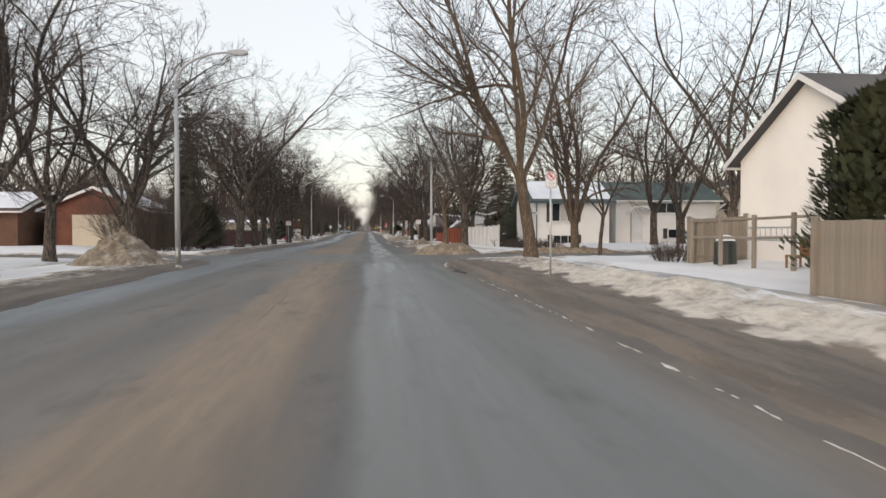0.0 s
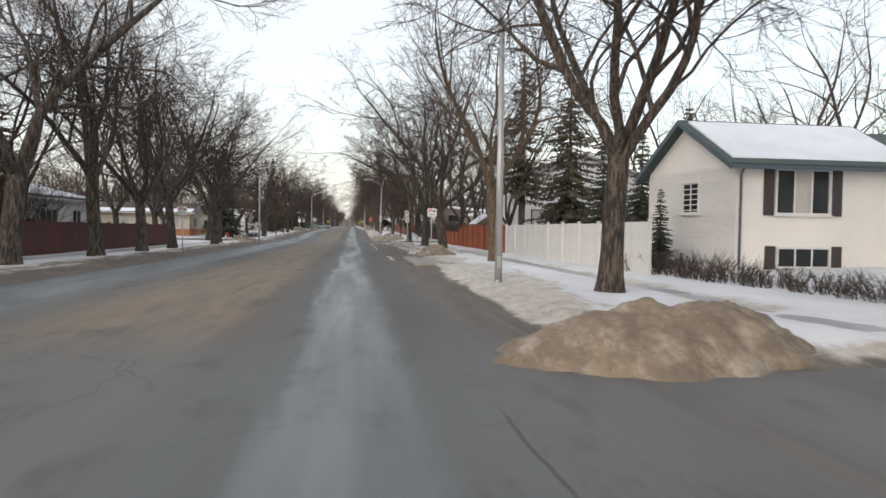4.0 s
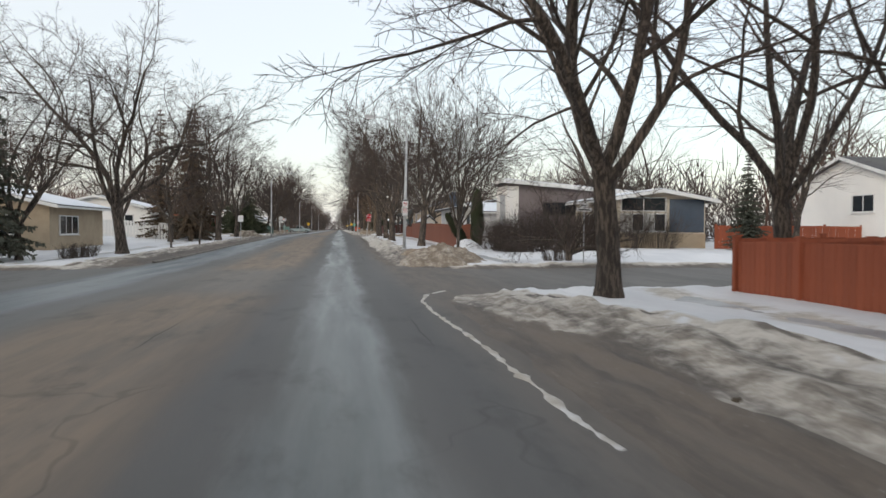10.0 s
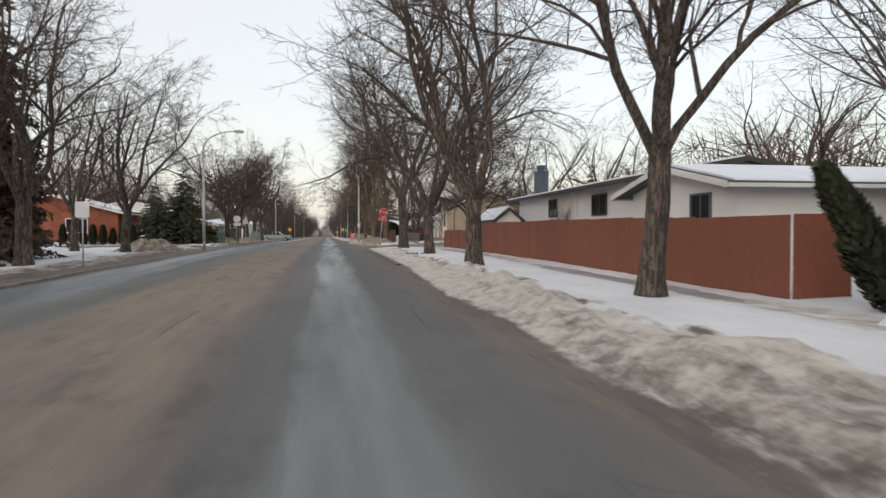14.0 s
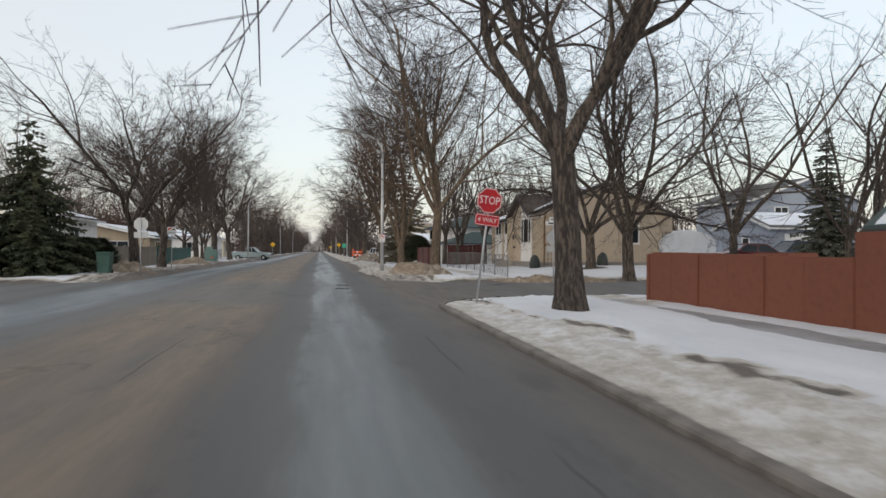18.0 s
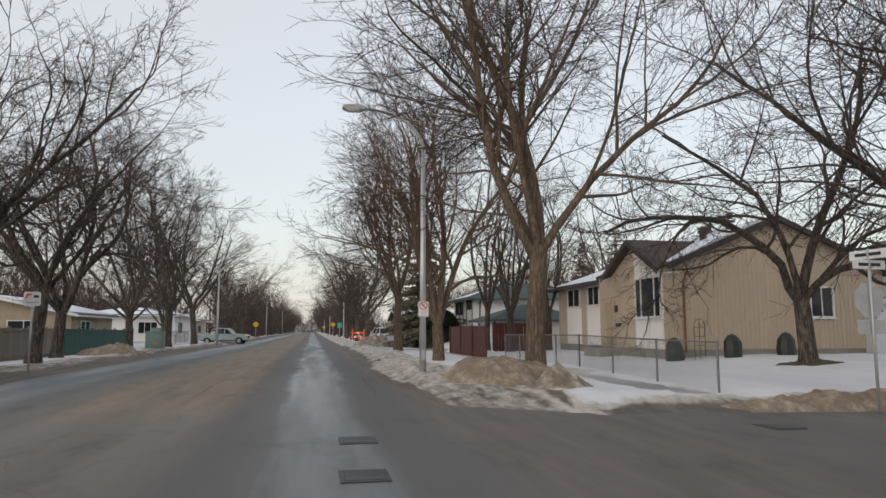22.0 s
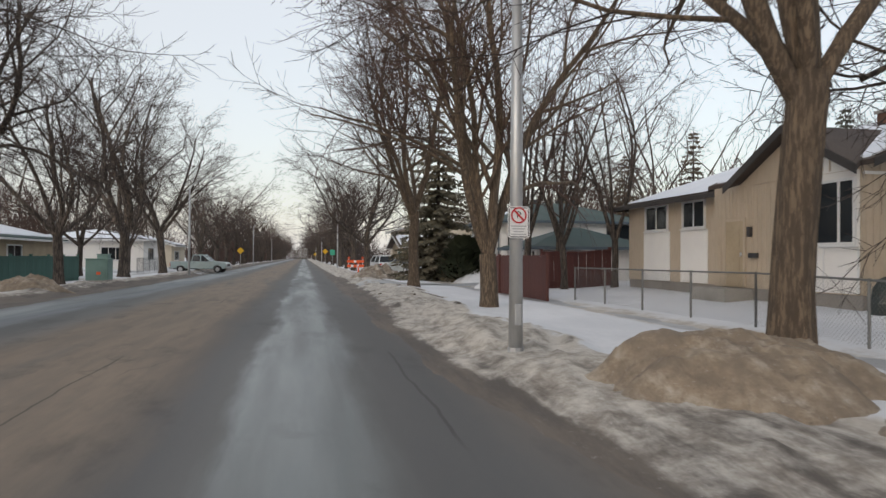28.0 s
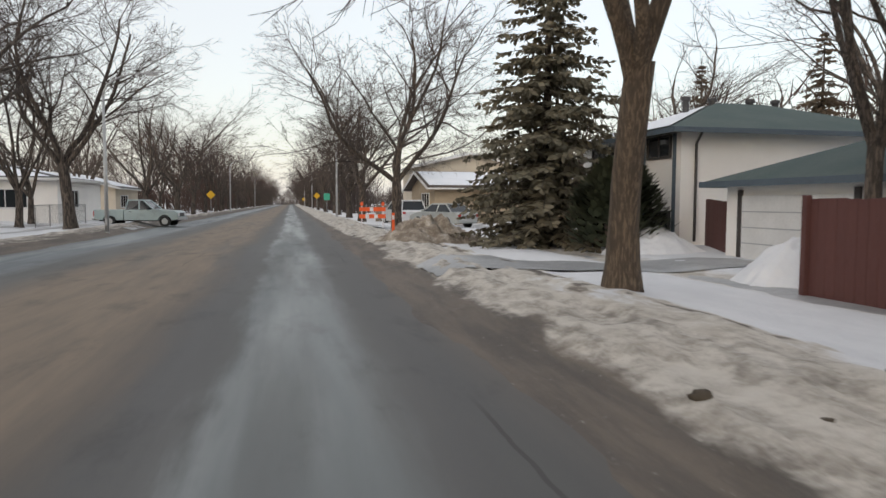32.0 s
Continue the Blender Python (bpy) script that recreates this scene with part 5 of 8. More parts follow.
def lump_data(seed):
    """A rough clod: a squashed ball pushed in and out."""
    r = np.random.RandomState(seed + 50)
    n, m = 8, 5
    V = [(0, 0, -0.04)]
    for i in range(1, m):
        a = math.pi * i / m
        for k in range(n):
            q = 0.075 * r.uniform(0.65, 1.25)
            V.append((q * math.sin(a) * math.cos(k * 0.785), q * math.sin(a) * math.sin(k * 0.785), -q * math.cos(a)))
    V.append((0, 0, 0.06))
    F = []
    for i in range(m - 2):
        F += [(1 + i * n + k, 1 + i * n + (k + 1) % n, 1 + (i + 1) * n + (k + 1) % n, 1 + (i + 1) * n + k) for k in range(n)]
    b = 1 + (m - 2) * n
    F += [(b + 2 * k, b + 2 * k + 1, (b + 2 * k + 2 - b) % n + b, len(V) - 1) for k in range(n // 2)]
    return V, F


def snow_pile(x, y, rx, ry, h, label, mat=None, seed=1, turn=0.0, lumps=0.3, peak=1.6):
    n, m = 72, 32
    r = np.arange(m + 1) / m
    a = np.arange(n) * 2 * math.pi / n
    R, A = np.meshgrid(r, a, indexing="ij")
    X, Y = R * np.cos(A) * rx, R * np.sin(A) * ry
    c, s = math.cos(radians(turn)), math.sin(radians(turn))
    WX, WY = x + X * c - Y * s, y + X * s + Y * c
    edge = 1 + 0.18 * fbm(np.cos(A) * 3, np.sin(A) * 3, 3.0, seed)
    X, Y, WX, WY = X * edge, Y * edge, x + (WX - x) * edge, y + (WY - y) * edge
    prof = np.clip(1 - R ** peak, 0, 1) ** (1.35 if peak > 1.5 else 1.1)
    Z = h * prof * (1 + lumps * fbm(WX * 1.0, WY * 1.0, 1.3, seed + 1) + lumps * 0.4 * fbm(WX, WY, 0.6, seed + 2)) + 0.045 * prof ** 0.3 * (fbm(WX, WY, 0.55, seed + 4) + 0.6 * fbm(WX, WY, 0.24, seed + 5)) * np.clip(prof * 6, 0, 1) + ground_z(WX, WY) * 1.0
    Z = Z - 0.12 * R ** 6
    z0 = at(x, y)
    V = np.stack([WX - x, WY - y, Z - z0], -1).reshape(-1, 3)
    F = [(i * n + k, i * n + (k + 1) % n, (i + 1) * n + (k + 1) % n, (i + 1) * n + k) for i in range(m) for k in range(n)]
    ob = new("snow_mound", raw_mesh("snow_mound", V, F, mat or M_PILE))
    ob.location = (x, y, z0)
    return tagged(ob, label, "snow mound", "ploughed snow mounds")


def car(name, x, y, turn, paint, label, kind="sedan", z=None):
    """A parked vehicle, its nose towards its own +x."""
    L, W, H, cabin, belt = {"sedan": (4.6, 1.78, 1.45, ((-1.75, 0.98), (-1.05, 1.42), (0.25, 1.45), (1.05, 0.98)), 0.95),
                            "suv": (4.7, 1.86, 1.72, ((-2.2, 1.05), (-1.95, 1.68), (0.35, 1.72), (1.15, 1.08)), 1.05)}[kind]
    z = at(x, y) if z is None else z
    ob = thing(name, x, y, z, label, "car", "", turn)
    h = L / 2
    prof = [(-h, 0.42), (-h - 0.02, belt - 0.12), (-h + 0.08, belt), (cabin[0][0], belt + 0.02), (cabin[3][0], belt + 0.03), (h - 0.55, belt - 0.06), (h - 0.12, belt - 0.2), (h, 0.72), (h, 0.38), (h - 0.2, 0.26), (-h + 0.2, 0.28)]
    g = Geo()
    rings = []
    for s, k in ((-1.0, 0.965), (-0.92, 1.0), (0.92, 1.0), (1.0, 0.965)):
        rings.append([(u * k, s * W / 2, 0.62 + (w - 0.62) * (k if abs(s) == 1 else 1)) for u, w in prof])
    n = len(prof)
    v = [p for ring in rings for p in ring]
    f = [tuple(range(n)), tuple(range(3 * n + n - 1, 3 * n - 1, -1))]
    for i in range(3):
        f += [(i * n + (k + 1) % n, i * n + k, (i + 1) * n + k, (i + 1) * n + (k + 1) % n) for k in range(n)]
    body = part("body", g.add(v, f), paint, ob)
    # cabin: glass house under a painted roof
    g = Geo()
    c0, c1, c2, c3 = cabin
    y0, y1 = W / 2 - 0.05, W / 2 - 0.24
    v = [(c0[0], -y0, c0[1] - 0.03), (c1[0], -y1, c1[1]), (c2[0], -y1, c2[1]), (c3[0], -y0, c3[1] - 0.03)]
    v += [(a, -b, c) for a, b, c in v]
    g.add(v, [(0, 3, 2, 1), (4, 5, 6, 7), (0, 1, 5, 4), (2, 3, 7, 6), (1, 2, 6, 5)])
    part("glazing", g, M_GLASS, ob, "dark tinted car windows")
    g = Geo()
    g.cbox(c1[0] - 0.06, c2[0] + 0.06, -y1 - 0.03, y1 + 0.03, c1[1] - 0.02, c2[1] + 0.035, 0.03)
    for s in (-1, 1):
        for (a, b) in ((c0, c1), (c3, c2), ((0.5 * (c0[0] + c3[0]), c0[1]), (0.5 * (c1[0] + c2[0]), c1[1]))):
            part("pillar", Geo().tube([(a[0], s * (y0 + 0.005), a[1] - 0.04), (b[0], s * (y1 + 0.012), b[1])], [0.045, 0.04], 5), paint, ob)
    part("roof", g, paint, ob)
    wheel = None
    for wx in (-h + 0.95, h - 0.9):
        for s in (-1, 1):
            g = Geo().tube([(0, -0.1, 0), (0, 0.1, 0)], [0.335, 0.335], 18)
            t = part("wheel", wheel or g, M_TYRE, ob)
            wheel = t.data
            t.matrix_local = pose(wx, s * (W / 2 - 0.09), 0.335)
            r = part("rim", Geo().tube([(0, s * 0.103, 0), (0, s * 0.112, 0)], [0.21, 0.17], 12), M_STEEL, t)
    for s in (-1, 1):
        part("tail_light", Geo().cbox(-h - 0.045, -h + 0.03, s * (W / 2 - 0.17) - 0.1, s * (W / 2 - 0.17) + 0.1, belt - 0.26, belt - 0.1, 0.01), M_LAMPRED, ob, "red tail light")
        part("headlight", Geo().cbox(h - 0.16, h + 0.006, s * (W / 2 - 0.26) - 0.15, s * (W / 2 - 0.26) + 0.15, 0.62, 0.76, 0.02), M_SIGNWHITE, ob, "clear headlight")
        part("mirror", Geo().cbox(cabin[3][0] - 0.28, cabin[3][0] - 0.16, s * W / 2 - 0.0 if s > 0 else -W / 2 - 0.16, W / 2 + 0.16 if s > 0 else -W / 2, belt + 0.02, belt + 0.16, 0.02), paint, ob)
    part("bumper", Geo().cbox(-h - 0.07, -h + 0.02, -W / 2 + 0.06, W / 2 - 0.06, 0.36, 0.55, 0.03), paint, ob)
    part("bumper", Geo().cbox(h - 0.02, h + 0.06, -W / 2 + 0.08, W / 2 - 0.08, 0.34, 0.52, 0.03), paint, ob)
    part("number_plate", Geo().box(-h - 0.078, -h - 0.07, -0.16, 0.16, 0.60, 0.68), M_SIGNWHITE, ob)
    return ob

def pickup_truck(x, y, turn, paint, label):
    """An older pickup with an open bed, its nose towards its own +x."""
    ob = thing("pickup_truck", x, y, float(base_z(y)) + 0.03, label, "pickup truck", "", turn)
    W = 0.95

    def shell(prof, w0, w1, name, mat, parent=None, lab=""):
        """A side profile swept across the truck, its outer edges drawn in a little."""
        n = len(prof)
        cu = sum(u for u, _ in prof) / n
        cw = sum(v for _, v in prof) / n
        v = []
        for s, k in ((w0, 0.97), (w0 + 0.06, 1.0), (w1 - 0.06, 1.0), (w1, 0.97)):
            v += [(cu + (u - cu) * (1 - (1 - k) * 0.4), s, cw + (q - cw) * k) for u, q in prof]
        f = [tuple(range(n)), tuple(range(4 * n - 1, 3 * n - 1, -1))]
        for i in range(3):
            f += [(i * n + (k + 1) % n, i * n + k, (i + 1) * n + k, (i + 1) * n + (k + 1) % n) for k in range(n)]
        return part(name, Geo().add(v, f), mat, parent or ob, lab)

    def wheel_cut(c, r=0.43, z0=0.42):
        return [(c + r * math.cos(a), max(z0, 0.36 + r * math.sin(a))) for a in [math.pi * k / 8 for k in range(9)]]
    front = [(0.35, 0.42), (0.35, 1.12), (1.25, 1.14), (2.45, 1.04), (2.68, 0.92), (2.7, 0.5), (2.45, 0.42)] + wheel_cut(1.85)
    shell(front, -W, W, "front_body", paint)
    shell([(-0.72, 0.42), (-0.72, 1.12), (0.36, 1.12), (0.36, 0.42)], -W, W, "cab_body", paint)
    side = [(-2.6, 0.5), (-2.6, 1.1), (-0.76, 1.1), (-0.76, 0.42)] + wheel_cut(-1.65)
    for s0, s1 in ((-W, -W + 0.14), (W - 0.14, W)):
        shell(side, s0, s1, "bed_side", paint)
    part("bed_floor", Geo().box(-2.56, -0.76, -W + 0.13, W - 0.13, 0.56, 0.62), M_TYRE, ob, "worn black bed floor")
    part("bed_front", Geo().cbox(-0.84, -0.76, -W + 0.13, W - 0.13, 0.6, 1.1, 0.01), paint, ob)
    part("tailgate", Geo().cbox(-2.64, -2.57, -W + 0.15, W - 0.15, 0.56, 1.09, 0.015), paint, ob)
    glass = [(-0.62, 1.12), (-0.5, 1.7), (0.45, 1.72), (1.12, 1.13)]
    y0, y1 = W - 0.06, W - 0.22
    v = [(u, -(y0 if q < 1.3 else y1), q) for u, q in glass] + [(u, y0 if q < 1.3 else y1, q) for u, q in glass]
    part("glazing", Geo().add(v, [(0, 3, 2, 1), (4, 5, 6, 7), (0, 1, 5, 4), (2, 3, 7, 6)]), M_GLASS, ob, "dark cab windows")
    part("roof", Geo().cbox(-0.55, 0.5, -y1 - 0.03, y1 + 0.03, 1.69, 1.77, 0.03), paint, ob)
    for s in (-1, 1):
        for a, b in ((glass[0], glass[1]), (glass[3], glass[2]), ((0.25, 1.12), (0.2, 1.7))):
            part("pillar", Geo().tube([(a[0], s * (y0 + 0.01), a[1]), (b[0], s * (y1 + 0.015), b[1])], [0.045, 0.04], 6), paint, ob)
        part("tail_light", Geo().cbox(-2.66, -2.6, s * (W - 0.08) - 0.06, s * (W - 0.08) + 0.06, 0.66, 1.02, 0.01), M_LAMPRED, ob, "upright red tail light")
        part("headlight", Geo().cbox(2.62, 2.705, s * 0.68 - 0.14, s * 0.68 + 0.14, 0.72, 0.88, 0.02), M_SIGNWHITE, ob, "clear headlight")
        part("mirror", Geo().cbox(0.72, 0.84, min(s * W, s * (W + 0.2)), max(s * W, s * (W + 0.2)), 1.12, 1.32, 0.02), M_DARKMETAL, ob)
        part("door_handle", Geo().cbox(-0.4, -0.24, min(s * W, s * (W + 0.02)), max(s * W, s * (W + 0.02)), 0.95, 0.99, 0.005), M_DARKMETAL, ob)
        part("door", Geo().cbox(-0.52, 0.66, min(s * (W - 0.01), s * (W + 0.008)), max(s * (W - 0.01), s * (W + 0.008)), 0.48, 1.08, 0.01), paint, ob)
    part("grille", Geo().cbox(2.64, 2.71, -0.5, 0.5, 0.66, 0.9, 0.01), M_DARKMETAL, ob)
    part("bumper", Geo().cbox(2.66, 2.8, -W + 0.03, W - 0.03, 0.44, 0.6, 0.03), M_STEEL, ob, "chrome front bumper")
    part("bumper", Geo().cbox(-2.76, -2.62, -W + 0.05, W - 0.05, 0.4, 0.54, 0.03), M_STEEL, ob, "chrome rear bumper")
    part("number_plate", Geo().box(-2.652, -2.642, -0.15, 0.15, 0.6, 0.7), M_SIGNWHITE, ob)
    part("chassis", Geo().cbox(-2.5, 2.5, -0.4, 0.4, 0.34, 0.5, 0.02), M_DARKMETAL, ob)
    for wx in (-1.65, 1.85):
        for s in (-1, 1):
            t = part("wheel", Geo().tube([(0, -0.11, 0), (0, -0.09, 0), (0, 0.09, 0), (0, 0.11, 0)], [0.3, 0.35, 0.35, 0.3], 20), M_TYRE, ob)
            t.matrix_local = pose(wx, s * (W - 0.14), 0.35)
            part("rim", Geo().tube([(0, s * 0.112, 0), (0, s * 0.122, 0)], [0.2, 0.15], 14), M_STEEL, t)
    return ob


# ---------------------------------------------------------------- houses
HOUSE_PLOTS = []


class House:
    """A house with walls square to the street; faces are w, e, s, n and u runs along x or y in the world."""

    def __init__(self, label, x0, x1, y0, y1, zb, eave, wall, category="house", name="house", found=0.0):
        self.b = (x0, x1, y0, y1)
        HOUSE_PLOTS.append(self.b)
        self.zb, self.eave, self.wall = zb, eave, wall
        self.cx, self.cy = (x0 + x1) / 2, (y0 + y1) / 2
        self.ob = thing(name, self.cx, self.cy, zb, label, category)
        if found:
            self.add("foundation", Geo().box(*self.loc(x0 + 0.03, x1 - 0.03, y0 + 0.03, y1 - 0.03), -0.8, found), M_FOUND)
        self.found = found

    def loc(self, x0, x1, y0, y1):
        return x0 - self.cx, x1 - self.cx, y0 - self.cy, y1 - self.cy

    def add(self, name, geo, mat, parent=None, label=""):
        return part(name, geo, mat, parent or self.ob, label)

    def gable(self, axis, rise, over, roof_mat, snow=None, trim=None, peak=None, thick=0.14, snow_span=(0.1, 0.92), over_a=None):
        """Walls up to a gable roof whose ridge runs along an axis; peak: the ridge's place across, from 0 to 1."""
        x0, x1, y0, y1 = self.loc(*self.b)
        a, b, lo, hi = (y0, y1, x0, x1) if axis == "x" else (x0, x1, y0, y1)
        mid = a + (b - a) * (0.5 if peak is None else peak)
        e, z0 = self.eave, self.found - (0.8 if not self.found else 0)
        self.add("wall", Geo().prism([(a, z0), (b, z0), (b, e), (mid, e + rise), (a, e)], axis, lo, hi), self.wall)
        ka, kb = rise / (mid - a), rise / (b - mid)
        ov = over
        oa = over if over_a is None else over_a
        for u0, u1, k, sgn in ((a - oa, mid, ka, 1), (mid, b + ov, kb, -1)):
            zz0 = e + rise - k * (mid - u0) if sgn > 0 else e + rise
            zz1 = e + rise if sgn > 0 else e + rise - k * (u1 - mid)
            self.add("roof", Geo().prism([(u0, zz0 + 0.004), (u1, zz1 + 0.004), (u1, zz1 + thick), (u0, zz0 + thick)], axis, lo - ov, hi + ov), roof_mat)
            if snow and (snow == "both" or (snow == "a") == (sgn > 0)):
                s0, s1 = snow_span
                w0, w1 = (u0 + (u1 - u0) * s0, u0 + (u1 - u0) * s1) if sgn > 0 else (u1 + (u0 - u1) * s1, u1 + (u0 - u1) * s0)
                q0, q1 = zz0 + (zz1 - zz0) * (w0 - u0) / (u1 - u0) + thick, zz0 + (zz1 - zz0) * (w1 - u0) / (u1 - u0) + thick
                self.add("roof_snow", Geo().prism([(w0, q0 + 0.004), (w1, q1 + 0.004), (w1 - 0.05, q1 + 0.07), (w0 + 0.05, q0 + 0.07)], axis, lo - ov + 0.25, hi + ov - 0.25), M_ROOFSNOW, None, "old snow lying on the shingles")
        if trim:
            for end in (lo - ov - 0.03, hi + ov):
                for u0, u1, k, sgn in ((a - oa, mid, ka, 1), (mid, b + ov, kb, -1)):
                    zz0 = e + rise - k * (mid - u0) if sgn > 0 else e + rise
                    zz1 = e + rise if sgn > 0 else e + rise - k * (u1 - mid)
                    self.add("barge_board", Geo().prism([(u0, zz0 - 0.08), (u1, zz1 - 0.08), (u1, zz1 + thick - 0.01), (u0, zz0 + thick - 0.01)], axis, end, end + 0.03), trim)
            for u, zz in ((a - oa, e - ka * oa), (b + ov, e - kb * ov))[over_a is not None:]:
                self.add("gutter", Geo().prism([(u - 0.07, zz - 0.05), (u + 0.07, zz - 0.05), (u + 0.07, zz + 0.07), (u - 0.07, zz + 0.07)], axis, lo - ov, hi + ov), trim)
        return self

    def hip(self, rise, over, roof_mat, snow=None, trim=None):
        x0, x1, y0, y1 = self.loc(*self.b)
        self.add("wall", Geo().box(x0, x1, y0, y1, self.found - (0.8 if not self.found else 0), self.eave), self.wall)
        e, o = self.eave, over
        w, d = x1 - x0 + 2 * o, y1 - y0 + 2 * o
        inset = min(w, d) / 2
        X0, X1, Y0, Y1 = x0 - o, x1 + o, y0 - o, y1 + o
        g = Geo()
        if w >= d:
            r0, r1 = (X0 + inset, (Y0 + Y1) / 2), (X1 - inset, (Y0 + Y1) / 2)
        else:
            r0, r1 = ((X0 + X1) / 2, Y0 + inset), ((X0 + X1) / 2, Y1 - inset)
        v = [(X0, Y0, e), (X1, Y0, e), (X1, Y1, e), (X0, Y1, e), (*r0, e + rise), (*r1, e + rise)]
        f = [(0, 1, 5, 4), (1, 2, 5), (2, 3, 4, 5), (3, 0, 4)] if w >= d else [(0, 1, 4), (1, 2, 5, 4), (2, 3, 5), (3, 0, 4, 5)]
        g.add(v, f + [(3, 2, 1, 0)])
        self.add("roof", g, roof_mat)
        g = Geo()
        t = 0.14
        for q in ((X0 - 0.03, X1 + 0.03, Y0 - 0.03, Y0), (X0 - 0.03, X1 + 0.03, Y1, Y1 + 0.03), (X0 - 0.03, X0, Y0, Y1), (X1, X1 + 0.03, Y0, Y1)):
            g.box(*q, e - t, e + 0.02)
        self.add("fascia", g, trim or M_TRIMDARK)
        if snow:
            g = Geo()
            for i in snow:
                q = [Vector(v[k]) for k in f[i]]
                c = sum(q, Vector()) / len(q)
                g.add([tuple(c + (p - c) * 0.86 + Vector((0, 0, 0.05))) for p in q], [tuple(range(len(q)))])
            self.add("roof_snow", g, M_ROOFSNOW, None, "old snow lying on the shingles")
        return self

    def flat(self, over, mat, trim, slope=0.0, snow=True):
        """A low mono-pitch roof that falls towards +x by slope metres."""
        x0, x1, y0, y1 = self.loc(*self.b)
        z0, e = self.found - (0.8 if not self.found else 0), self.eave
        self.add("wall", Geo().prism([(x0, z0), (x1, z0), (x1, e - slope), (x0, e)], "y", y0, y1), self.wall)
        k = slope / (x1 - x0)
        a, b = x0 - over, x1 + over
        za, zb = e + k * over, e - slope - k * over
        self.add("roof", Geo().prism([(a, za + 0.004), (b, zb + 0.004), (b, zb + 0.2), (a, za + 0.2)], "y", y0 - over, y1 + over), mat)
        g = Geo()
        for s in (y0 - over - 0.03, y1 + over):
            g.prism([(a, za - 0.03), (b, zb - 0.03), (b, zb + 0.24), (a, za + 0.24)], "y", s, s + 0.03)
        g.box(a - 0.03, a, y0 - over - 0.03, y1 + over + 0.03, za - 0.03, za + 0.24)
        self.add("fascia", g, trim)
        if snow:
            self.add("roof_snow", Geo().prism([(a + 0.1, za + 0.205), (b - 0.1, zb + 0.205), (b - 0.2, zb + 0.3), (a + 0.2, za + 0.3)], "y", y0 - over + 0.1, y1 + over - 0.1), M_ROOFSNOW)
        return self

    def frame_at(self, face):
        """Maps (u, out, z) to the house's own place, out being metres outside the face."""
        x0, x1, y0, y1 = self.loc(*self.b)
        if face == "w":
            return lambda u, o, z: (x0 - o, u - self.cy, z)
        if face == "e":
            return lambda u, o, z: (x1 + o, u - self.cy, z)
        if face == "s":
            return lambda u, o, z: (u - self.cx, y0 - o, z)
        return lambda u, o, z: (u - self.cx, y1 + o, z)

    def slab(self, face, u0, u1, z0, z1, o0, o1, name, mat, parent=None, label=""):
        p = self.frame_at(face)
        a, b = p(u0, o0, z0), p(u1, o1, z1)
        q = [(min(i, j), max(i, j)) for i, j in zip(a, b)]
        return self.add(name, Geo().cbox(*q[0], *q[1], *q[2], 0.006), mat, parent, label)

    def window(self, face, u0, u1, z0, z1, cols=2, rows=1, trim=None, curtain=False, shutters=None, sill=True, out=0.0):
        trim = trim or M_TRIMWHITE
        p = self.frame_at(face)
        g = Geo()
        t = 0.07
        loops = [[p(a, o, b) for a, b in ((u0 - q, z0 - q), (u1 + q, z0 - q), (u1 + q, z1 + q), (u0 - q, z1 + q))] for q, o in ((t, out), (t, out + 0.07), (0, out + 0.07), (0, out))]
        g.add([v for ring in loops for v in ring], [(4 * i + k, 4 * i + (k + 1) % 4, 4 * i + 4 + (k + 1) % 4, 4 * i + 4 + k) for i in range(3) for k in range(4)])
        w = self.add("window", g, trim)
        for k in range(1, cols):
            m = u0 + (u1 - u0) * k / cols
            self.slab(face, m - t * 0.4, m + t * 0.4, z0, z1, out + 0.023, out + 0.05, "mullion", trim, w)
        for k in range(1, rows):
            m = z0 + (z1 - z0) * k / rows
            self.slab(face, u0, u1, m - t * 0.3, m + t * 0.3, out + 0.023, out + 0.045, "mullion", trim, w)
        for k in range(cols):
            a, b = u0 + (u1 - u0) * k / cols, u0 + (u1 - u0) * (k + 1) / cols
            m = M_CURTAIN if curtain and (curtain is True or k in curtain) else M_GLASS
            self.slab(face, a + 0.02, b - 0.02, z0, z1, out + 0.004, out + 0.022, "pane", m, w)
        if sill:
            self.slab(face, u0 - 0.12, u1 + 0.12, z0 - t - 0.05, z0 - t, out + 0.0, out + 0.12, "sill", trim, w)
        if shutters:
            for a, b in ((u0 - t - 0.42, u0 - t - 0.04), (u1 + t + 0.04, u1 + t + 0.42)):
                s = self.slab(face, a, b, z0 - 0.1, z1 + 0.1, 0.002, 0.05, "shutter", shutters)
                for k in range(7):
                    zz = z0 + (z1 - z0) * (k + 0.5) / 7
                    self.slab(face, a + 0.05, b - 0.05, zz - 0.04, zz + 0.03, 0.05, 0.065, "slat", shutters, s)
        return w

    def door(self, face, u0, u1, z0, h, mat, out=0.0, trim=None):
        trim = trim or M_TRIMWHITE
        d = self.slab(face, u0, u1, z0, z0 + h, out + 0.003, out + 0.05, "door", mat)
        self.slab(face, u0 - 0.09, u0, z0, z0 + h + 0.09, out + 0.003, out + 0.07, "door_frame", trim, d)
        self.slab(face, u1, u1 + 0.09, z0, z0 + h + 0.09, out + 0.003, out + 0.07, "door_frame", trim, d)
        self.slab(face, u0, u1, z0 + h, z0 + h + 0.09, out + 0.003, out + 0.07, "door_frame", trim, d)
        self.slab(face, u0 + 0.06, u0 + 0.12, z0 + h * 0.46, z0 + h * 0.52, out + 0.05, out + 0.1, "handle", M_STEEL, d)
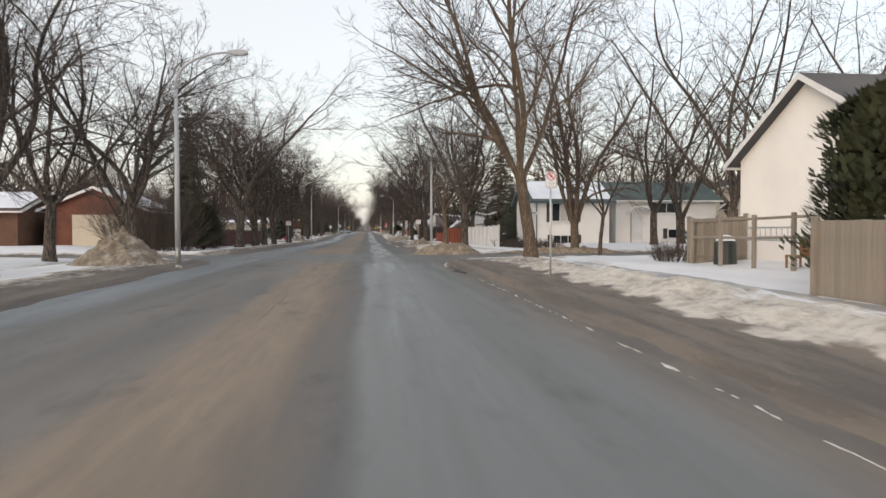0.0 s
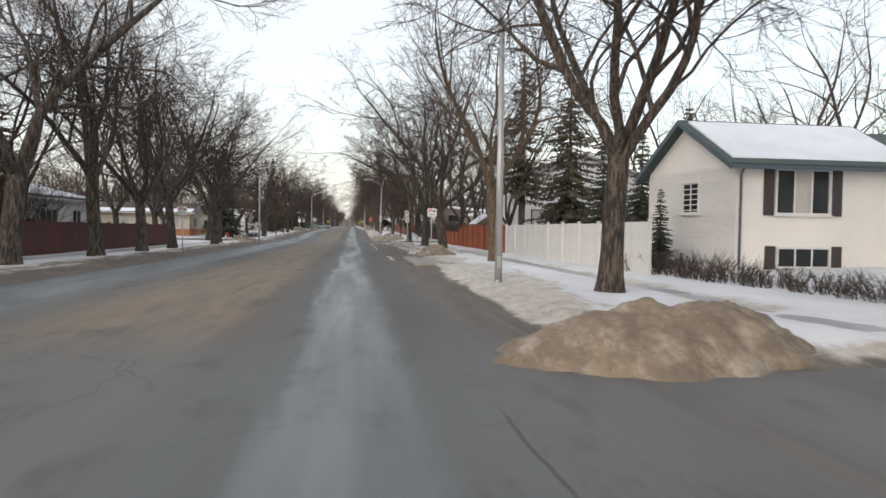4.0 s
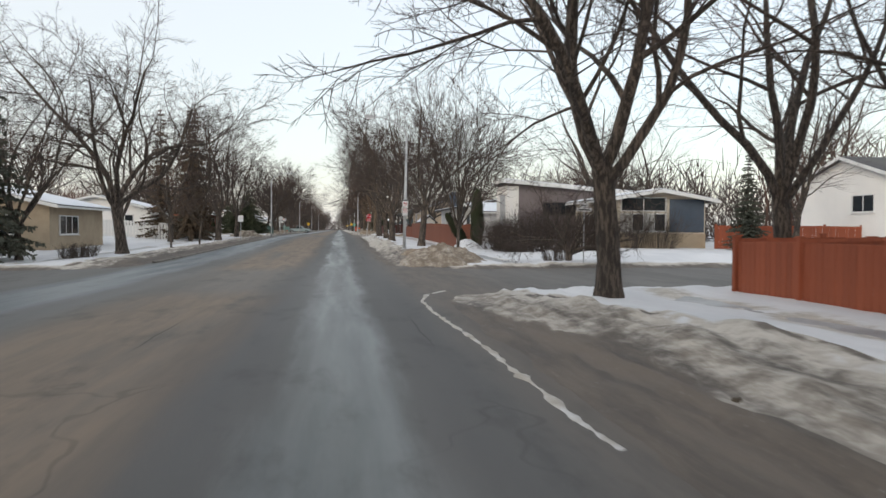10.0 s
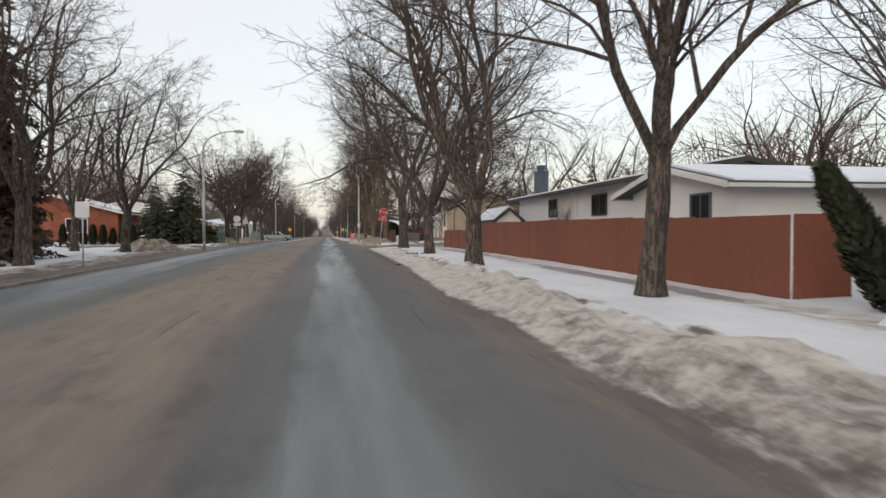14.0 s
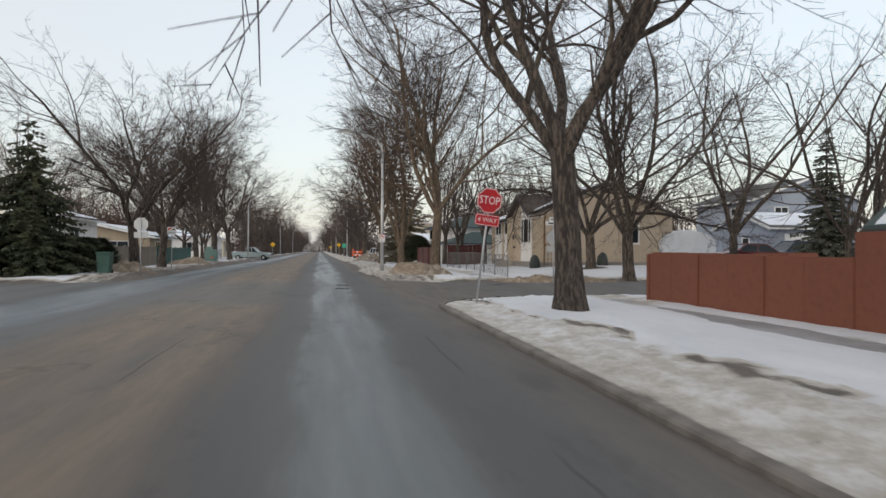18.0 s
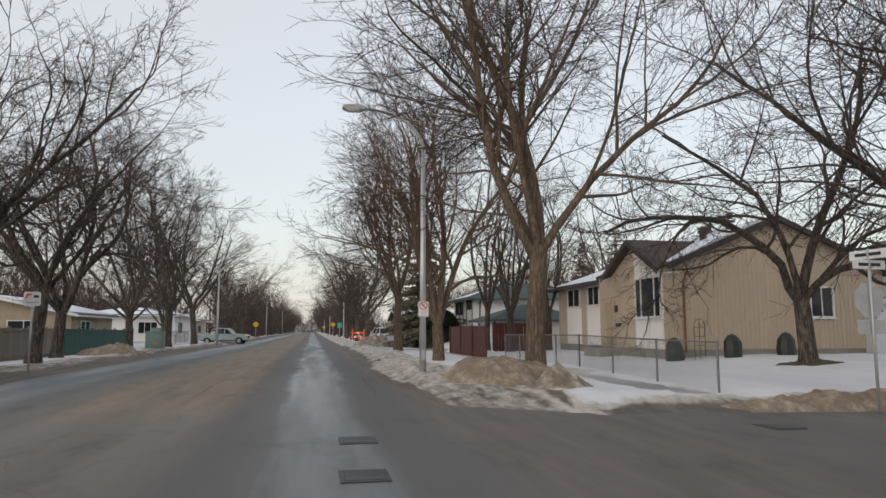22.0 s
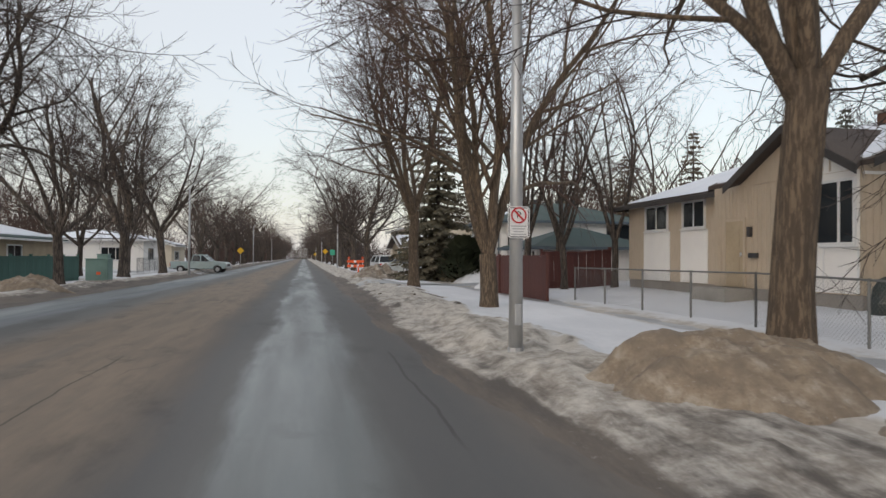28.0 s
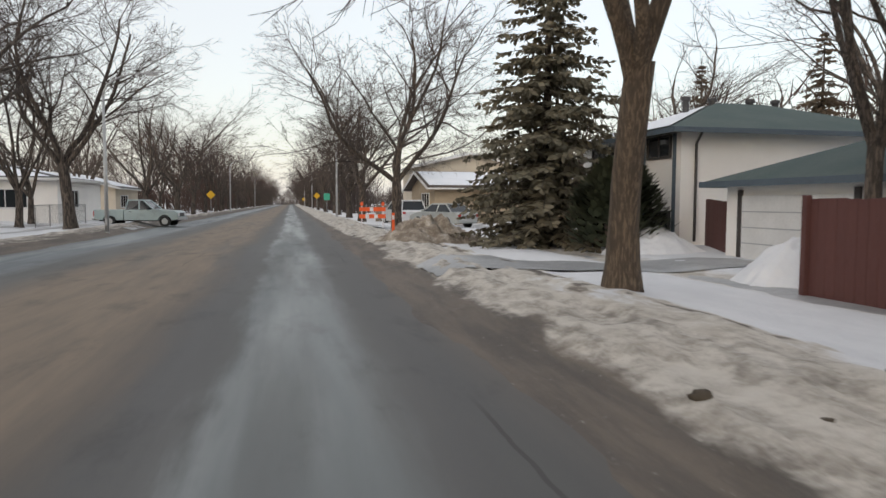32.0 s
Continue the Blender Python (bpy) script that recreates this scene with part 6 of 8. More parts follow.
        for k in (0.12, 0.55):
            self.slab(face, u0 + 0.18, u1 - 0.14, z0 + h * k, z0 + h * (k + 0.33), out + 0.05, out + 0.062, "door_panel", mat, d)
        return d

    def battens(self, face, u0, u1, z0, z1, mat, step=0.3, name="batten", slope=None, w=0.03):
        """Upright ribs on a wall; slope(u) gives the top of each."""
        p = self.frame_at(face)
        k = u0 + step / 2
        while k < u1:
            q = [(min(i, j), max(i, j)) for i, j in zip(p(k - w / 2, 0.0, z0), p(k + w / 2, 0.014, slope(k) if slope else z1))]
            self.add(name, Geo().box(*q[0], *q[1], *q[2]), mat)
            k += step

    def laps(self, face, u0, u1, z0, z1, mat, step=0.2, slope=None):
        """Lapped boards across a wall, each a sloping strip; slope(z) gives the span left under a gable."""
        p = self.frame_at(face)
        g = Geo()
        z = z0
        while z < z1 - 0.02:
            a, b = slope(z + step) if slope else (u0, u1)
            h = min(step, z1 - z)
            if b - a > 0.2:
                v = [p(a, 0.003, z + h), p(b, 0.003, z + h), p(b, 0.026, z), p(a, 0.026, z), p(b, 0.003, z), p(a, 0.003, z)]
                g.add(v, [(0, 1, 2, 3), (3, 2, 4, 5)])
            z += step
        return self.add("lap_siding", g, mat)

    def downpipe(self, face, u, z0, z1, mat):
        p = self.frame_at(face)
        a, b, c = p(u, 0.06, z0), p(u, 0.06, z1 - 0.35), p(u, 0.38, z1)
        return self.add("downpipe", Geo().tube([a, b, c], [0.045, 0.045, 0.045], 6), mat)

    def chimney(self, x, y, z0, z1, w, mat, cap=True):
        c = self.add("chimney", Geo().cbox(x - self.cx - w / 2, x - self.cx + w / 2, y - self.cy - w / 2, y - self.cy + w / 2, z0, z1, 0.02), mat)
        if cap:
            self.add("chimney_cap", Geo().cbox(x - self.cx - w / 2 - 0.06, x - self.cx + w / 2 + 0.06, y - self.cy - w / 2 - 0.06, y - self.cy + w / 2 + 0.06, z1, z1 + 0.09, 0.02), M_CONC, c)
        return c

    def vent(self, x, y, z0, z1, r=0.1):
        return self.add("vent_pipe", Geo().lathe([(r, z0), (r, z1 - 0.15), (r * 1.5, z1 - 0.12), (r * 1.5, z1), (r * 0.4, z1 + 0.04)], 10, x - self.cx, y - self.cy), M_DARKMETAL)

# ---------------------------------------------------------------- houses along the street
def zbase(x, y):
    return at(x, y) - 0.12


# white house with a gable towards the street, behind a board fence
z = zbase(13, 22)
h = House("tall white house with a plain stucco gable end", 14.0, 24.0, 17.4, 26.0, z, 4.3 - z, M_STUCCO).gable("x", 2.4, 0.45, M_ROOFGREY, trim=M_TRIMWHITE)
h.window("w", 19.3, 20.2, 2.3 - z, 3.2 - z, 2, shutters=M_TRIMDARK)

# white split-level on the first corner
z = zbase(13, 56)
h = House("white split-level house with dark shutters and a snowy roof", 13.15, 19.6, 56.5, 63.4, z, 4.08 - z, M_STUCCO).gable("x", 1.75, 0.45, M_ROOFGREEN, snow="a", trim=M_TRIMBLUE)
h.laps("w", 56.5, 63.4, 0.3, 4.0 - z, M_SIDING)
h.window("s", 14.65, 16.6, 2.35 - z, 3.8 - z, 3, shutters=M_TRIMDARK, curtain=(1,))
h.window("s", 14.75, 16.65, 0.5 - z, 1.1 - z, 3, shutters=M_TRIMDARK, sill=False)
h.downpipe("s", 13.3, 0.2, 4.0 - z, M_TRIMBLUE)
h.window("w", 59.0, 60.2, 2.4 - z, 3.5 - z, 2)
# its neighbour, with a rounded porch hood
z = zbase(22, 58)
h = House("white two-storey house with an arched porch hood and green roof", 20.8, 30.0, 58.2, 66.0, z, 4.3 - z, M_STUCCO).gable("x", 1.6, 0.5, M_ROOFGREEN, trim=M_TRIMWHITE)
h.window("s", 24.6, 26.2, 3.1 - z, 3.9 - z, 2, shutters=M_TRIMDARK)
h.window("s", 25.6, 27.2, 0.9 - z, 1.6 - z, 2, shutters=M_TRIMDARK)
h.door("s", 22.2, 23.1, 0.35, 2.05, M_TRIMWHITE)
arch = [(21.7 - h.cx + 1.9 * (0.5 - 0.5 * math.cos(math.pi * k / 10)), 2.75 + 0.55 * math.sin(math.pi * k / 10)) for k in range(11)]
h.add("porch_hood", Geo().prism(arch + [(u, w - 0.1) for u, w in reversed(arch)], "y", 57.0 - h.cy, 58.2 - h.cy), M_TRIMWHITE, None, "arched white hood on iron posts")
for u in (21.75, 23.55):
    h.add("porch_post", Geo().tube([(u - h.cx, 57.1 - h.cy, -0.2), (u - h.cx, 57.1 - h.cy, 2.75)], [0.03, 0.03], 6), M_DARKMETAL)
# beige house further along the first side street
z = zbase(30, 52)
h = House("beige stucco bungalow with a snowy low roof", 31.0, 44.0, 50.5, 58.0, z, 3.2, M_STUCCO_CREAM).gable("x", 1.3, 0.6, M_ROOFBROWN, snow="both", trim=M_TRIMWHITE)
h.window("w", 53.0, 55.4, 1.2, 2.4, 3)
h.window("s", 34.0, 36.2, 1.2, 2.4, 2)
h = House("brown two-storey house behind the bungalows", 33.0, 43.0, 66.0, 74.0, zbase(33, 70), 5.0, M_STUCCO_CREAM).gable("y", 1.6, 0.5, M_ROOFBROWN, trim=M_TRIMWHITE)
h.window("w", 67.5, 69.4, 3.3, 4.3, 2)
h.window("w", 71.0, 72.9, 3.3, 4.3, 2)

# big grey-white house behind the red fence
z = zbase(13, 90)
h = House("large grey-white stucco house with a grey fascia", 13.3, 24.0, 88.9, 95.6, z, 6.0 - z, M_STUCCO_GREY).gable("y", 1.7, 0.55, M_ROOFGREY, trim=M_SIGNGREY)
h.window("s", 14.6, 15.7, 2.0 - z, 3.1 - z, 1, curtain=(0,), trim=M_TRIMDARK)
h.window("s", 18.0, 19.2, 2.0 - z, 3.1 - z, 2, trim=M_TRIMDARK)
h.downpipe("w", 95.3, 0.3, 5.7 - z, M_STUCCO_GREY)
z = zbase(11.6, 94)
h = House("small wooden garden shed with a snow-covered roof", 10.75, 12.5, 91.5, 95.2, z, 1.98 - z, M_FENCEGREY, "shed", "shed").gable("y", 0.62, 0.3, M_ROOFBROWN, snow="both", trim=M_FENCEGREY, snow_span=(0.02, 1.0))
h.window("s", 11.5, 12.3, 1.0, 1.7, 2)
# low modern house with a glazed gable
z = zbase(18, 134)
h = House("low modern house with a glazed gable, blue panels and tan brick", 17.4, 24.0, 134.0, 144.0, z, 3.35 - z, M_STUCCO_CREAM).gable("y", 0.55, 0.7, M_ROOFGREY, snow="both", trim=M_TRIMWHITE, snow_span=(0.0, 1.0))
h.slab("s", 17.4, 24.0, 0.0, 1.05, 0.003, 0.10, "brick_base", M_BRICKTAN)
h.window("s", 18.2, 21.2, 2.55, 3.35, 2, out=0.0, sill=False)
h.window("s", 18.2, 21.2, 1.25, 2.3, 4, curtain=(0, 2))
h.slab("s", 21.5, 23.9, 1.15, 3.3, 0.003, 0.06, "blue_panel", M_NAVY)
h.window("w", 136.0, 138.4, 1.3, 2.3, 3)
g = House("grey low wing with a flat snowy roof", 17.5, 29.0, 144.2, 150.0, z, 3.5, M_PLUM).flat(0.6, M_ROOFGREY, M_TRIMWHITE, 0.3)
g.window("w", 145.5, 147.5, 1.2, 2.3, 2)
h = House("white house at the end of the second side street", 33.0, 44.0, 128.0, 137.0, zbase(33, 130), 4.6, M_STUCCO).gable("x", 1.5, 0.5, M_ROOFGREY, trim=M_TRIMWHITE)
h.window("w", 130.0, 131.8, 2.6, 3.6, 2)
h.window("s", 35.0, 36.8, 2.6, 3.6, 2)

# plum-grey house behind the hedge
z = zbase(12.5, 142)
h = House("plum-grey modern house with a white end wall and tall dark panel", 12.3, 24.0, 140.6, 144.0, z, 4.75 - z, M_PLUM).flat(0.45, M_ROOFGREY, M_TRIMWHITE, 0.9)
h.slab("w", 140.6, 144.0, 0.0, 4.6 - z, 0.003, 0.05, "white_end_panel", M_STUCCO)
h.slab("w", 141.2, 142.7, 0.45, 4.0 - z, 0.05, 0.085, "tall_panel", M_SIGNGREY, None, "tall grey panel")
h.slab("s", 12.3, 13.1, 0.0, 4.55 - z, 0.003, 0.05, "white_corner", M_STUCCO)
h.window("s", 15.0, 17.5, 2.6, 3.4, 3, trim=M_TRIMDARK)

# white bungalow behind the long brown fence
z = zbase(13, 155)
h = House("white stucco bungalow with a low gable over the fence", 12.6, 22.0, 152.2, 159.6, z, 3.0 - z, M_STUCCO_GREY).gable("x", 0.75, 0.7, M_ROOFGREY, snow="a", trim=M_TRIMWHITE, snow_span=(0.0, 1.0))
h.window("w", 153.6, 154.8, 1.9 - z, 2.7 - z, 2, trim=M_TRIMBLUE)
h.window("w", 157.0, 158.2, 1.9 - z, 2.7 - z, 2, trim=M_TRIMBLUE)
z = zbase(13, 170)
h = House("long white stucco bungalow with a snowy flat-pitched roof", 13.0, 23.0, 160.4, 178.4, z, 3.75 - z, M_STUCCO_GREY).gable("y", 0.9, 0.75, M_ROOFGREY, snow="a", trim=M_TRIMDARK, snow_span=(0.0, 1.0))
h.window("w", 163.3, 165.0, 2.35 - z, 3.25 - z, 2, trim=M_TRIMDARK, sill=False)
h.window("w", 170.5, 171.8, 2.45 - z, 3.35 - z, 2, trim=M_TRIMDARK, sill=False)
h.downpipe("w", 167.2, 0.4, 3.6 - z, M_STUCCO_GREY)
h.add("flue", Geo().lathe([(0.5, 3.6), (0.5, 5.3), (0.54, 5.32), (0.54, 5.42), (0.3, 5.46), (0.3, 5.72), (0.36, 5.74), (0.36, 5.82), (0.1, 5.86)], 16, 14.5 - h.cx, 178.2 - h.cy), M_NAVY, None, "wide dark blue chimney stack with a steel flue")
VINE = bare_bush(21, 0.10, 0.9, 3.1, 80)
shrub("climbing_plant", 12.86, 169.4, VINE, "dead climbing plant spread over the stucco wall", (0.12, 1.0, 1.0), "", 0.0, "climber")
z = zbase(10.4, 174)
h = House("small shed with a snow-covered gable roof", 9.95, 11.4, 172.6, 178.2, z, 2.3 - z, M_STUCCO, "shed", "shed").gable("y", 0.58, 0.22, M_ROOFGREEN, snow="both", trim=M_TRIMDARK, snow_span=(0.02, 1.0))
h.slab("s", 10.2, 11.15, 1.5 - z + 0.55, 1.5 - z + 0.75, 0.003, 0.03, "vent_panel", M_TRIMWHITE)

# tan bungalow on the third corner
zt = 0.62
TAN = House("tan vertical-sided bungalow with a white front gable and patchy roof snow", 13.58, 23.62, 211.0, 217.2, zt, 4.25 - zt, M_STUCCO_TAN, found=0.42).gable("y", 2.08, 0.35, M_ROOFBROWN, snow="a", trim=M_TRIMDARK, snow_span=(0.03, 0.88), over_a=0.0)
TAN.battens("s", 13.6, 23.6, 0.43, 0, M_STUCCO_TAN, 0.2, slope=lambda u: 3.63 + 2.08 * (1 - abs(u - 18.6) / 5.02) - 0.02)
TAN.slab("s", 14.45, 23.6, 3.5, 3.56, 0.0, 0.025, "belt_board", M_STUCCO_TAN)
TAN.window("s", 20.1, 21.1, 1.75, 2.9, 2)
TAN.downpipe("s", 14.4, 0.3, 3.5, M_DOORBROWN)
TAN.chimney(17.5, 214.3, 4.6, 5.78, 0.36, M_BRICKBROWN)
TAN.vent(16.6, 213.0, 4.4, 5.5, 0.14)
TAN.slab("s", 13.6, 14.3, 3.42, 3.5, 0.014, 0.03, "soffit_strip", M_TRIMWHITE)
# its front gable over the picture window
p = lambda x, y, z: (x - TAN.cx, y - TAN.cy, z - zt)
TAN.add("front_gable_wall", Geo().prism([(211.02 - TAN.cy, 4.2 - zt), (215.88 - TAN.cy, 4.2 - zt), (213.45 - TAN.cy, 5.45 - zt)], "x", 13.555 - TAN.cx, 14.6 - TAN.cx), M_STUCCO_TAN)
for ya in (210.75, 216.15):
    tri = [(13.2, ya, 4.09), (16.75, 213.45, 5.53), (13.2, 213.45, 5.53)]
    TAN.add("front_roof", Geo().add([p(x, y, z + q) for q in (0.02, 0.16) for x, y, z in tri], [(2, 1, 0), (3, 4, 5), (0, 1, 4, 3), (1, 2, 5, 4), (2, 0, 3, 5)]), M_ROOFBROWN)
    bar = [(13.17, ya, 4.0), (13.17, 213.45, 5.44), (13.17, 213.45, 5.68), (13.17, ya, 4.24)]
    TAN.add("barge_board", Geo().add([p(x + q, y, z) for q in (0.0, 0.03) for x, y, z in bar], [(0, 1, 2, 3), (7, 6, 5, 4)] + [(k, (k + 1) % 4, 4 + (k + 1) % 4, 4 + k) for k in range(4)]), M_TRIMDARK)
TAN.slab("w", 211.06, 213.45, 0.45, 3.55, 0.003, 0.03, "white_panel", M_STUCCO)
q = TAN.frame_at("w")
top = [(211.1, 3.56), (213.45, 3.56), (213.45, 4.74), (211.3, 3.62)]
TAN.add("white_gable_panel", Geo().add([q(u, o, v) for o in (0.026, 0.045) for u, v in top], [(3, 2, 1, 0), (4, 5, 6, 7)] + [(k, (k + 1) % 4, 4 + (k + 1) % 4, 4 + k) for k in range(4)]), M_STUCCO)
for u in (211.08, 212.25, 213.43):
    TAN.slab("w", u - 0.03, u + 0.03, 0.45, 1.6, 0.03, 0.045, "panel_strip", M_TRIMWHITE)
for u in (212.0, 212.75):
    TAN.slab("w", u - 0.03, u + 0.03, 3.6, 3.6 + 1.1 * (u - 211.3) / 2.15, 0.045, 0.06, "panel_strip", M_STUCCO_TAN)
TAN.battens("w", 213.5, 217.1, 0.43, 3.55, M_STUCCO_TAN, 0.2)
pw = TAN.window("w", 211.2, 213.3, 1.75, 3.3, 1, out=0.032)
for u in (211.68, 212.82):
    TAN.slab("w", u - 0.04, u + 0.04, 1.75, 3.3, 0.055, 0.087, "mullion", M_TRIMWHITE, pw)
TAN.door("w", 215.6, 216.5, 0.45, 2.05, M_DOORTAN, trim=M_STUCCO_TAN)
TAN.slab("w", 215.2, 215.35, 2.0, 2.3, 0.003, 0.12, "porch_lamp", M_TRIMDARK)
TAN.slab("w", 214.9, 215.3, 1.35, 1.5, 0.015, 0.1, "letter_box", M_DARKMETAL)
TAN.slab("w", 215.2, 217.0, -0.3, 0.4, 0.0, 0.95, "door_step", M_CONC)
# the long low part behind
w = House("tan and white sleeping wing of the bungalow with two small windows", 14.3, 22.0, 217.25, 224.8, zt, 3.55, M_STUCCO_TAN, "house wing", "house_wing", found=0.42).hip(1.75, 0.55, M_ROOFBROWN, snow=[0, 2, 3], trim=M_TRIMDARK)
w.window("w", 221.5, 223.2, 2.5, 3.4, 2)
w.window("w", 218.9, 220.3, 2.5, 3.4, 2)
w.slab("w", 221.3, 223.4, 0.43, 2.38, 0.003, 0.03, "white_panel", M_STUCCO)
w.slab("w", 218.7, 220.5, 0.43, 2.38, 0.003, 0.03, "white_panel", M_STUCCO)
# blue-grey houses beyond, up the third side street
z = zbase(30, 212)
h = House("blue-grey garage with a white overhead door", 31.5, 38.0, 211.5, 218.0, z, 2.9, M_BLUEWALL, "garage", "garage").gable("x", 1.1, 0.4, M_ROOFGREY, snow="a", trim=M_TRIMWHITE)
h.window("w", 214.0, 214.8, 1.2, 2.1, 1)
h.slab("s", 32.6, 37.0, 0.1, 2.4, 0.003, 0.05, "garage_door", M_TRIMWHITE)
h = House("blue-grey two-storey house behind the parked cars", 36.0, 46.0, 220.0, 229.0, z, 5.6, M_BLUEWALL).gable("y", 1.8, 0.5, M_ROOFGREY, trim=M_TRIMWHITE)
h.window("w", 222.0, 223.2, 3.7, 4.9, 2)
h.window("s", 38.0, 39.2, 3.7, 4.9, 2)

# white two-storey with a green hipped roof, and its garage
z = 0.52
h = House("white stucco two-storey house with dark window strips and green hipped roof", 12.1, 21.5, 237.6, 245.0, z, 4.25 - z, M_STUCCO).hip(1.45, 0.6, M_ROOFGREEN, snow=[3], trim=M_TRIMBLUE)
h.window("w", 238.2, 239.6, 2.95, 3.55, 2, trim=M_TRIMDARK, sill=False)
h.window("w", 238.2, 239.6, 0.45, 1.1, 2, trim=M_TRIMDARK, sill=False)
for u in (237.95, 239.9, 241.2, 242.6):
    h.slab("w", u - 0.09, u + 0.09, 0.1, 3.65, 0.003, 0.04, "dark_strip", M_TRIMBLUE)
h.window("w", 241.5, 242.3, 2.6, 3.5, 1, trim=M_TRIMDARK, sill=False)
h.window("w", 243.0, 244.0, 2.6, 3.5, 2, trim=M_TRIMDARK, sill=False)
h.downpipe("s", 12.6, 0.2, 3.65, M_TRIMDARK)
h.window("s", 19.2, 20.8, 2.7, 3.5, 2, trim=M_TRIMDARK)
for u in (14.5, 15.6, 17.2, 18.3):
    h.vent(u, 241.3, 4.8, 5.35, 0.12)
z = zbase(11.7, 232)
h = House("white garage with a green hipped roof and panelled door", 11.7, 17.6, 229.6, 234.6, z, 2.5 - z, M_STUCCO, "garage", "garage").hip(1.1, 0.5, M_ROOFGREEN, trim=M_TRIMBLUE)
d = h.slab("w", 230.2, 233.9, 0.1, 1.75, 0.003, 0.05, "garage_door", M_TRIMWHITE)
for k in range(1, 4):
    h.slab("w", 230.2, 233.9, 0.1 + 0.41 * k - 0.015, 0.1 + 0.41 * k + 0.015, 0.05, 0.058, "panel_joint", M_SIGNGREY, d)
for u in (230.12, 233.98):
    h.slab("w", u - 0.08, u + 0.08, 0.05, 1.9, 0.003, 0.07, "door_frame", M_TRIMDARK, d)
# stone and tan house further on
z = zbase(13, 268)
h = House("tan brick house with a snowy carport roof", 10.5, 22.0, 268.0, 278.0, z, 2.7, M_BRICKTAN).gable("x", 1.2, 0.7, M_ROOFBROWN, snow="both", trim=M_TRIMWHITE)
h.window("w", 270.0, 273.0, 1.1, 2.2, 3)
h = House("two-storey house with a balcony beyond the carport", 12.0, 22.0, 283.0, 292.0, z, 5.0, M_STUCCO_CREAM).gable("y", 1.2, 0.7, M_ROOFBROWN, snow="a", trim=M_TRIMWHITE)
h.window("w", 284.5, 287.5, 3.2, 4.3, 3)
h.window("s", 13.5, 16.5, 3.2, 4.3, 3)

# ---- the other side of the street
z = zbase(-20, 55)
h = House("red brick garage with a cream overhead door and snowy eaves", -24.5, -17.4, 54.0, 61.0, z, 2.95, M_BRICKRED_DULL, "garage", "garage").gable("y", 1.55, 0.45, M_ROOFBROWN, snow="b", trim=M_TRIMWHITE)
h.slab("s", -22.6, -18.6, 0.05, 2.5, 0.003, 0.06, "garage_door", M_STUCCO_CREAM)
h = House("brown brick bungalow beside the garage", -36.0, -25.5, 52.0, 61.0, z, 2.8, M_BRICKBROWN).gable("x", 1.4, 0.5, M_ROOFBROWN, snow="a", trim=M_TRIMWHITE)
h.window("s", -28.5, -26.8, 1.0, 2.2, 2)
h.window("s", -33.0, -31.0, 1.0, 2.2, 2)
z = zbase(-20, 84)
h = House("grey bungalow behind the maroon fence", -30.0, -19.0, 78.0, 88.0, z, 3.1, M_STUCCO_GREY).gable("y", 1.3, 0.6, M_ROOFGREEN, snow="b", trim=M_TRIMWHITE)
h.window("e", 80.0, 82.5, 1.2, 2.3, 3)
h.window("e", 85.0, 86.4, 1.2, 2.3, 2)
z = zbase(-22, 126)
h = House("cream bungalow with orange brick below a picture window", -33.0, -20.0, 124.0, 132.5, z, 3.0, M_STUCCO_CREAM).gable("x", 1.1, 0.7, M_ROOFBROWN, snow="a", trim=M_TRIMWHITE, snow_span=(0.0, 0.3))
h.slab("s", -33.0, -20.0, 0.0, 0.85, 0.003, 0.09, "brick_base", M_BRICKORANGE)
h.slab("e", 124.0, 132.5, 0.0, 0.85, 0.003, 0.09, "brick_base", M_BRICKORANGE)
h.window("s", -23.6, -21.2, 1.0, 2.35, 3, curtain=True)
h.window("s", -29.0, -27.2, 1.1, 2.2, 2, curtain=True)
h.window("e", 126.0, 127.8, 1.1, 2.2, 2)
z = zbase(-17, 140)
h = House("drab tan brick bungalow with a snowy low roof", -28.0, -17.2, 136.5, 146.0, z, 2.9, M_BRICKTAN).gable("y", 1.2, 0.7, M_ROOFGREY, snow="both", trim=M_TRIMWHITE, snow_span=(0.0, 1.0))
h.window("s", -21.0, -19.0, 1.1, 2.2, 2)
h.window("e", 138.0, 141.0, 1.1, 2.2, 3)
z = zbase(-22, 175)
h = House("white bungalow behind a white picket fence", -31.0, -20.0, 170.0, 180.0, z, 2.9, M_STUCCO).gable("y", 1.3, 0.6, M_ROOFGREEN, snow="b", trim=M_TRIMWHITE)
h.window("e", 172.0, 174.0, 1.1, 2.2, 2)
h.window("s", -23.5, -21.8, 1.1, 2.2, 2)
z = zbase(-22, 205)
h = House("red brick bungalow with a white-edged snowy roof", -31.0, -19.5, 201.0, 209.0, z, 2.9, M_BRICKRED).gable("y", 1.5, 0.6, M_ROOFBROWN, snow="b", trim=M_TRIMWHITE)
h.window("s", -24.0, -22.2, 1.0, 2.2, 2)
h.window("e", 203.0, 205.0, 1.0, 2.2, 2)
z = zbase(-18, 228)
h = House("white house behind the weathered fence", -29.0, -18.5, 219.0, 228.5, z, 3.6, M_STUCCO).gable("y", 1.3, 0.5, M_ROOFBROWN, snow="b", trim=M_TRIMWHITE)
h.window("e", 222.0, 224.0, 1.6, 2.8, 2)
h.window("s", -22.0, -20.0, 1.6, 2.8, 2)
z = zbase(-17, 245)
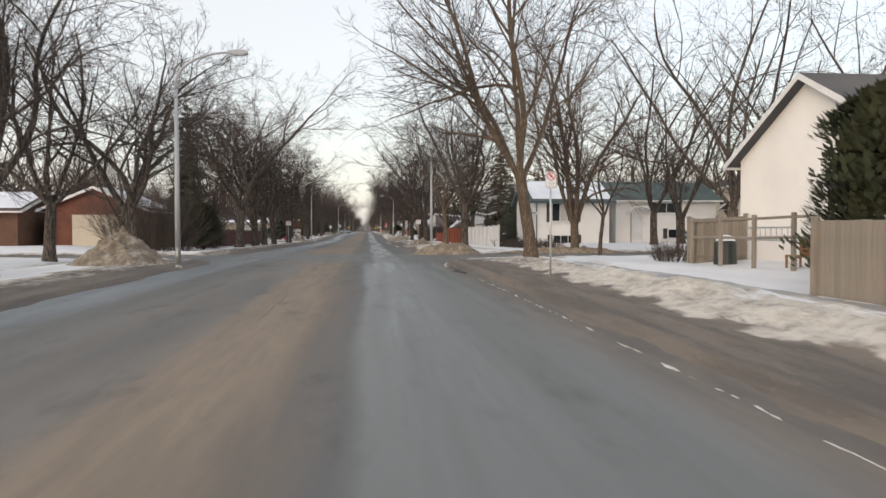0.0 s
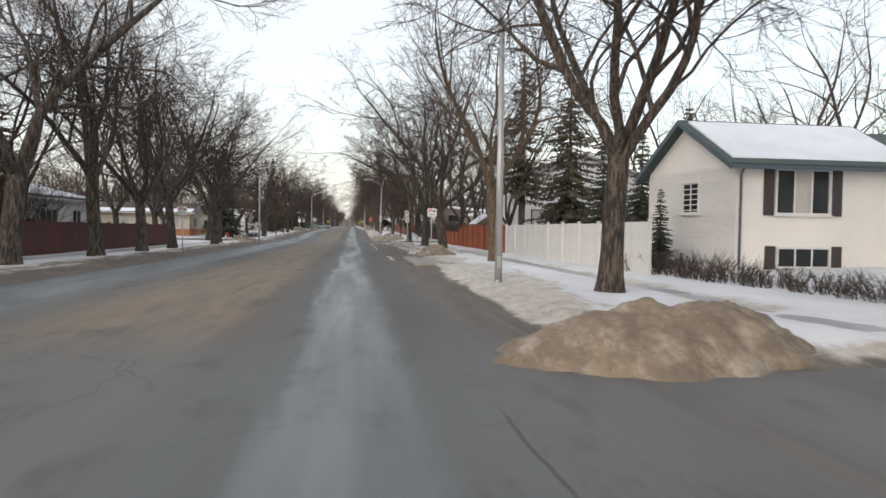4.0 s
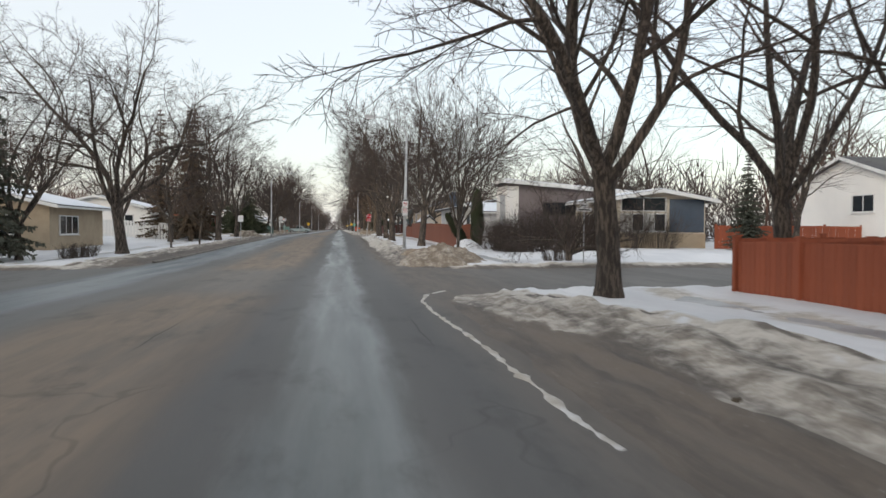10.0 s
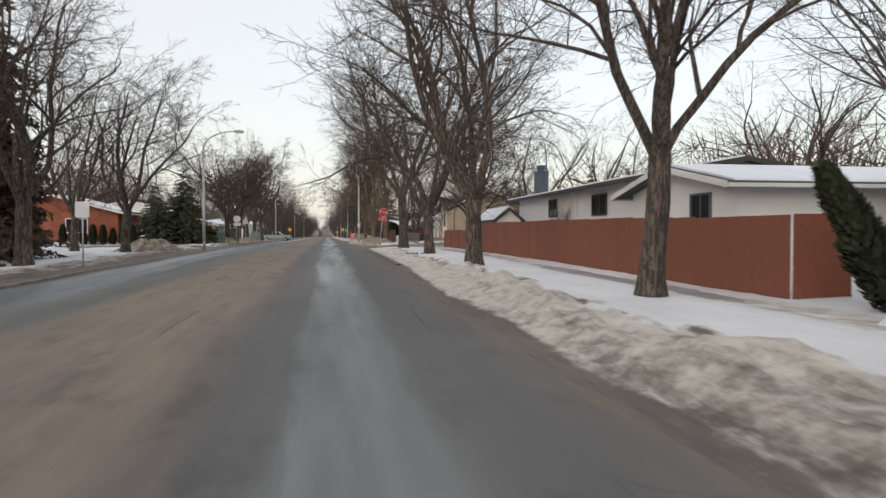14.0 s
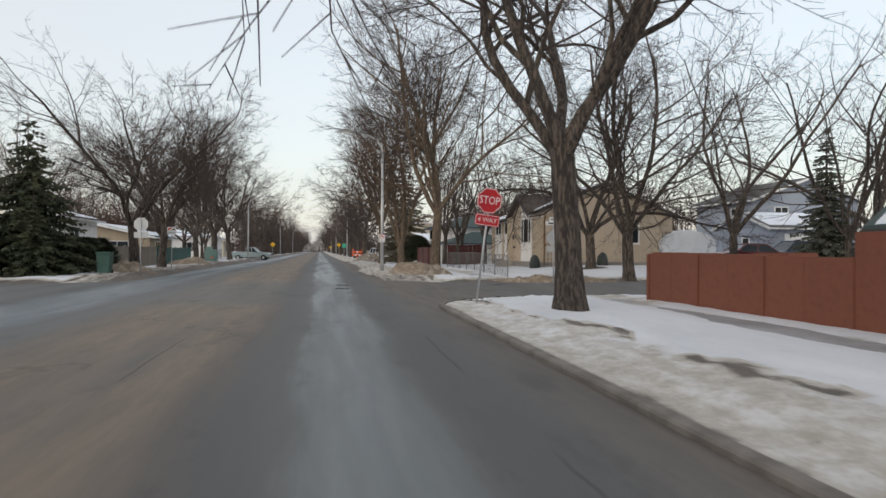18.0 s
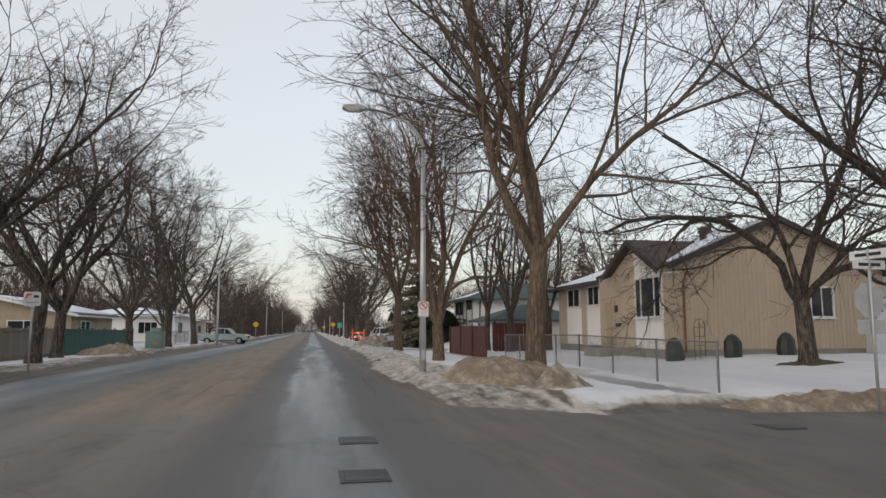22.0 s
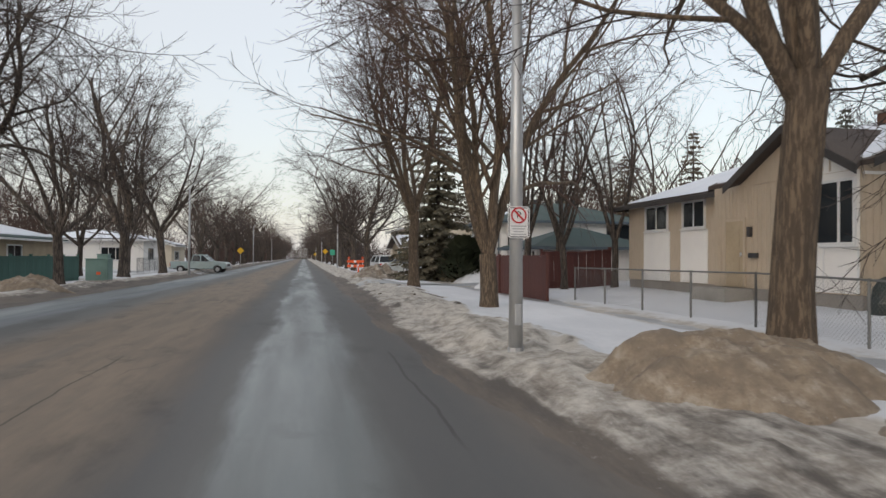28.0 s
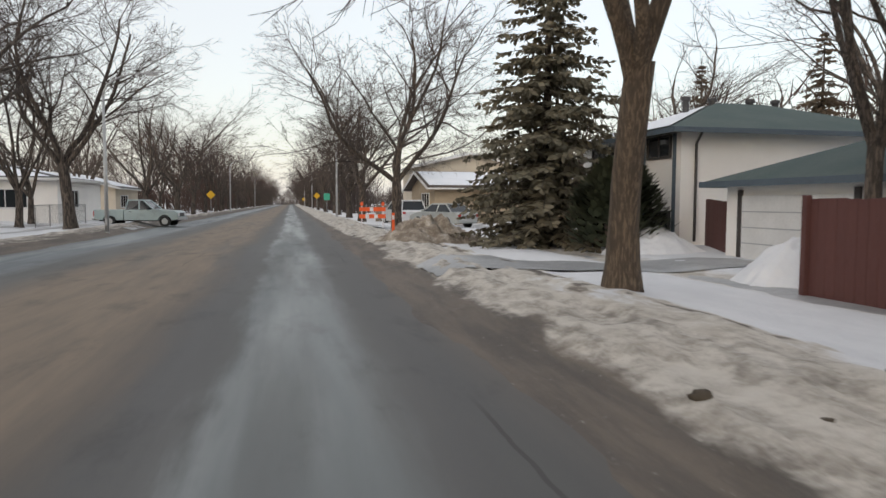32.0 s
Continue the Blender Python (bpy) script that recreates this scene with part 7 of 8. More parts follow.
h = House("tan bungalow with a snow-edged roof behind the green fence", -27.0, -16.5, 238.0, 248.0, z, 2.6, M_BRICKTAN).gable("y", 1.2, 0.6, M_ROOFGREEN, snow="b", trim=M_TRIMWHITE)
h.window("e", 240.0, 242.0, 1.1, 2.1, 2)
h.window("s", -20.5, -18.5, 1.1, 2.1, 2)
z = zbase(-16, 272)
h = House("white flat-fronted house with a snowy roof edge", -27.0, -15.6, 270.0, 281.0, z, 3.2, M_STUCCO).hip(1.2, 0.6, M_ROOFGREY, snow=[0, 1], trim=M_TRIMWHITE)
h.window("s", -19.5, -17.5, 1.2, 2.4, 3)
h.window("e", 272.0, 274.6, 1.2, 2.4, 3)
h = House("pale house further along the far side", -27.0, -16.5, 290.0, 300.0, z, 3.0, M_STUCCO_CREAM).gable("y", 1.3, 0.6, M_ROOFGREY, snow="b", trim=M_TRIMWHITE)
h.window("e", 292.0, 295.0, 1.1, 2.2, 3)

# ---------------------------------------------------------------- street furniture
for x, y, s in ((-7.85, 26.8, 1), (-9.3, 107.2, 1), (-8.25, 180.2, 1), (-9.0, 255.5, 1), (-9.2, 331.0, 1), (-9.2, 407.0, 1)):
    street_lamp(x, y, s)
for x, y in ((4.1, 52.6), (4.2, 282.0), (4.2, 358.0), (4.2, 434.0)):
    street_lamp(x, y, -1)
lamp = street_lamp(4.15, 134.3, -1)
lamp.rotation_euler[1] = radians(1.2)
p = plate(lamp, "sign_plate", 0.34, 0.52, 2.92, 0.0, -0.12, M_SIGNWHITE, edge=M_SIGNBLACK)
part("header_bar", Geo().box(-0.15, 0.15, -0.13, -0.124, 3.09, 3.17), M_SIGNBLACK, p)
ring_mark(p, 0.115, 2.92, 0.0, -0.125, "")
text_bars(p, 0.0, -0.124, 2.75, 0.24, 2, 0.04, M_SIGNGREY, 0.018)
no_parking(lamp, 2.4, 0.34, 0.46, 0.0, -0.12)
lamp = street_lamp(3.18, 206.1, -1, height=8.05, arm=2.1)
no_parking(lamp, 2.03, 0.33, 0.46, 0.0, -0.12)

stop_sign(3.74, 184.8, 0.4, 3.25, (7.0, 0))
stop_sign(-9.0, 203.2, 0.4, 3.05, (0, 0), facing=False)
post = sign_post("parking_sign", 4.4, 19.1, "white no-parking plate on a thin steel post", 3.2)
no_parking(post, 2.95, 0.34, 0.48)
post = sign_post("parking_sign", 3.83, 78.9, "two stacked parking plates on a leaning steel post", 2.95, lean=(-3.5, 0))
p = plate(post, "sign_plate", 0.28, 0.36, 2.75, 0.0, -0.05, M_SIGNWHITE, edge=M_SIGNBLACK)
ring_mark(p, 0.1, 2.79, 0.0, -0.055, "")
no_parking(post, 2.36, 0.28, 0.38, 0.0, -0.05)
bus_stop(4.5, 72.4, lean=(1.2, 0))
bus_stop(-9.0, 73.6)
bus_stop(-9.0, 210.5)
street_names(9.6, 42.9)
street_names(11.4, 122.3)
post = street_names(10.15, 197.0, 3.3)
part("octagon", Geo().prism([(u, v + 2.35) for u, v in octagon(0.62)], "y", 0.04, 0.046), M_SIGNBACK, post, "grey back of a stop sign")
part("tab", Geo().box(-0.3, 0.3, 0.04, 0.046, 1.72, 1.98), M_SIGNBACK, post)
# far warning and guide signs
for x, y, s, lab in ((4.3, 335.0, 0.8, "yellow"), (4.2, 450.0, 0.9, "yellow"), (-9.1, 303.0, 0.75, "yellow")):
    post = sign_post("warning_sign", x, y, "yellow diamond warning sign far up the street", 3.0)
    part("diamond", Geo().prism([(0, 2.6 - s * 0.7), (s * 0.7, 2.6), (0, 2.6 + s * 0.7), (-s * 0.7, 2.6)], "y", -0.05, -0.045), M_SIGNYELLOW, post)
post = sign_post("guide_sign", 4.8, 312.0, "green and white guide sign on a post", 2.9)
plate(post, "sign_plate", 0.8, 0.9, 2.4, 0, -0.05, M_SIGNGREEN)
post = sign_post("guide_sign", -9.2, 160.0, "white sign plate facing along the far lane", 2.6)
plate(post, "sign_plate", 0.5, 0.6, 2.3, 0, -0.05, M_SIGNWHITE)

# works barrier and marker by the verge
ob = thing("works_barrier", 4.6, 257.0, at(4.6, 257.0), "orange and white striped works barrier on plastic feet", "barrier")
for k in range(2):
    part("barrier_board", Geo().cbox(-0.75, 0.75, -0.03, 0.03, 0.45 + 0.4 * k, 0.68 + 0.4 * k, 0.01), M_ORANGE, ob)
for s in (-0.6, 0.6):
    part("leg", Geo().cbox(s - 0.03, s + 0.03, -0.25, 0.25, -0.08, 0.06, 0.01).box(s - 0.025, s + 0.025, -0.025, 0.025, 0.0, 1.15), M_SIGNWHITE, ob)
    part("warning_lamp", Geo().lathe([(0.05, 1.15), (0.09, 1.2), (0.09, 1.32), (0.04, 1.38)], 10, s, 0), M_ORANGE, ob)
part("white_stripe", Geo().box(-0.4, -0.2, -0.034, -0.03, 0.46, 0.67).box(0.1, 0.3, -0.034, -0.03, 0.46, 0.67).box(-0.15, 0.05, -0.034, -0.03, 0.86, 1.07), M_SIGNWHITE, ob)
ob = thing("marker_post", 3.75, 243.0, at(3.75, 243.0), "orange flexible marker stake in the snowbank", "marker")
part("stake", Geo().cbox(-0.05, 0.05, -0.012, 0.012, -0.2, 0.95, 0.01), M_ORANGE, ob)
part("reflector", Geo().box(-0.04, 0.04, -0.016, -0.012, 0.7, 0.85), M_SIGNWHITE, ob)

# utility boxes, bin, hydrant
ob = thing("utility_box", -10.5, 236.0, at(-10.5, 236.0), "pale green electrical cabinet on a concrete pad", "utility box")
part("cabinet", Geo().cbox(-0.55, 0.55, -0.5, 0.5, 0.0, 1.15, 0.03), M_GREENBOX, ob)
part("pad", Geo().cbox(-0.65, 0.65, -0.6, 0.6, -0.2, 0.05, 0.02), M_CONC, ob)
part("lid", Geo().cbox(-0.58, 0.58, -0.53, 0.53, 1.15, 1.2, 0.02), M_GREENBOX, ob)
part("cabinet_door", Geo().cbox(-0.45, 0.45, -0.52, -0.5, 0.12, 1.05, 0.01), M_GREENBOX, ob)
part("warning_label", Geo().box(0.0, 0.2, -0.524, -0.52, 0.35, 0.5), M_ORANGE, ob)
ob = thing("utility_box", -11.2, 239.5, at(-11.2, 239.5), "tall narrow grey-green cable cabinet", "utility box")
part("cabinet", Geo().cbox(-0.3, 0.3, -0.3, 0.3, -0.1, 1.45, 0.03), M_GREENBOX, ob)
part("lid", Geo().cbox(-0.33, 0.33, -0.33, 0.33, 1.45, 1.5, 0.02), M_GREENBOX, ob)
ob = thing("wheeled_bin", -10.3, 202.0, at(-10.3, 202.0), "dark green wheeled rubbish bin in the snow", "bin")
part("body", Geo().prism([(-0.24, 0.05), (0.24, 0.05), (0.3, 0.95), (-0.3, 0.95)], "y", -0.3, 0.3), M_BINGREEN, ob)
part("lid", Geo().cbox(-0.33, 0.33, -0.36, 0.33, 0.95, 1.03, 0.02), M_BINGREEN, ob)
for s in (-0.25, 0.25):
    part("wheel", Geo().tube([(s - 0.03, 0.3, 0.1), (s + 0.03, 0.3, 0.1)], [0.1, 0.1], 10), M_TYRE, ob)
ob = thing("fire_hydrant", -15.2, 116.8 + 6.0, at(-15.2, 122.8), "red fire hydrant standing in the snow", "hydrant")
part("barrel", Geo().lathe([(0.14, -0.1), (0.11, 0.05), (0.11, 0.5), (0.14, 0.52), (0.12, 0.62), (0.05, 0.72)], 10), M_RED, ob)
for s in (-1, 1):
    part("nozzle", Geo().tube([(s * 0.08, 0, 0.42), (s * 0.2, 0, 0.42)], [0.05, 0.05], 8), M_RED, ob)

# ---------------------------------------------------------------- vehicles
pickup_truck(-9.7, 267.0, -8, M_CARTEAL, "pale silver-green pickup truck pulling out of the far side lane")
car("parked_car", 9.2, 259.2, 118, M_CARSILVER, "silver saloon parked on a snowy drive", "sedan")
car("parked_car", 7.9, 266.5, 100, M_CARWHITE, "white car parked behind the silver saloon", "suv")
car("parked_car", 26.0, 206.3, 175, M_CARRED, "dark red saloon parked beyond the tan bungalow", "sedan")
car("parked_car", 30.4, 207.6, 178, M_CARBLUE, "dark blue estate car parked beside a garage", "suv")
car("parked_car", 27.5, 54.0, 5, M_CARGREEN, "dark green saloon parked on a side-street drive", "sedan")
ob = thing("car_shelter", 24.6, 210.5, at(24.6, 210.5), "white tarpaulin car shelter with a snowy arched top", "shelter")
arc = [(2.0 * math.cos(math.pi * k / 10), 1.5 + 0.9 * math.sin(math.pi * k / 10)) for k in range(11)]
part("tarpaulin", Geo().prism([(2.0, -0.1)] + arc + [(-2.0, -0.1)], "y", 0.0, 5.0), M_TENT, ob)
part("roof_snow", Geo().prism([(u * 0.8, w + 0.05 if k not in (0, 10) else w + 0.03) for k, (u, w) in enumerate(arc) if 1 <= k <= 9], "y", 0.2, 4.8), M_ROOFSNOW, ob)

# ---------------------------------------------------------------- things in the gardens
for k, (x, y) in enumerate(((13.5, 210.2), (15.6, 209.7), (18.1, 210.0))):
    g = Geo().lathe([(0.33, -0.1), (0.36, 0.25), (0.30, 0.6), (0.16, 0.82), (0.03, 0.88)], 9)
    r = random.Random(k)
    g.v = [(a * r.uniform(0.88, 1.12), b * r.uniform(0.88, 1.12), c) for a, b, c in g.v]
    solid("wrapped_shrub", g, M_BAG, "young shrub wrapped in dark tarpaulin for winter", "shrub", x, y, at(x, y), group="wrapped shrubs by the bungalow")
ob = thing("garden_trellis", 14.2, 209.6, at(14.2, 209.6), "black wrought-iron garden trellis with a scrolled top", "trellis")
for s in (-0.22, 0.0, 0.22):
    part("upright", Geo().tube([(s, 0, -0.2), (s, 0, 1.25 if s else 1.5)], [0.014, 0.014], 6), M_DARKMETAL, ob)
for k in range(4):
    part("cross_bar", Geo().tube([(-0.22, 0, 0.2 + 0.33 * k), (0.22, 0, 0.2 + 0.33 * k)], [0.01, 0.01], 6), M_DARKMETAL, ob)
for s in (-1, 1):
    part("scroll", Geo().tube([(s * 0.22 * math.cos(a), 0, 1.25 + 0.27 * math.sin(a)) for a in [math.pi / 2 * k / 6 for k in range(7)]], [0.012] * 7, 6), M_DARKMETAL, ob)
ob = thing("door_trellis", 23.1, 210.85, at(23.1, 210.6), "tall dark lattice against the tan wall", "trellis")
for k in range(4):
    part("upright", Geo().box(-0.3 + 0.2 * k, -0.27 + 0.2 * k, -0.02, 0.02, 0, 2.3), M_DARKMETAL, ob)
for k in range(9):
    part("cross_bar", Geo().box(-0.32, 0.36, -0.03, -0.02, 0.2 + 0.25 * k, 0.23 + 0.25 * k), M_DARKMETAL, ob)
ob = thing("ladder", 12.6, 21.8, at(12.6, 21.8) + 0.85, "aluminium ladder hung along the garden fence", "ladder")
for zz in (0.0, 0.42):
    part("rail", Geo().cbox(-0.02, 0.02, -1.3, 1.3, zz, zz + 0.06, 0.005), M_STEEL, ob)
for k in range(8):
    part("rung", Geo().tube([(0, -1.1 + 0.31 * k, 0.02), (0, -1.1 + 0.31 * k, 0.44)], [0.014, 0.014], 6), M_STEEL, ob)
ob = thing("wheeled_bin", 12.3, 24.0, at(12.3, 24.0), "black compost bin with snow on its lid", "bin")
part("body", Geo().lathe([(0.42, -0.1), (0.38, 0.8), (0.3, 0.86)], 14), M_BAG, ob)
part("snow_cap", Geo().lathe([(0.34, 0.86), (0.3, 1.0), (0.1, 1.08)], 14), M_ROOFSNOW, ob)
ob = thing("garden_chair", 12.9, 20.6, at(12.9, 20.6), "old rust-brown wooden crate chair by the fence", "chair")
part("seat", Geo().cbox(-0.28, 0.28, -0.28, 0.28, 0.35, 0.42, 0.01), M_DOORBROWN, ob)
part("backrest", Geo().cbox(0.22, 0.28, -0.28, 0.28, 0.42, 0.95, 0.01), M_DOORBROWN, ob)
for a, b in ((-0.24, -0.24), (0.24, -0.24), (-0.24, 0.24), (0.24, 0.24)):
    part("leg", Geo().cbox(a - 0.03, a + 0.03, b - 0.03, b + 0.03, -0.05, 0.35, 0.005), M_DOORBROWN, ob)

# ---------------------------------------------------------------- ploughed snow
snow_pile(4.0, 42.7, 2.3, 1.4, 0.68, "sandy brown ploughed pile on the first corner", M_SAND, seed=3, peak=2.6, lumps=0.1)
snow_pile(11.8, 42.4, 4.2, 0.6, 0.3, "low brown ridge ploughed along the side street", M_SAND, seed=33, peak=2.0, lumps=0.3)
snow_pile(4.95, 74.1, 1.35, 1.25, 0.66, "sandy pile of old snow behind the bus stop", M_SAND, seed=5, peak=1.2, lumps=0.18)
snow_pile(5.3, 76.9, 2.1, 1.6, 0.34, "rounded heap of greyish snow beside the sandy pile", M_GREYPILE, seed=6, lumps=0.15)
snow_pile(5.0, 124.0, 2.4, 2.2, 0.56, "large dirty ploughed heap with grit and grass", seed=7, lumps=0.32, turn=-25, peak=2.0)
snow_pile(10.5, 197.7, 3.4, 0.7, 0.28, "low brown ridge ploughed along the second side street", M_SAND, seed=35, peak=2.0, lumps=0.3)
snow_pile(5.3, 128.0, 2.0, 1.6, 0.5, "dirty heap under the young tree", M_SAND, seed=8, peak=2.0)
snow_pile(4.95, 203.2, 1.85, 1.5, 0.52, "smooth brown sandy heap at the tree's foot", M_SAND, seed=9, lumps=0.15, peak=2.2)
snow_pile(5.5, 201.0, 0.85, 0.75, 0.36, "crumbled icy heap on the corner", seed=10, lumps=0.5)
snow_pile(-10.2, 28.0, 2.0, 1.8, 0.95, "grey ploughed heap behind the lamp post", seed=11, lumps=0.35)
snow_pile(-11.0, 108.5, 1.8, 1.5, 0.6, "grey heap of grit and branches", seed=12, lumps=0.45)
snow_pile(-10.8, 176.5, 2.2, 1.7, 0.7, "grey heap of dirty snow by the lamp post", seed=13, lumps=0.3)
snow_pile(-10.4, 206.0, 1.7, 1.4, 0.5, "dark earthy heap by the far kerb", M_SAND, seed=14)
snow_pile(-10.8, 226.5, 2.0, 1.4, 0.55, "dark earthy heap before the green fence", M_SAND, seed=15)
snow_pile(5.2, 243.5, 2.2, 2.6, 0.75, "rough dirty bank at the drive's edge", seed=16, lumps=0.45)
snow_pile(10.5, 236.4, 1.7, 1.2, 0.7, "clean snow heaped beside the drive", M_SNOW, seed=17, lumps=0.2)
snow_pile(9.6, 229.2, 1.4, 1.1, 0.8, "clean snow heaped against the burgundy fence", M_SNOW, seed=18, lumps=0.15)
snow_pile(9.3, 140.8, 1.3, 1.4, 0.8, "clean snow heap beside the cedar", M_SNOW, seed=19, lumps=0.2)

# ---------------------------------------------------------------- drive aprons and slabs
slab_me = None
for k in range(6):
    o = part("concrete_slab", slab_me or Geo().cbox(-0.9, 0.9, -0.62, 0.62, -0.12, 0.05, 0.02), M_CONC)
    slab_me = o.data
    o.matrix_world = pose(3.8, 64.6 + 1.27 * k, float(base_z(64.6 + 1.27 * k)) + 0.088, 0, 0.5 * (k % 3 - 1), 0.4 * (k % 2))
    tagged(o, "pale concrete slab of the bus-stop apron, edges showing through ice", "paving slab", "slabs of the bus-stop apron")
tagged(sheet("driveway", steps((2.9, 11.6, 0.6)), steps((231.2, 233.6, 0.4)), lambda x, y: ground_z(x, y) + 0.03 + 0.03 * fbm(x, y, 1.5, 4), M_ICE), "cleared wet drive up to the garage", "driveway", kind="structure")
tagged(sheet("driveway", steps((2.9, 22, 0.8)), steps((256.5, 262.5, 0.6)), lambda x, y: ground_z(x, y) + 0.0 + 0.05 * fbm(x, y, 2.5, 4), M_ICE), "half-cleared wet drive beside the snowbank", "driveway", kind="structure")
tagged(sheet("driveway", steps((-24, -8.6, 0.8)), steps((260.5, 266.5, 0.6)), lambda x, y: ground_z(x, y) + 0.0 + 0.05 * fbm(x, y, 2.5, 4), M_ICE), "wet side lane where the pickup came out", "driveway", kind="structure")


def puddle(x, y, rx, ry, label):
    """A sheet of still meltwater with a crooked outline, flush with the asphalt."""
    n = 90
    V = [(0, 0, 0)]
    for k in range(n):
        a = 2 * math.pi * k / n
        q = 1 + 0.14 * math.sin(2 * a + 0.6) + 0.12 * math.sin(5 * a + 1.9) + 0.09 * math.sin(11 * a) + 0.06 * math.sin(23 * a + 2)
        V.append((rx * q * math.cos(a) + 0.05 * math.sin(3 * math.sin(a) * 2), ry * q * math.sin(a), 0))
    solid("puddle", Geo().add(V, [(0, 1 + k, 1 + (k + 1) % n) for k in range(n)]), M_PUDDLE, label, "puddle", x, y, float(base_z(y)) + 0.008, 0, "", "structure")


puddle(2.46, 25.0, 0.17, 2.3, "long meltwater puddle in the gutter, mirroring bare trees")


def ice_line(pts, width, label, gap=0.4):
    """An uneven ribbon of old ice left at the edge of the asphalt, pinched off here and there."""
    P = np.array(pts)
    run = np.concatenate([[0], np.cumsum(np.hypot(*np.diff(P, axis=0).T))])
    t = np.arange(0, run[-1], 0.09)
    x, y = np.interp(t, run, P[:, 0]), np.interp(t, run, P[:, 1])
    x = x + 0.03 * fbm(x * 0, y, 1.7, 61)
    tx, ty = np.gradient(x), np.gradient(y)
    n = np.hypot(tx, ty)
    nx, ny = ty / n, -tx / n
    w = width * np.clip(1.15 - 1.6 * gap + 0.75 * fbm(x, y, 1.1, 62) + 0.45 * fbm(x, y, 0.35, 63), 0, 2)
    w[0] = w[-1] = 0
    h = 0.17 * w * (1 + 0.5 * fbm(x, y, 0.3, 64))
    V, F, k = [], [], 5
    for i in range(len(t)):
        for u, q in ((-1, -0.02), (-0.5, 0.75), (0.1, 1.0), (0.6, 0.6), (1, -0.02)):
            V.append((x[i] + nx[i] * u * w[i], y[i] + ny[i] * u * w[i], float(base_z(y[i])) + (h[i] * q if q > 0 else q * (w[i] > 0)) - (0.012 if w[i] <= 0.004 else 0)))
    for i in range(len(t) - 1):
        F += [(i * k + q, i * k + q + 1, (i + 1) * k + q + 1, (i + 1) * k + q) for q in range(k - 1)]
    solid("ice_ridge", raw_mesh("ice_ridge", V, F, M_GREYPILE), M_GREYPILE, label, "ice ridge", 0, 0, 0, 0, "ridges of ice along the gutter", "stuff")


ice_line([(2.1, 88.0), (2.15, 92.0), (2.22, 95.6)], 0.06, "thin rim of ice along the muddy verge", 0.25)
ice_line([(2.24, 75.4), (2.36, 73.4), (2.28, 71.6), (2.36, 69.9)], 0.10, "broken line of white ice before the bus stop", 0.15)

ice_line([(2.58, 3.0), (2.62, 8.0), (2.6, 14.0), (2.56, 20.5)], 0.05, "thin broken line of ice along the first gutter", 0.62)
ice_line([(2.32, 27.0), (2.5, 29.0), (2.85, 30.8), (3.5, 32.2)], 0.06, "broken rim of ice round the first corner", 0.1)
ice_line([(2.24, 96.4), (2.22, 99.0), (2.2, 102.0), (2.06, 105.6), (2.1, 107.6), (2.4, 109.2), (3.1, 110.4)], 0.065, "white rim of ice round the second corner", 0.15)

# clods of frozen mud on the corner by the stop sign
CLODS = [raw_mesh("mud_clod", *lump_data(k), M_TURF, False) for k in range(4)]
r = random.Random(12)
for cx, cy, n, spread in ((3.95, 186.4, 8, 0.45), (4.05, 185.6, 6, 0.4), (5.2, 186.8, 3, 0.6), (2.95, 167.5, 16, 1.8), (2.9, 171.0, 12, 1.8), (4.5, 167.5, 6, 1.2), (4.4, 217.0, 6, 1.5), (3.8, 221.0, 5, 1.2), (4.9, 123.4, 7, 1.0), (5.0, 203.4, 6, 0.9), (4.6, 88.0, 7, 2.0), (4.4, 94.0, 6, 2.0)):
    for k in range(n):
        x, y = cx + r.gauss(0, spread * 0.45), cy + r.gauss(0, spread * 0.8)
        o = new("mud_clod", CLODS[k % 4])
        s = r.uniform(0.35, 1.1)
        o.matrix_world = pose(x, y, at(x, y) - 0.015, 0, 0, r.uniform(0, 360)) @ Matrix.Diagonal((s * 1.3, s, s * 0.8, 1))
        tagged(o, "dark clod of frozen mud and turf on the snow", "mud clod", "clods of frozen mud")
# manhole and drain covers
for x, y in ((7.19, 195.76), (0.63, 195.7), (0.55, 193.4)):
    ob = thing("drain_cover", x, y, float(base_z(y)) + 0.004, "dark cast-iron cover set in the asphalt", "drain cover", "drain covers at the crossing")
    part("frame", Geo().cbox(-0.26, 0.26, -0.3, 0.3, -0.03, 0.010, 0.004), M_DARKMETAL, ob)
    part("lid", Geo().cbox(-0.21, 0.21, -0.25, 0.25, -0.02, 0.016, 0.004), M_DARKMETAL, ob)

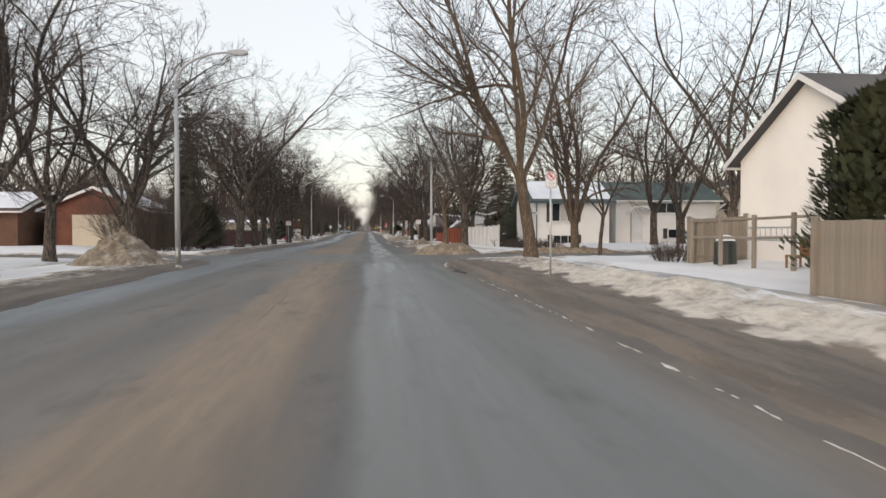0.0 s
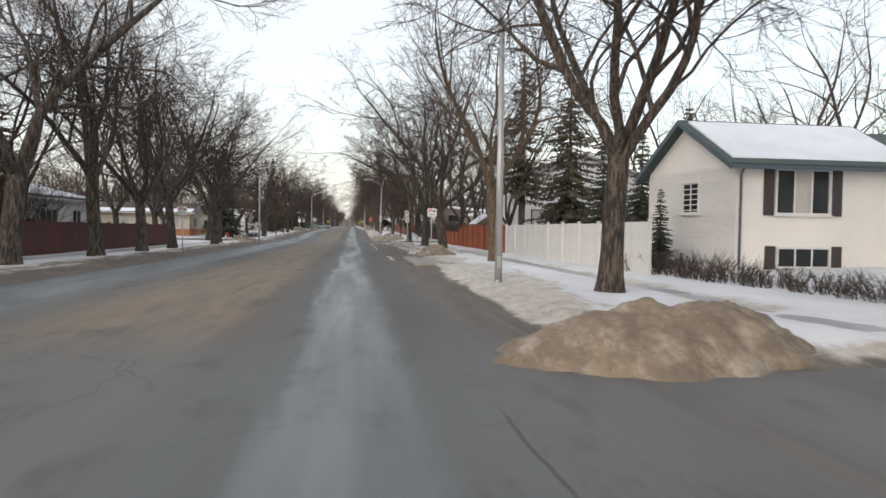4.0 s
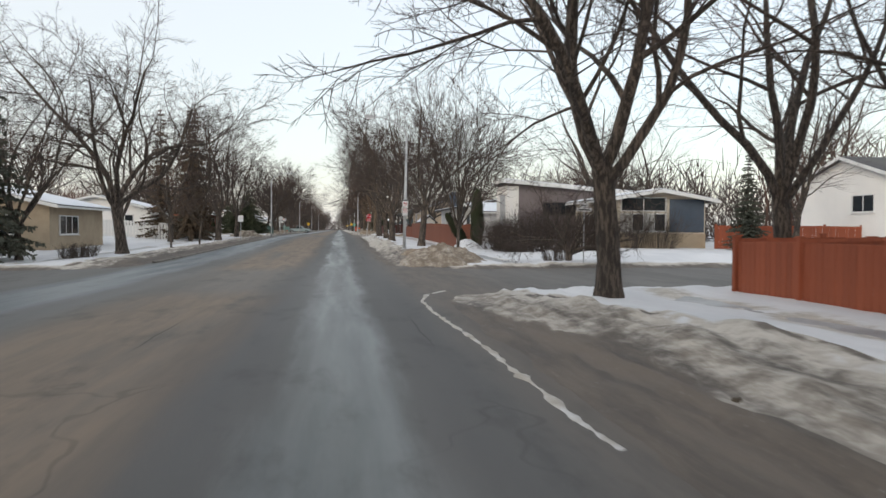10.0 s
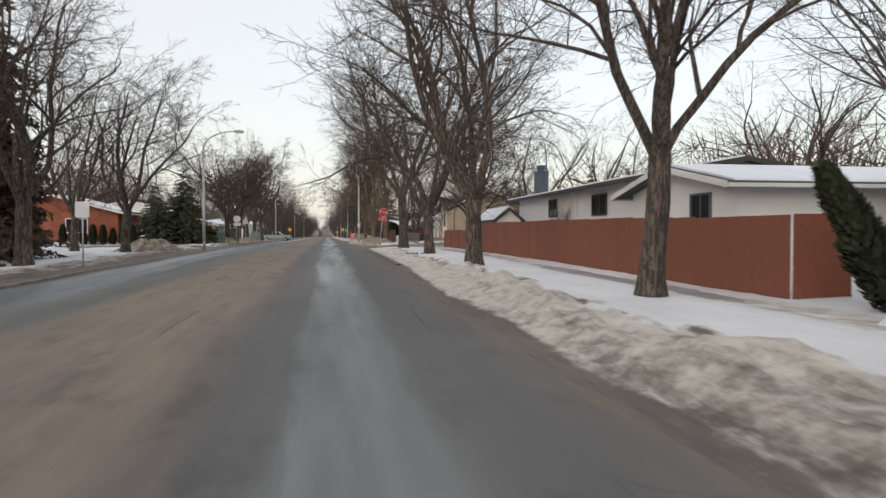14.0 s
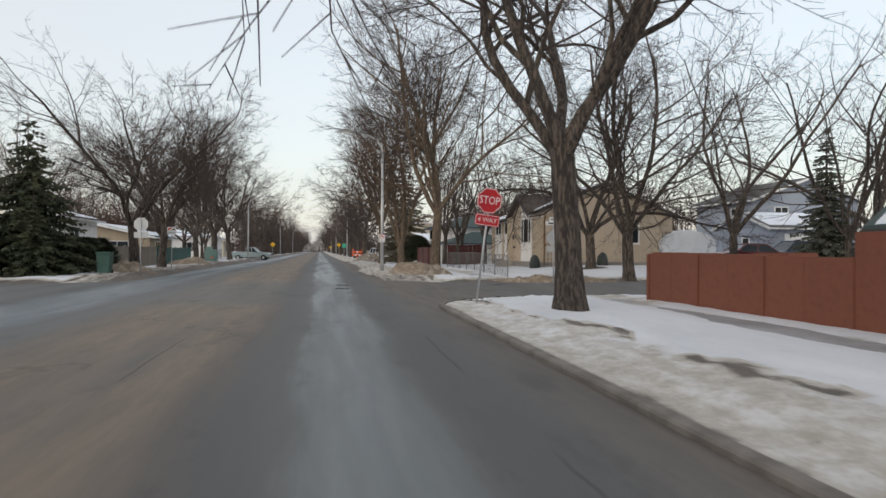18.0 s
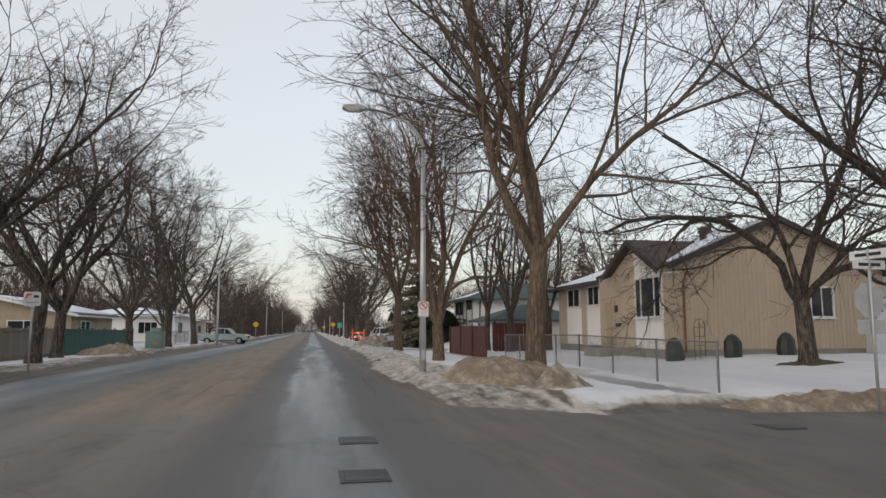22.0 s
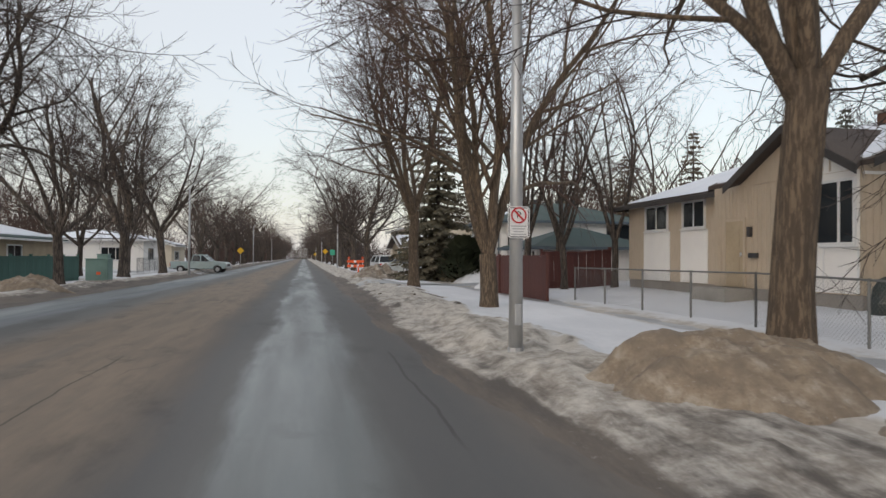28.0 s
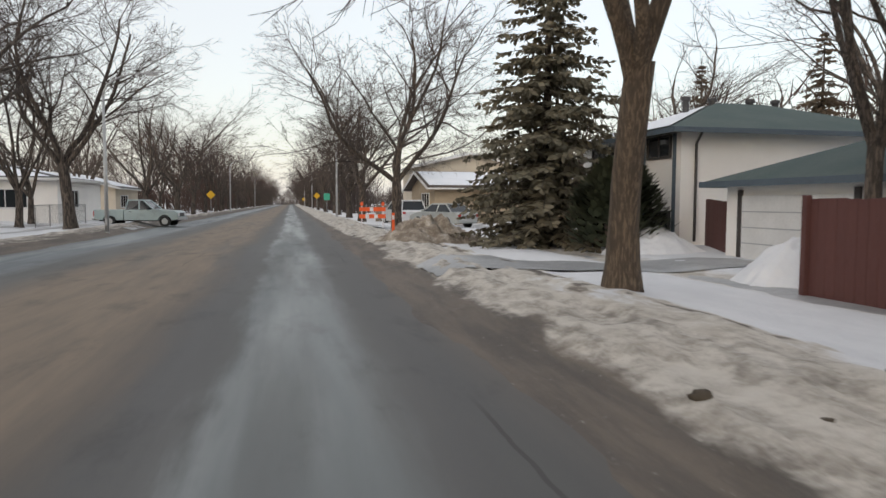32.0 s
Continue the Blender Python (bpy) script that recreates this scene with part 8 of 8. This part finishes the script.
# ---------------------------------------------------------------- planting
G1, G2, G3 = "elms along the right-hand verge", "elms along the left-hand verge", "bare trees behind the houses"
EL = "old bare elm with a forked trunk, standing in the snowy verge"
for key, x, y, size, turn, lab in (
        ("ash", 6.3, 29.3, 1.0, 40, "tall bare ash with mossy warm bark on the verge"), ("elm_b", 6.3, 50.2, 0.95, 120, EL), ("forked", 6.8, 66.2, 1.0, 0, "bare elm with pale peeling bark beside a white fence"),
        ("elm_a", 6.1, 79.2, 0.95, 10, EL), ("elm_c", 6.3, 92.7, 1.0, 200, "broad bare elm with twisted limbs over the footway"), ("elm_d", 6.1, 106.2, 0.98, 300, "bare vase-shaped elm on the corner verge"),
        ("elm_b", 6.6, 145.8, 0.9, 220, EL), ("verge_elm", 5.05, 156.4, 1.0, 0, "bare elm with heavy forked limbs by the brown fence"), ("elm_c", 5.4, 169.6, 0.9, 80, "bare elm with wide-reaching limbs by the brown fence"),
        ("elm_b", 5.35, 182.1, 1.1, 310, "tall bare elm with deeply furrowed bark by the corner"), ("corner_ash", 5.85, 203.7, 1.0, 0, "large bare ash with a brown mossy trunk"),
        ("many_stem", 5.4, 215.7, 0.9, 30, "bare maple with several upright stems and seed clusters"), ("ash", 5.1, 227.7, 0.9, 100, "slender bare ash leaning over the footway"),
        ("elm_d", 5.0, 250.5, 0.9, 40, "low spreading bare elm by the drive"), ("elm_a", 5.4, 271.0, 0.9, 90, EL), ("elm_c", 5.5, 284.0, 0.9, 10, EL),
        ("verge_elm", 14.4, 198.2, 0.95, 90, "bare elm on the side-street verge")):
    plant(key, x, y, lab, size, turn, G1)
plant("many_stem", 12.4, 42.8, "bare many-stemmed tree before the white house", 0.95, 15)
plant("slim", 11.1, 34.2, "slim young tree in the corner garden", 1.15, 70)
plant("young", 6.8, 130.1, "young bare tree with upright branches", (0.82, 0.82, 1.1), 20)
plant("gnarled", 15.4, 205.4, "gnarled bare tree with snaking limbs in the bungalow's garden", 1.0, 0)
snow_pile(15.4, 205.3, 1.3, 0.95, 0.07, "dark ring of mulch round the gnarled tree", M_TURF, seed=41, peak=2.0)
plant("shrubby", 10.9, 122.9, "low twisted many-stemmed bare tree on the corner lawn", (0.85, 0.85, 0.78), 60)
plant("slim", 18.0, 40.0, "slim bare tree by the side street", 1.2, 10)
for key, x, y, size in (("elm_d", -11.6, 21.0, 0.85), ("elm_c", -11.6, 33.3, 0.85), ("far_a", -14.6, 31.8, 0.85), ("elm_a", -11.6, 60.0, 1.12), ("elm_b", -11.5, 68.0, 1.08), ("elm_d", -11.8, 76.0, 1.08),
                        ("elm_b", -11.6, 82.0, 0.95), ("elm_c", -11.2, 94.0, 1.0), ("elm_a", -12.2, 101.0, 0.9), ("elm_b", -16.5, 117.5, 0.9), ("elm_a", -12.0, 133.0, 0.95),
                        ("elm_c", -11.3, 160.1, 0.95), ("elm_d", -11.7, 174.7, 0.9), ("elm_a", -10.6, 208.6, 0.85), ("elm_b", -10.6, 215.3, 0.85), ("elm_c", -12.0, 222.0, 0.85),
                        ("elm_d", -11.2, 232.0, 0.85), ("elm_c", -11.7, 246.1, 1.12), ("elm_b", -11.6, 258.8, 1.05), ("far_b", -11.3, 277.9, 0.8), ("elm_a", -11.3, 292.0, 0.9), ("elm_d", -11.5, 306.0, 0.9)):
    plant(key, x, y, "bare elm on the far verge with a dark trunk", size, None, G2)
for x, y in ((-11.3, 141.4), (-10.9, 149.1)):
    plant("slim", x, y, "slim young street tree in the snow", 0.8, None, G2)
AV = "bare elm further up the avenue"
for k in range(32):
    y = 300 + 11.0 * k
    kind = ("far_a", "far_c", "far_b") if k < 8 else ("dist_a", "dist_b", "dist_a")
    plant(kind[k % 3], 5.6 + 0.4 * math.sin(k * 2.1), y + 2 * math.sin(k), AV, 0.92 + 0.08 * math.sin(k * 1.7), None, G1)
    plant(kind[(k + 1) % 3], -11.6 + 0.4 * math.sin(k * 1.3), y + 17 + 2 * math.cos(k), AV, 0.92 + 0.08 * math.sin(k * 2.3), None, G2)
WOODS = [woods_strip(1, 22, 6, 9.5, 1500), woods_strip(2, 22, 6, 8.5, 1500), woods_strip(3, 22, 6, 10.5, 1500)]
for k in range(22):
    for side, x in ((1, 44), (-1, -52)):
        y = 30 + 22 * k
        if all(abs(y - m) > hh + 9 for m, hh in CROSS):
            o = new("far_woods", WOODS[(k + side) % 3])
            o.matrix_world = pose(x + 3 * math.sin(k * 2.3), y, 0.3, 0, 0, 90 + 180 * (k % 2))
            tagged(o, "distant belt of bare brown trees behind the gardens", "woods", kind="stuff")
for x, y in ((-36, 64), (-35, 86), (-37, 108), (-35, 150), (-36, 172), (-34, 218), (-33, 240), (-33, 262), (-33, 284), (-32, 306), (30, 240), (29, 262), (30, 284), (31, 90), (33, 160), (32, 178)):
    o = new("far_woods", WOODS[(x + y) % 3])
    o.matrix_world = pose(x, y, 0.3, 0, 0, 90)
    tagged(o, "dense brown garden trees behind the houses", "woods", kind="stuff")
for k in range(9):
    for row in range(2):
        o = new("far_woods", WOODS[(k + row) % 3])
        o.matrix_world = pose(-90 + 21 * k, 690 + 40 * row, 0.2, 0, 0, 180 * (k % 2)) @ Matrix.Diagonal((1, 1, 1.15, 1))
        tagged(o, "bare woods closing the far end of the avenue", "woods", kind="stuff")
for k in range(9):
    for side in (1, -1):
        y = 330 + 38 * k
        o = new("far_woods", WOODS[(k + side) % 3])
        o.matrix_world = pose(9.5 if side > 0 else -15.5, y, 0.2, 0, 0, 90) @ Matrix.Diagonal((1.7, 1, 0.95, 1))
        tagged(o, "fine bare crowns merging along the far avenue", "woods", kind="stuff")
r = random.Random(4)


def clear_of(x, y, gap):
    return all(abs(y - m) > hh + gap for m, hh in CROSS) and not any(b[0] - 1.5 < x < b[1] + 1.5 and b[2] - 1.5 < y < b[3] + 1.5 for b in HOUSE_PLOTS)


for k in range(46):
    for side, lo, hi in ((1, 24, 46), (-1, 29, 46)):
        x, y = side * r.uniform(lo, hi), 2 + k * 9 + r.uniform(-4, 4)
        if clear_of(x, y, 2):
            plant(("dist_a", "dist_b", "far_c")[r.randrange(3)], x, y, "bare tree among the back gardens", r.uniform(0.85, 1.12), None, G3)
for k in range(34):
    x, y = -r.uniform(14.5, 18), 8 + k * 9.3 + r.uniform(-3, 3)
    if clear_of(x, y, 3) and not 195 < y < 245:
        plant(("far_b", "far_c", "far_a")[k % 3], x, y, "bare garden tree on the far side", r.uniform(0.66, 0.92), None, G3)
for x, y, s in ((11.0, 229.0, (0.72, 0.72, 0.95)), (12.5, 228.6, (0.7, 0.7, 0.9)), (11.5, 225.4, (0.6, 0.6, 0.75)), (13.8, 225.2, (0.65, 0.65, 0.8)), (12.0, 113.0 - 4.5, 0.9), (27.0, 129.0, 0.75), (13.6, 110.2 - 5.5, 0.8)):
    if s:
        plant("far_b", x, y, "bare maple with rusty seed clusters behind a fence", s, None, G3)
for x, y, s in ((17.0, 32.0, 0.95), (19.5, 47.0, 1.0), (24.0, 34.0 - 4, 0.95), (23.0, 50.0, 0.9), (28.0, 44.5, 1.0), (12.0, 86.0, 0.8), (11.5, 99.5, 0.85), (14.0, 101.5, 0.9), (26.0, 92.0, 1.1), (27.0, 198.9, 0.85), (20.5, 199.0, 0.9)):
    plant("far_c", x, y, "bare garden tree with fine upright twigs", s, None, G3)

for key, x, y, size, lab in (("spruce_b", 14.2, 70.2, 0.62, "bushy dark spruce behind the white fence"), ("spruce_bare", 11.5, 79.9, 1.2, "tall thin half-bare spruce behind the fence"),
                             ("spruce_shag", 14.9, 80.2, 1.05, "tall shaggy spruce before the white house"), ("spruce_b", 14.6, 73.0, 0.68, "bushy dark spruce behind the white fence"), ("spruce_rust", 24.5, 100.0, 1.25, "rust-tinged spruce beyond the grey-white house"),
                             ("spruce_b", 12.8, 77.4, 0.42, "low ragged spruce behind the white fence"), ("spruce_a", -15.9, 60.6, (0.95, 0.95, 1.15), "tall dark spruce at the end of the maroon fence"), ("spruce_b", 17.5, 68.5, 0.8, "dark spruce in the back garden"), ("spruce_b", 20.0, 72.0, 0.75, "dark spruce in the back garden"), ("spruce_b", 22.6, 86.0, 0.95, "dark spruce beside the grey-white house"),
                             ("spruce_a", -16.2, 125.6, (0.95, 0.95, 1.2), "tall narrow dark spruce beside the bungalow"), ("spruce_b", -15.5, 168.0, 1.05, "dark spruce behind the picket fence"), ("spruce_thin", -17.2, 163.0, 1.1, "rusty half-bare spruce behind a picket fence"),
                             ("spruce_rust", -14.0, 160.5, (0.85, 0.85, 1.3), "rust-brown conifer by the far footway"), ("spruce_rust", -14.6, 166.5, (0.95, 0.95, 1.4), "tall rust-brown conifer by the far footway"), ("spruce_wide", 8.7, 240.4, (1.15, 1.15, 1.05), "large grey-green spruce by the drive"), ("spruce_b", 24.5, 116.0 + 14, 0.6, "small dark spruce over the fence"),
                             ("spruce_b", 26.0, 108.0, 0.6, "small dark spruce over the fence"), ("spruce_a", 27.0, 200.5, 0.75, "dark spruce up the side street"), ("spruce_b", 26.5, 226.0, 0.9, "dark spruce behind the tan bungalow"),
                             ("spruce_rust", 24.5, 246.0, 0.95, "rust-tinged spruce behind the white house"), ("spruce_rust", 22.0, 252.0, 0.9, "rust-tinged spruce behind the white house"),                              ("spruce_b", 12.0, 59.8, 0.32, "small dark spruce against the split-level house"), ("spruce_b", -17.5, 66.5, 1.0, "dark spruce on the far side"), ("spruce_b", -18.6, 71.0, 1.0, "dark spruce on the far side"),
                             ("spruce_thin", -19.0, 74.0, 1.0, "thin spruce behind the maroon fence"), ("spruce_rust", 20.0, 215.0 + 14, 0.8, "rusty spruce beyond the roof")):
    plant_spruce(key, x, y, lab, size)

CEDAR = clump("cedar", 3, 0.6, 0.6, 3.9, M_CEDAR, 6500, 0.19)
CEDAR_B = clump("cedar", 4, 1.0, 1.0, 3.0, M_CEDAR, 5200, 0.18, "dome")
shrub("cedar", 10.35, 142.2, CEDAR, "tall slender cedar with ragged green spires", (0.72, 0.72, 1.08))
shrub("cedar", 9.75, 142.7, CEDAR, "shorter leaning cedar beside the tall one", (0.55, 0.55, 0.75)).rotation_euler[1] = radians(-32)
shrub("cedar", 9.6, 237.0, CEDAR_B, "broad bushy cedar under the spruce", (1.25, 1.1, 0.9), category="cedar")
shrub("cedar", 11.6, 242.4, CEDAR, "cedar against the white wall", (0.8, 0.8, 0.5))
spruce_kind("pine", 33, 7.8, 7.0, M_CEDAR, bare=0.3, rows=30, gaps=0.22)
for x, y, sz in ((-13.9, 202.6, 1.0), (-15.9, 200.8, 0.74), (-17.2, 204.2, 0.7), (-14.9, 206.0, 0.8), (-13.0, 200.9, 0.5)):
    plant_spruce("pine", x, y, "broad ragged dark evergreen in the corner garden", sz, 70 * sz * x, "evergreens of the corner garden")
for k in range(8):
    shrub("cedar", -17.8 - 0.85 * k, 199.4, CEDAR, "small dark cedar in a row before the brick bungalow", (0.5, 0.5, 0.44 + 0.06 * math.sin(k * 2.2)), "row of small cedars", 50 * k)
for k in range(6):
    shrub("cedar", -13.2 + 0.15 * (k % 2), 203.9 + 1.35 * k, CEDAR_B, "dark dense clipped hedge bush", (0.95, 0.95, 0.62), "bushes of the corner hedge", 40 * k)
shrub("juniper", 11.9, 15.0, clump("juniper", 9, 2.4, 2.2, 4.7, M_CEDAR, 15000, 0.17, "dome"), "large dark ragged juniper over the fence", 1.0)
shrub("cedar", -12.9, 61.5 - 9, CEDAR_B, "dark evergreen shrub by the maroon fence", (1.2, 1.2, 1.1))
HEDGE = bare_bush(5, 1.35, 1.0, 2.5, 150)
for k in range(6):
    shrub("bare_hedge", 12.2 + 1.7 * k, 134.6 + 0.5 * math.sin(k), HEDGE, "tall leafless hedge of fine dark twigs", (1.0, 1.0, 1.2 + 0.12 * math.sin(k * 2)), "bushes of the bare hedge", 60 * k, "hedge")
for k in range(3):
    shrub("bare_hedge", 11.4, 136.0 + 1.7 * k, HEDGE, "tall leafless hedge of fine dark twigs", (1.0, 1.0, 1.0), "bushes of the bare hedge", 60 * k + 20, "hedge")
BUSH = bare_bush(6, 1.1, 0.8, 1.05, 70)
THICKET = bare_bush(15, 2.6, 2.0, 5.0, 170)
for k, (x, y) in enumerate(((-14.5, 48.5), (-17.0, 50.5), (-16.2, 64.0), (-19.5, 65.0), (-17.5, 69.5), (-16.0, 52.0), (-22.0, 67.0), (-18.5, 75.0))):
    shrub("thicket", x, y, THICKET, "tall leafless thicket of fine brown stems", (1.0, 1.0, 0.9 + 0.2 * math.sin(k * 1.9)), "thickets on the far side", 47 * k, "bush")
for k in range(8):
    shrub("bare_bush", 10.9 + 0.28 * k * 0.4, 58.5 - 1.75 * k, BUSH, "low leafless bush poking through the snow", (1.0, 1.0, 0.85 + 0.2 * math.sin(k)), "low bushes round the corner garden", 50 * k, "bush")
for k, (x, y) in enumerate(((-12.4, 12.0), (-12.8, 15.0), (-14.0, 17.5), (11.4, 26.5), (12.5, 29.0), (13.6, 131.5), (-13.0, 129.0), (-13.4, 131.0), (10.6, 120.9 + 3))):
    shrub("bare_bush", x, y, BUSH, "leafless garden bush in the snow", (0.9, 0.9, 0.9), "leafless garden bushes", 33 * k, "bush")

# ---------------------------------------------------------------- fences, board by board
boards("tall white vinyl fence with capped posts", "white_fence", 10.15, 56.5, 10.25, 78.7, 1.8, 0.3, M_FENCEWHITE, 2.45, M_FENCEWHITE, rails=True, thick=0.03, kick=0.03)
boards("red-brown stained board fence that steps down towards the corner", "red_fence", 10.25, 78.85, 9.97, 107.5, 1.85, 0.19, M_FENCERED, 2.4, M_FENCERED, rise=[(0, 1.88), (17.2, 1.88), (20.0, 1.27), (29, 1.27)])
boards("low red-brown board fence along the side street", "red_fence", 10.1, 107.62, 22.0, 107.9, 1.3, 0.19, M_FENCERED, 2.4, M_FENCERED)
boards("low brown board fence round a back garden", "brown_fence", 24.2, 133.0, 33.0, 131.0, 1.5, 0.2, M_FENCERED, 2.4, M_FENCERED)
boards("long smooth brown panel fence beside the footway", "brown_fence", 9.25, 145.0, 9.2, 178.0, 1.75, 1.22, M_FENCEBROWN, 0, rails=False, gap=0.004, thick=0.045)
boards("lower end of the brown panel fence", "brown_fence", 9.2, 178.05, 8.95, 185.4, 1.3, 1.22, M_FENCEBROWN, 2.44, M_FENCEBROWN, rails=False, gap=0.004, thick=0.045, post_top=0.0, cap=False)
boards("brown panel fence turning along the side street", "brown_fence", 9.1, 185.5, 15.0, 186.2, 1.3, 1.22, M_FENCEBROWN, 0, rails=False, gap=0.004, thick=0.045)
boards("brown panel fence before the plum-grey house", "brown_fence", 10.6, 144.9, 9.3, 144.95, 1.75, 0.65, M_FENCEBROWN, 0, rails=False, gap=0.004, thick=0.045)
boards("burgundy ribbed panel fence beside the footway", "burgundy_fence", 8.4, 219.0, 8.35, 227.6, 1.62, 0.2, M_FENCEWINE, 2.9, M_FENCEWINE, rails=False, thick=0.03, cap=False, gap=0.004)
boards("dark brown board fence across the back garden", "brown_fence", 10.8, 226.4, 14.2, 226.5, 1.7, 0.2, M_FENCEMAROON, 2.4, M_FENCEMAROON)
boards("short burgundy fence between garage and house", "burgundy_fence", 12.0, 234.9, 12.9, 237.4, 1.45, 0.2, M_FENCEWINE, 0, rails=False, thick=0.03, gap=0.004)
boards("maroon board fence on the far side", "maroon_fence", -14.6, 58.0, -14.6, 92.4, 1.6, 0.22, M_FENCEMAROON, 2.6, M_FENCEMAROON)
boards("weathered board fence beside the tall white house", "board_fence", 8.8, 3.0, 8.8, 13.8, 1.6, 0.15, M_FENCEGREY, 2.4, M_FENCEGREY)
boards("weathered board fence turning towards the house", "board_fence", 11.5, 25.2, 13.9, 25.4, 1.7, 0.15, M_FENCEGREY, 1.2, M_FENCEGREY)
boards("green board fence on the far side", "green_fence", -13.6, 228.0, -13.6, 243.0, 1.5, 0.2, M_FENCEGREEN, 2.4, M_FENCEGREEN)
boards("weathered dark board fence on the far side", "board_fence", -13.8, 212.0, -13.7, 227.8, 1.5, 0.2, M_FENCEGREY, 2.4, M_FENCEGREY)
boards("white picket fence on the far side", "picket_fence", -16.2, 162.0, -26.0, 163.6, 1.6, 0.3, M_FENCEWHITE, 2.4, M_FENCEWHITE, gap=0.06)
boards("white picket fence along the far footway", "picket_fence", -16.6, 162.2, -16.9, 172.0, 1.3, 0.3, M_FENCEWHITE, 2.4, M_FENCEWHITE, gap=0.06)
boards("pale board fence by the works barrier", "board_fence", 6.6, 271.5, 9.5, 272.0, 1.3, 0.25, M_FENCEGREY, 1.5, M_FENCEGREY)
boards("tan board fence across the drive", "board_fence", 11.0, 263.5, 22.0, 264.0, 1.6, 0.25, M_BRICKTAN, 2.4, M_BRICKTAN)

# open post-and-rail fence with a slack wire net by the white house
ob = thing("post_and_rail_fence", 11.5, 25.0, 0.0, "old grey post-and-rail garden fence", "fence")
for k in range(5):
    yy, xx = -1.9 * k, 0.13 * k
    part("post", Geo().cbox(xx - 0.06, xx + 0.06, yy - 0.06, yy + 0.06, -0.1, 1.75, 0.01), M_FENCEGREY, ob).location = (0, 0, at(11.5 + xx, 25 + yy))
for zz in (1.0, 1.62):
    part("rail", Geo().tube([(0.13 * k, -1.9 * k, zz + at(11.5 + 0.13 * k, 25 - 1.9 * k)) for k in range(5)], [0.045] * 5, 6), M_FENCEGREY, ob)

chain_fence("chain-link fence round the bungalow's snowy garden", [(8.85, 200.0), (9.2, 209.0), (9.3, 218.8)], 1.1)
chain_fence("dark chain-link fence before the far white house", [(-14.4, 262.0), (-14.4, 272.0)], 1.3)
